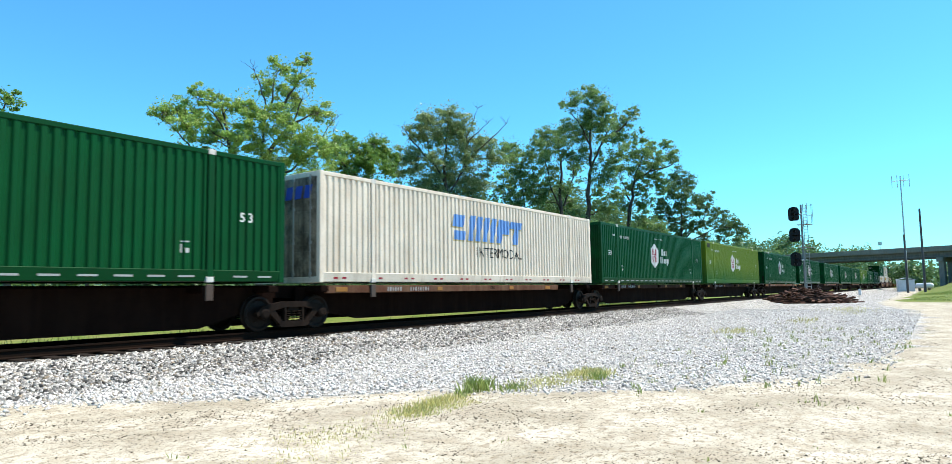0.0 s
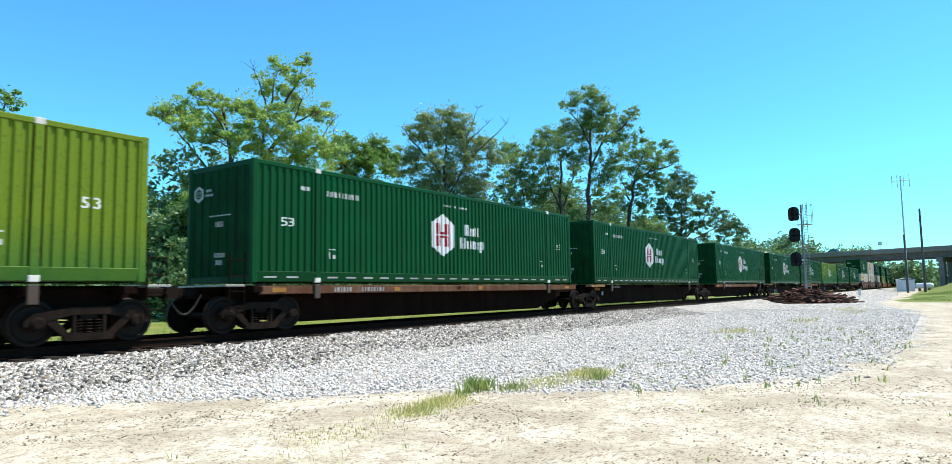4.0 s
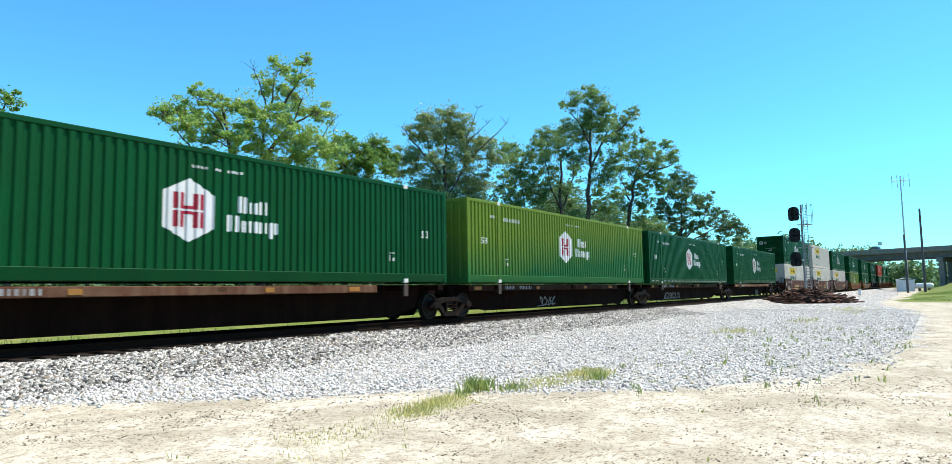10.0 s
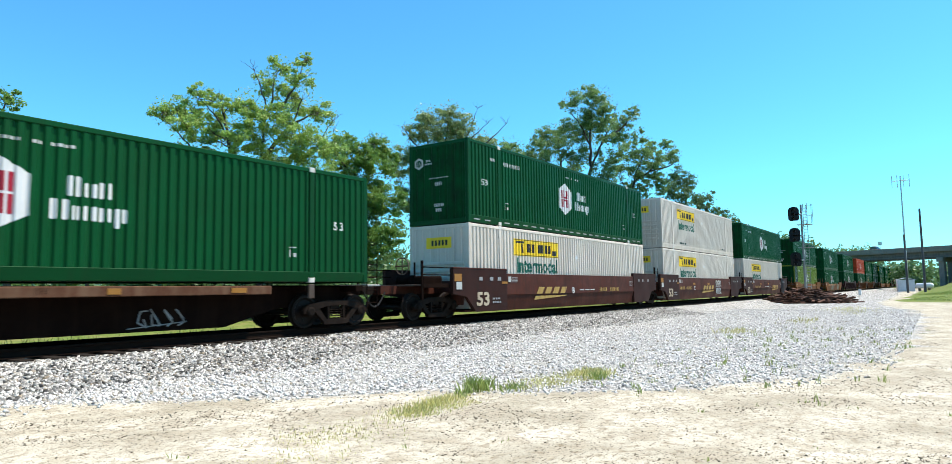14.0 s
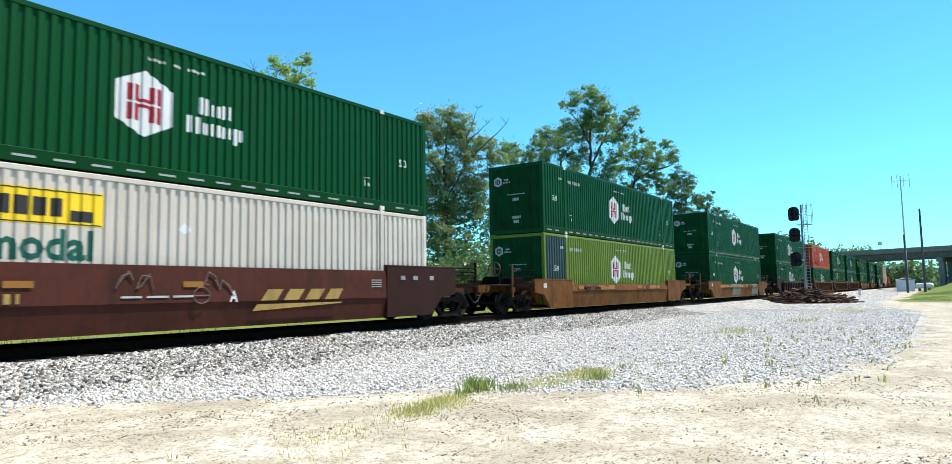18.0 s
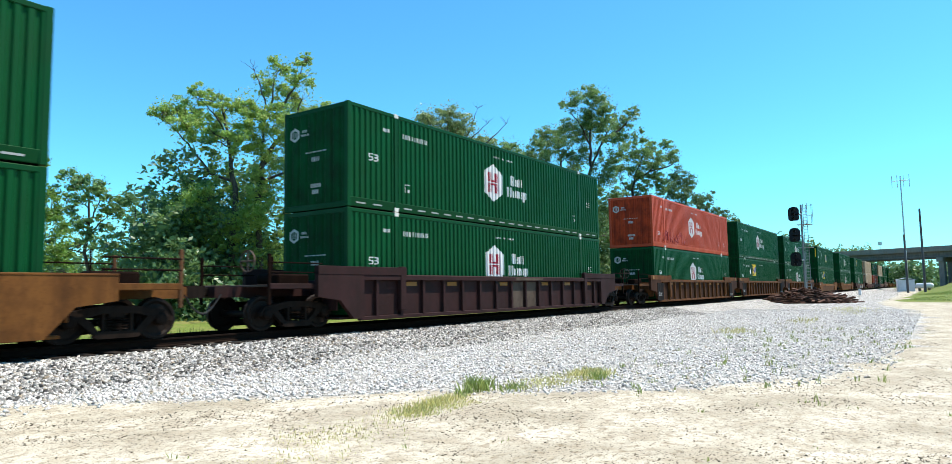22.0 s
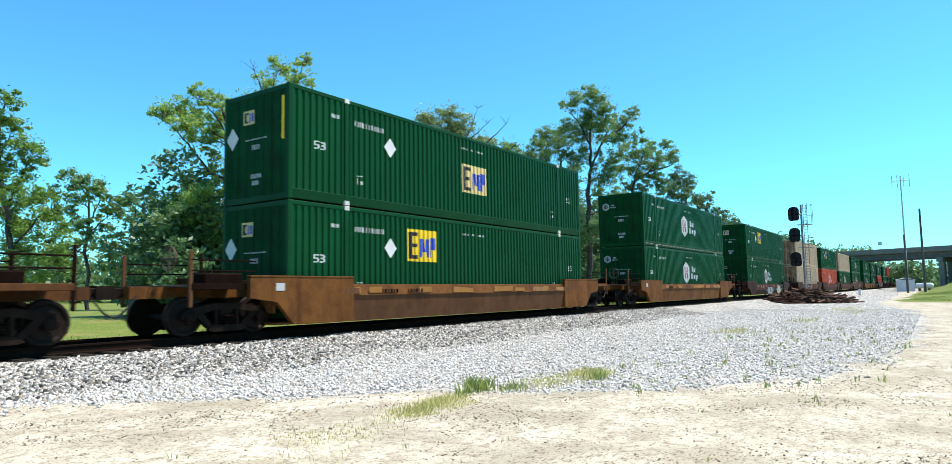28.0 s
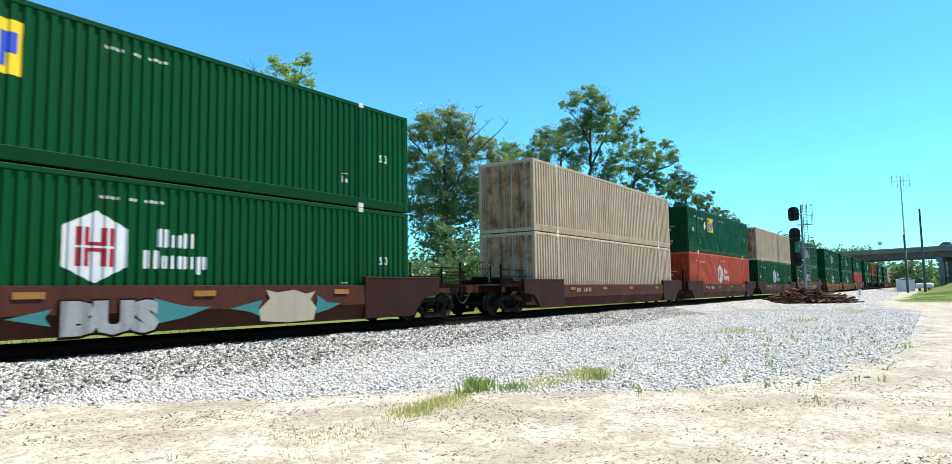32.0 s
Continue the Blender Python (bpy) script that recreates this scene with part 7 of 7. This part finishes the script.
mast = thing("antenna_mast", pose(137.9, 4.2, float(height(137.9, 4.2))), "slender steel radio mast with a dipole antenna on top", "antenna")
part("mast_tube", Build().tube((0, 0, 0), (0, -0.0, 20.4), 0.16, 0.09, 8), ALU, mast)
ant = Build().tube((0, -1.3, 19.6), (0, 1.3, 19.6), 0.06, n=6)
for y in (-1.3, -0.45, 0.5, 1.3):
    ant.tube((0, y, 18.4), (0, y, 20.6), 0.05, n=6)
part("dipoles", ant, ALU, mast)
for px, py, h, lab in ((134, 4.15, 9.9, "short dark wooden pole beside the hut"), (130, 1.65, 13.6, "tall dark wooden utility pole near the tank"), (28.5, 52, 8.5, "thin wooden pole in the field")):
    p_ = thing("utility_pole", pose(px, py, float(height(px, py)) - 0.05), lab, "pole")
    part("pole", Build().tube((0, 0, 0), (0, 0, h), 0.2, 0.14, 10), WOOD_POLE, p_)
bol = thing("marker_post", pose(110, 9.2, float(height(110, 9.2))), "short pale marker post beside the track", "post")
part("post", Build().box(-0.18, 0.18, -0.18, 0.18, -0.1, 0.85, 0.03), HUTM, bol)

# ---- grass and weeds ----
GRASS_DRY = foliage("dry grass", (0.52, 0.47, 0.17), (0.78, 0.68, 0.33), (0.40, 0.42, 0.12))
GRASS_GREEN = foliage("green weeds", (0.16, 0.22, 0.05), (0.38, 0.44, 0.12), (0.24, 0.29, 0.08))


def blades(name, spots, seed, material, label):
    """Grass blades round (x, y, spread along x, spread along y, height, count)."""
    rs = np.random.default_rng(seed)
    V = []
    for x, y, sx, sy, h, n in spots:
        bx, by = x + rs.normal(size=n) * sx, y + rs.normal(size=n) * sy
        bz = height(bx, by) - 0.01
        a = rs.uniform(0, 6.283, n)
        hh = h * rs.uniform(0.4, 1.2, n)
        lean = rs.uniform(0.1, 0.6, n) * hh
        w = 0.0025 + 0.0035 * rs.random(n) + 0.00016 * math.hypot(x, y)
        dx, dy = np.cos(a), np.sin(a)
        p0 = np.stack([bx - dy * w, by + dx * w, bz], -1)
        p1 = np.stack([bx + dy * w, by - dx * w, bz], -1)
        p2 = np.stack([bx + dx * lean * 0.35 + dy * w * 0.8, by + dy * lean * 0.35 - dx * w * 0.8, bz + hh * 0.6], -1)
        p3 = np.stack([bx + dx * lean - dy * w * 0.1, by + dy * lean + dx * w * 0.1, bz + hh], -1)
        V.append(np.stack([p0, p1, p2, p3], 1))
    return tagged(new(name, quads_mesh(name, np.concatenate(V), material)), label, "grass", kind="stuff")


blades("dry_grass", [(6.3, 5.35, 0.22, 0.15, 0.05, 800), (6.75, 5.45, 0.25, 0.14, 0.06, 800), (7.2, 5.5, 0.2, 0.12, 0.08, 450), (7.0, 5.15, 0.2, 0.1, 0.035, 400), (10.5, 4.9, 0.2, 0.14, 0.12, 900), (9.4, 5.1, 0.5, 0.2, 0.08, 700), (22.2, 5.4, 0.4, 0.3, 0.2, 110), (29.8, 4.5, 0.9, 0.3, 0.18, 90), (45, 4.4, 2.2, 0.6, 0.16, 160), (40, 3.8, 1.5, 0.5, 0.14, 90), (4.9, 5.2, 0.4, 0.3, 0.04, 500), (3.9, 4.6, 0.5, 0.3, 0.03, 400)], 31, GRASS_DRY,
       "dry yellowish grass tufts between dirt and gravel")
weeds = [(8.45, 5.2, 0.16, 0.1, 0.13, 90), (8.2, 5.55, 0.12, 0.08, 0.2, 110), (7.9, 5.6, 0.07, 0.06, 0.24, 70), (7.5, 5.45, 0.05, 0.05, 0.18, 40), (10.1, 4.6, 0.12, 0.1, 0.14, 90), (3.45, 5.7, 0.04, 0.04, 0.06, 5), (3.55, 5.55, 0.04, 0.04, 0.06, 4), (11.7, 0.75, 0.04, 0.05, 0.12, 12)]
rw = random.Random(12)
for i in range(150):
    x = rw.uniform(9, 26)
    weeds.append((x, rw.uniform(0.8, 5.4) - 0.02 * x, 0.035, 0.035, rw.uniform(0.05, 0.15), rw.randint(4, 9)))
for i in range(26):
    weeds.append((rw.uniform(3, 14), rw.uniform(-0.5, 5.0), 0.03, 0.03, rw.uniform(0.03, 0.07), rw.randint(3, 7)))
blades("weeds", weeds, 32, GRASS_GREEN, "scattered thin green weeds in gravel and dirt")
lawn = []
for i in range(220):
    lawn.append((rw.uniform(2, 60), rw.uniform(18.2, 24), 0.8, 0.5, rw.uniform(0.1, 0.25), 90))
bank = [(rw.uniform(66, 110), rw.uniform(-6, 1.5), 1.2, 0.8, 0.16, 90) for i in range(60)]
blades("bank_grass", bank, 34, GRASS_GREEN, "bright green grass on the bank")
GRASS_LAWN = foliage("rough lawn", (0.09, 0.135, 0.025), (0.21, 0.235, 0.055), (0.20, 0.18, 0.06))
blades("rough_grass", lawn, 33, GRASS_LAWN, "rough olive-green grass behind the track")


# ---- movement ----
def motions():
    for th, x0, z in MOVERS:
        walk(th, [(t, pose(x0 - d, TRACK_Y, z)) for t, d in RUN])
    for th, t_mid in DRIVES:
        keep = [t for t in range(0, 33) if abs(t - t_mid) < 9.2]
        ends = [0] * (keep[0] > 0) + keep + [32] * (keep[-1] < 32)
        hold = lambda t: min(max(t, keep[0]), keep[-1])
        walk(th, [(t, bridge.matrix_basis @ pose(-2.6, -16.4 - 15.2 * (hold(t) - t_mid), 9.452)) for t in ends])
    span = {th: x0 for th, x0, z in MOVERS}
    for wheel, th, dx in WHEELS:
        here = span[th] + wheel.parent.location.x
        rows, hold = [], None
        for k in range(0, 961):
            t = k / 30.0
            gone = run(t)
            if -18 < here - gone < 75:
                rows.append((t, pose(dx, 0, WHEEL_R, 0, -math.degrees(gone / WHEEL_R) % 360.0, 0)))
        if not rows:
            rows = [(0, pose(dx, 0, WHEEL_R)), (32.0, pose(dx, 0, WHEEL_R))]
        if rows[0][0] > 0:
            rows.insert(0, (0, rows[0][1]))
        if rows[-1][0] < 32.0:
            rows.append((32.0, rows[-1][1]))
        walk(wheel, rows)


motions()
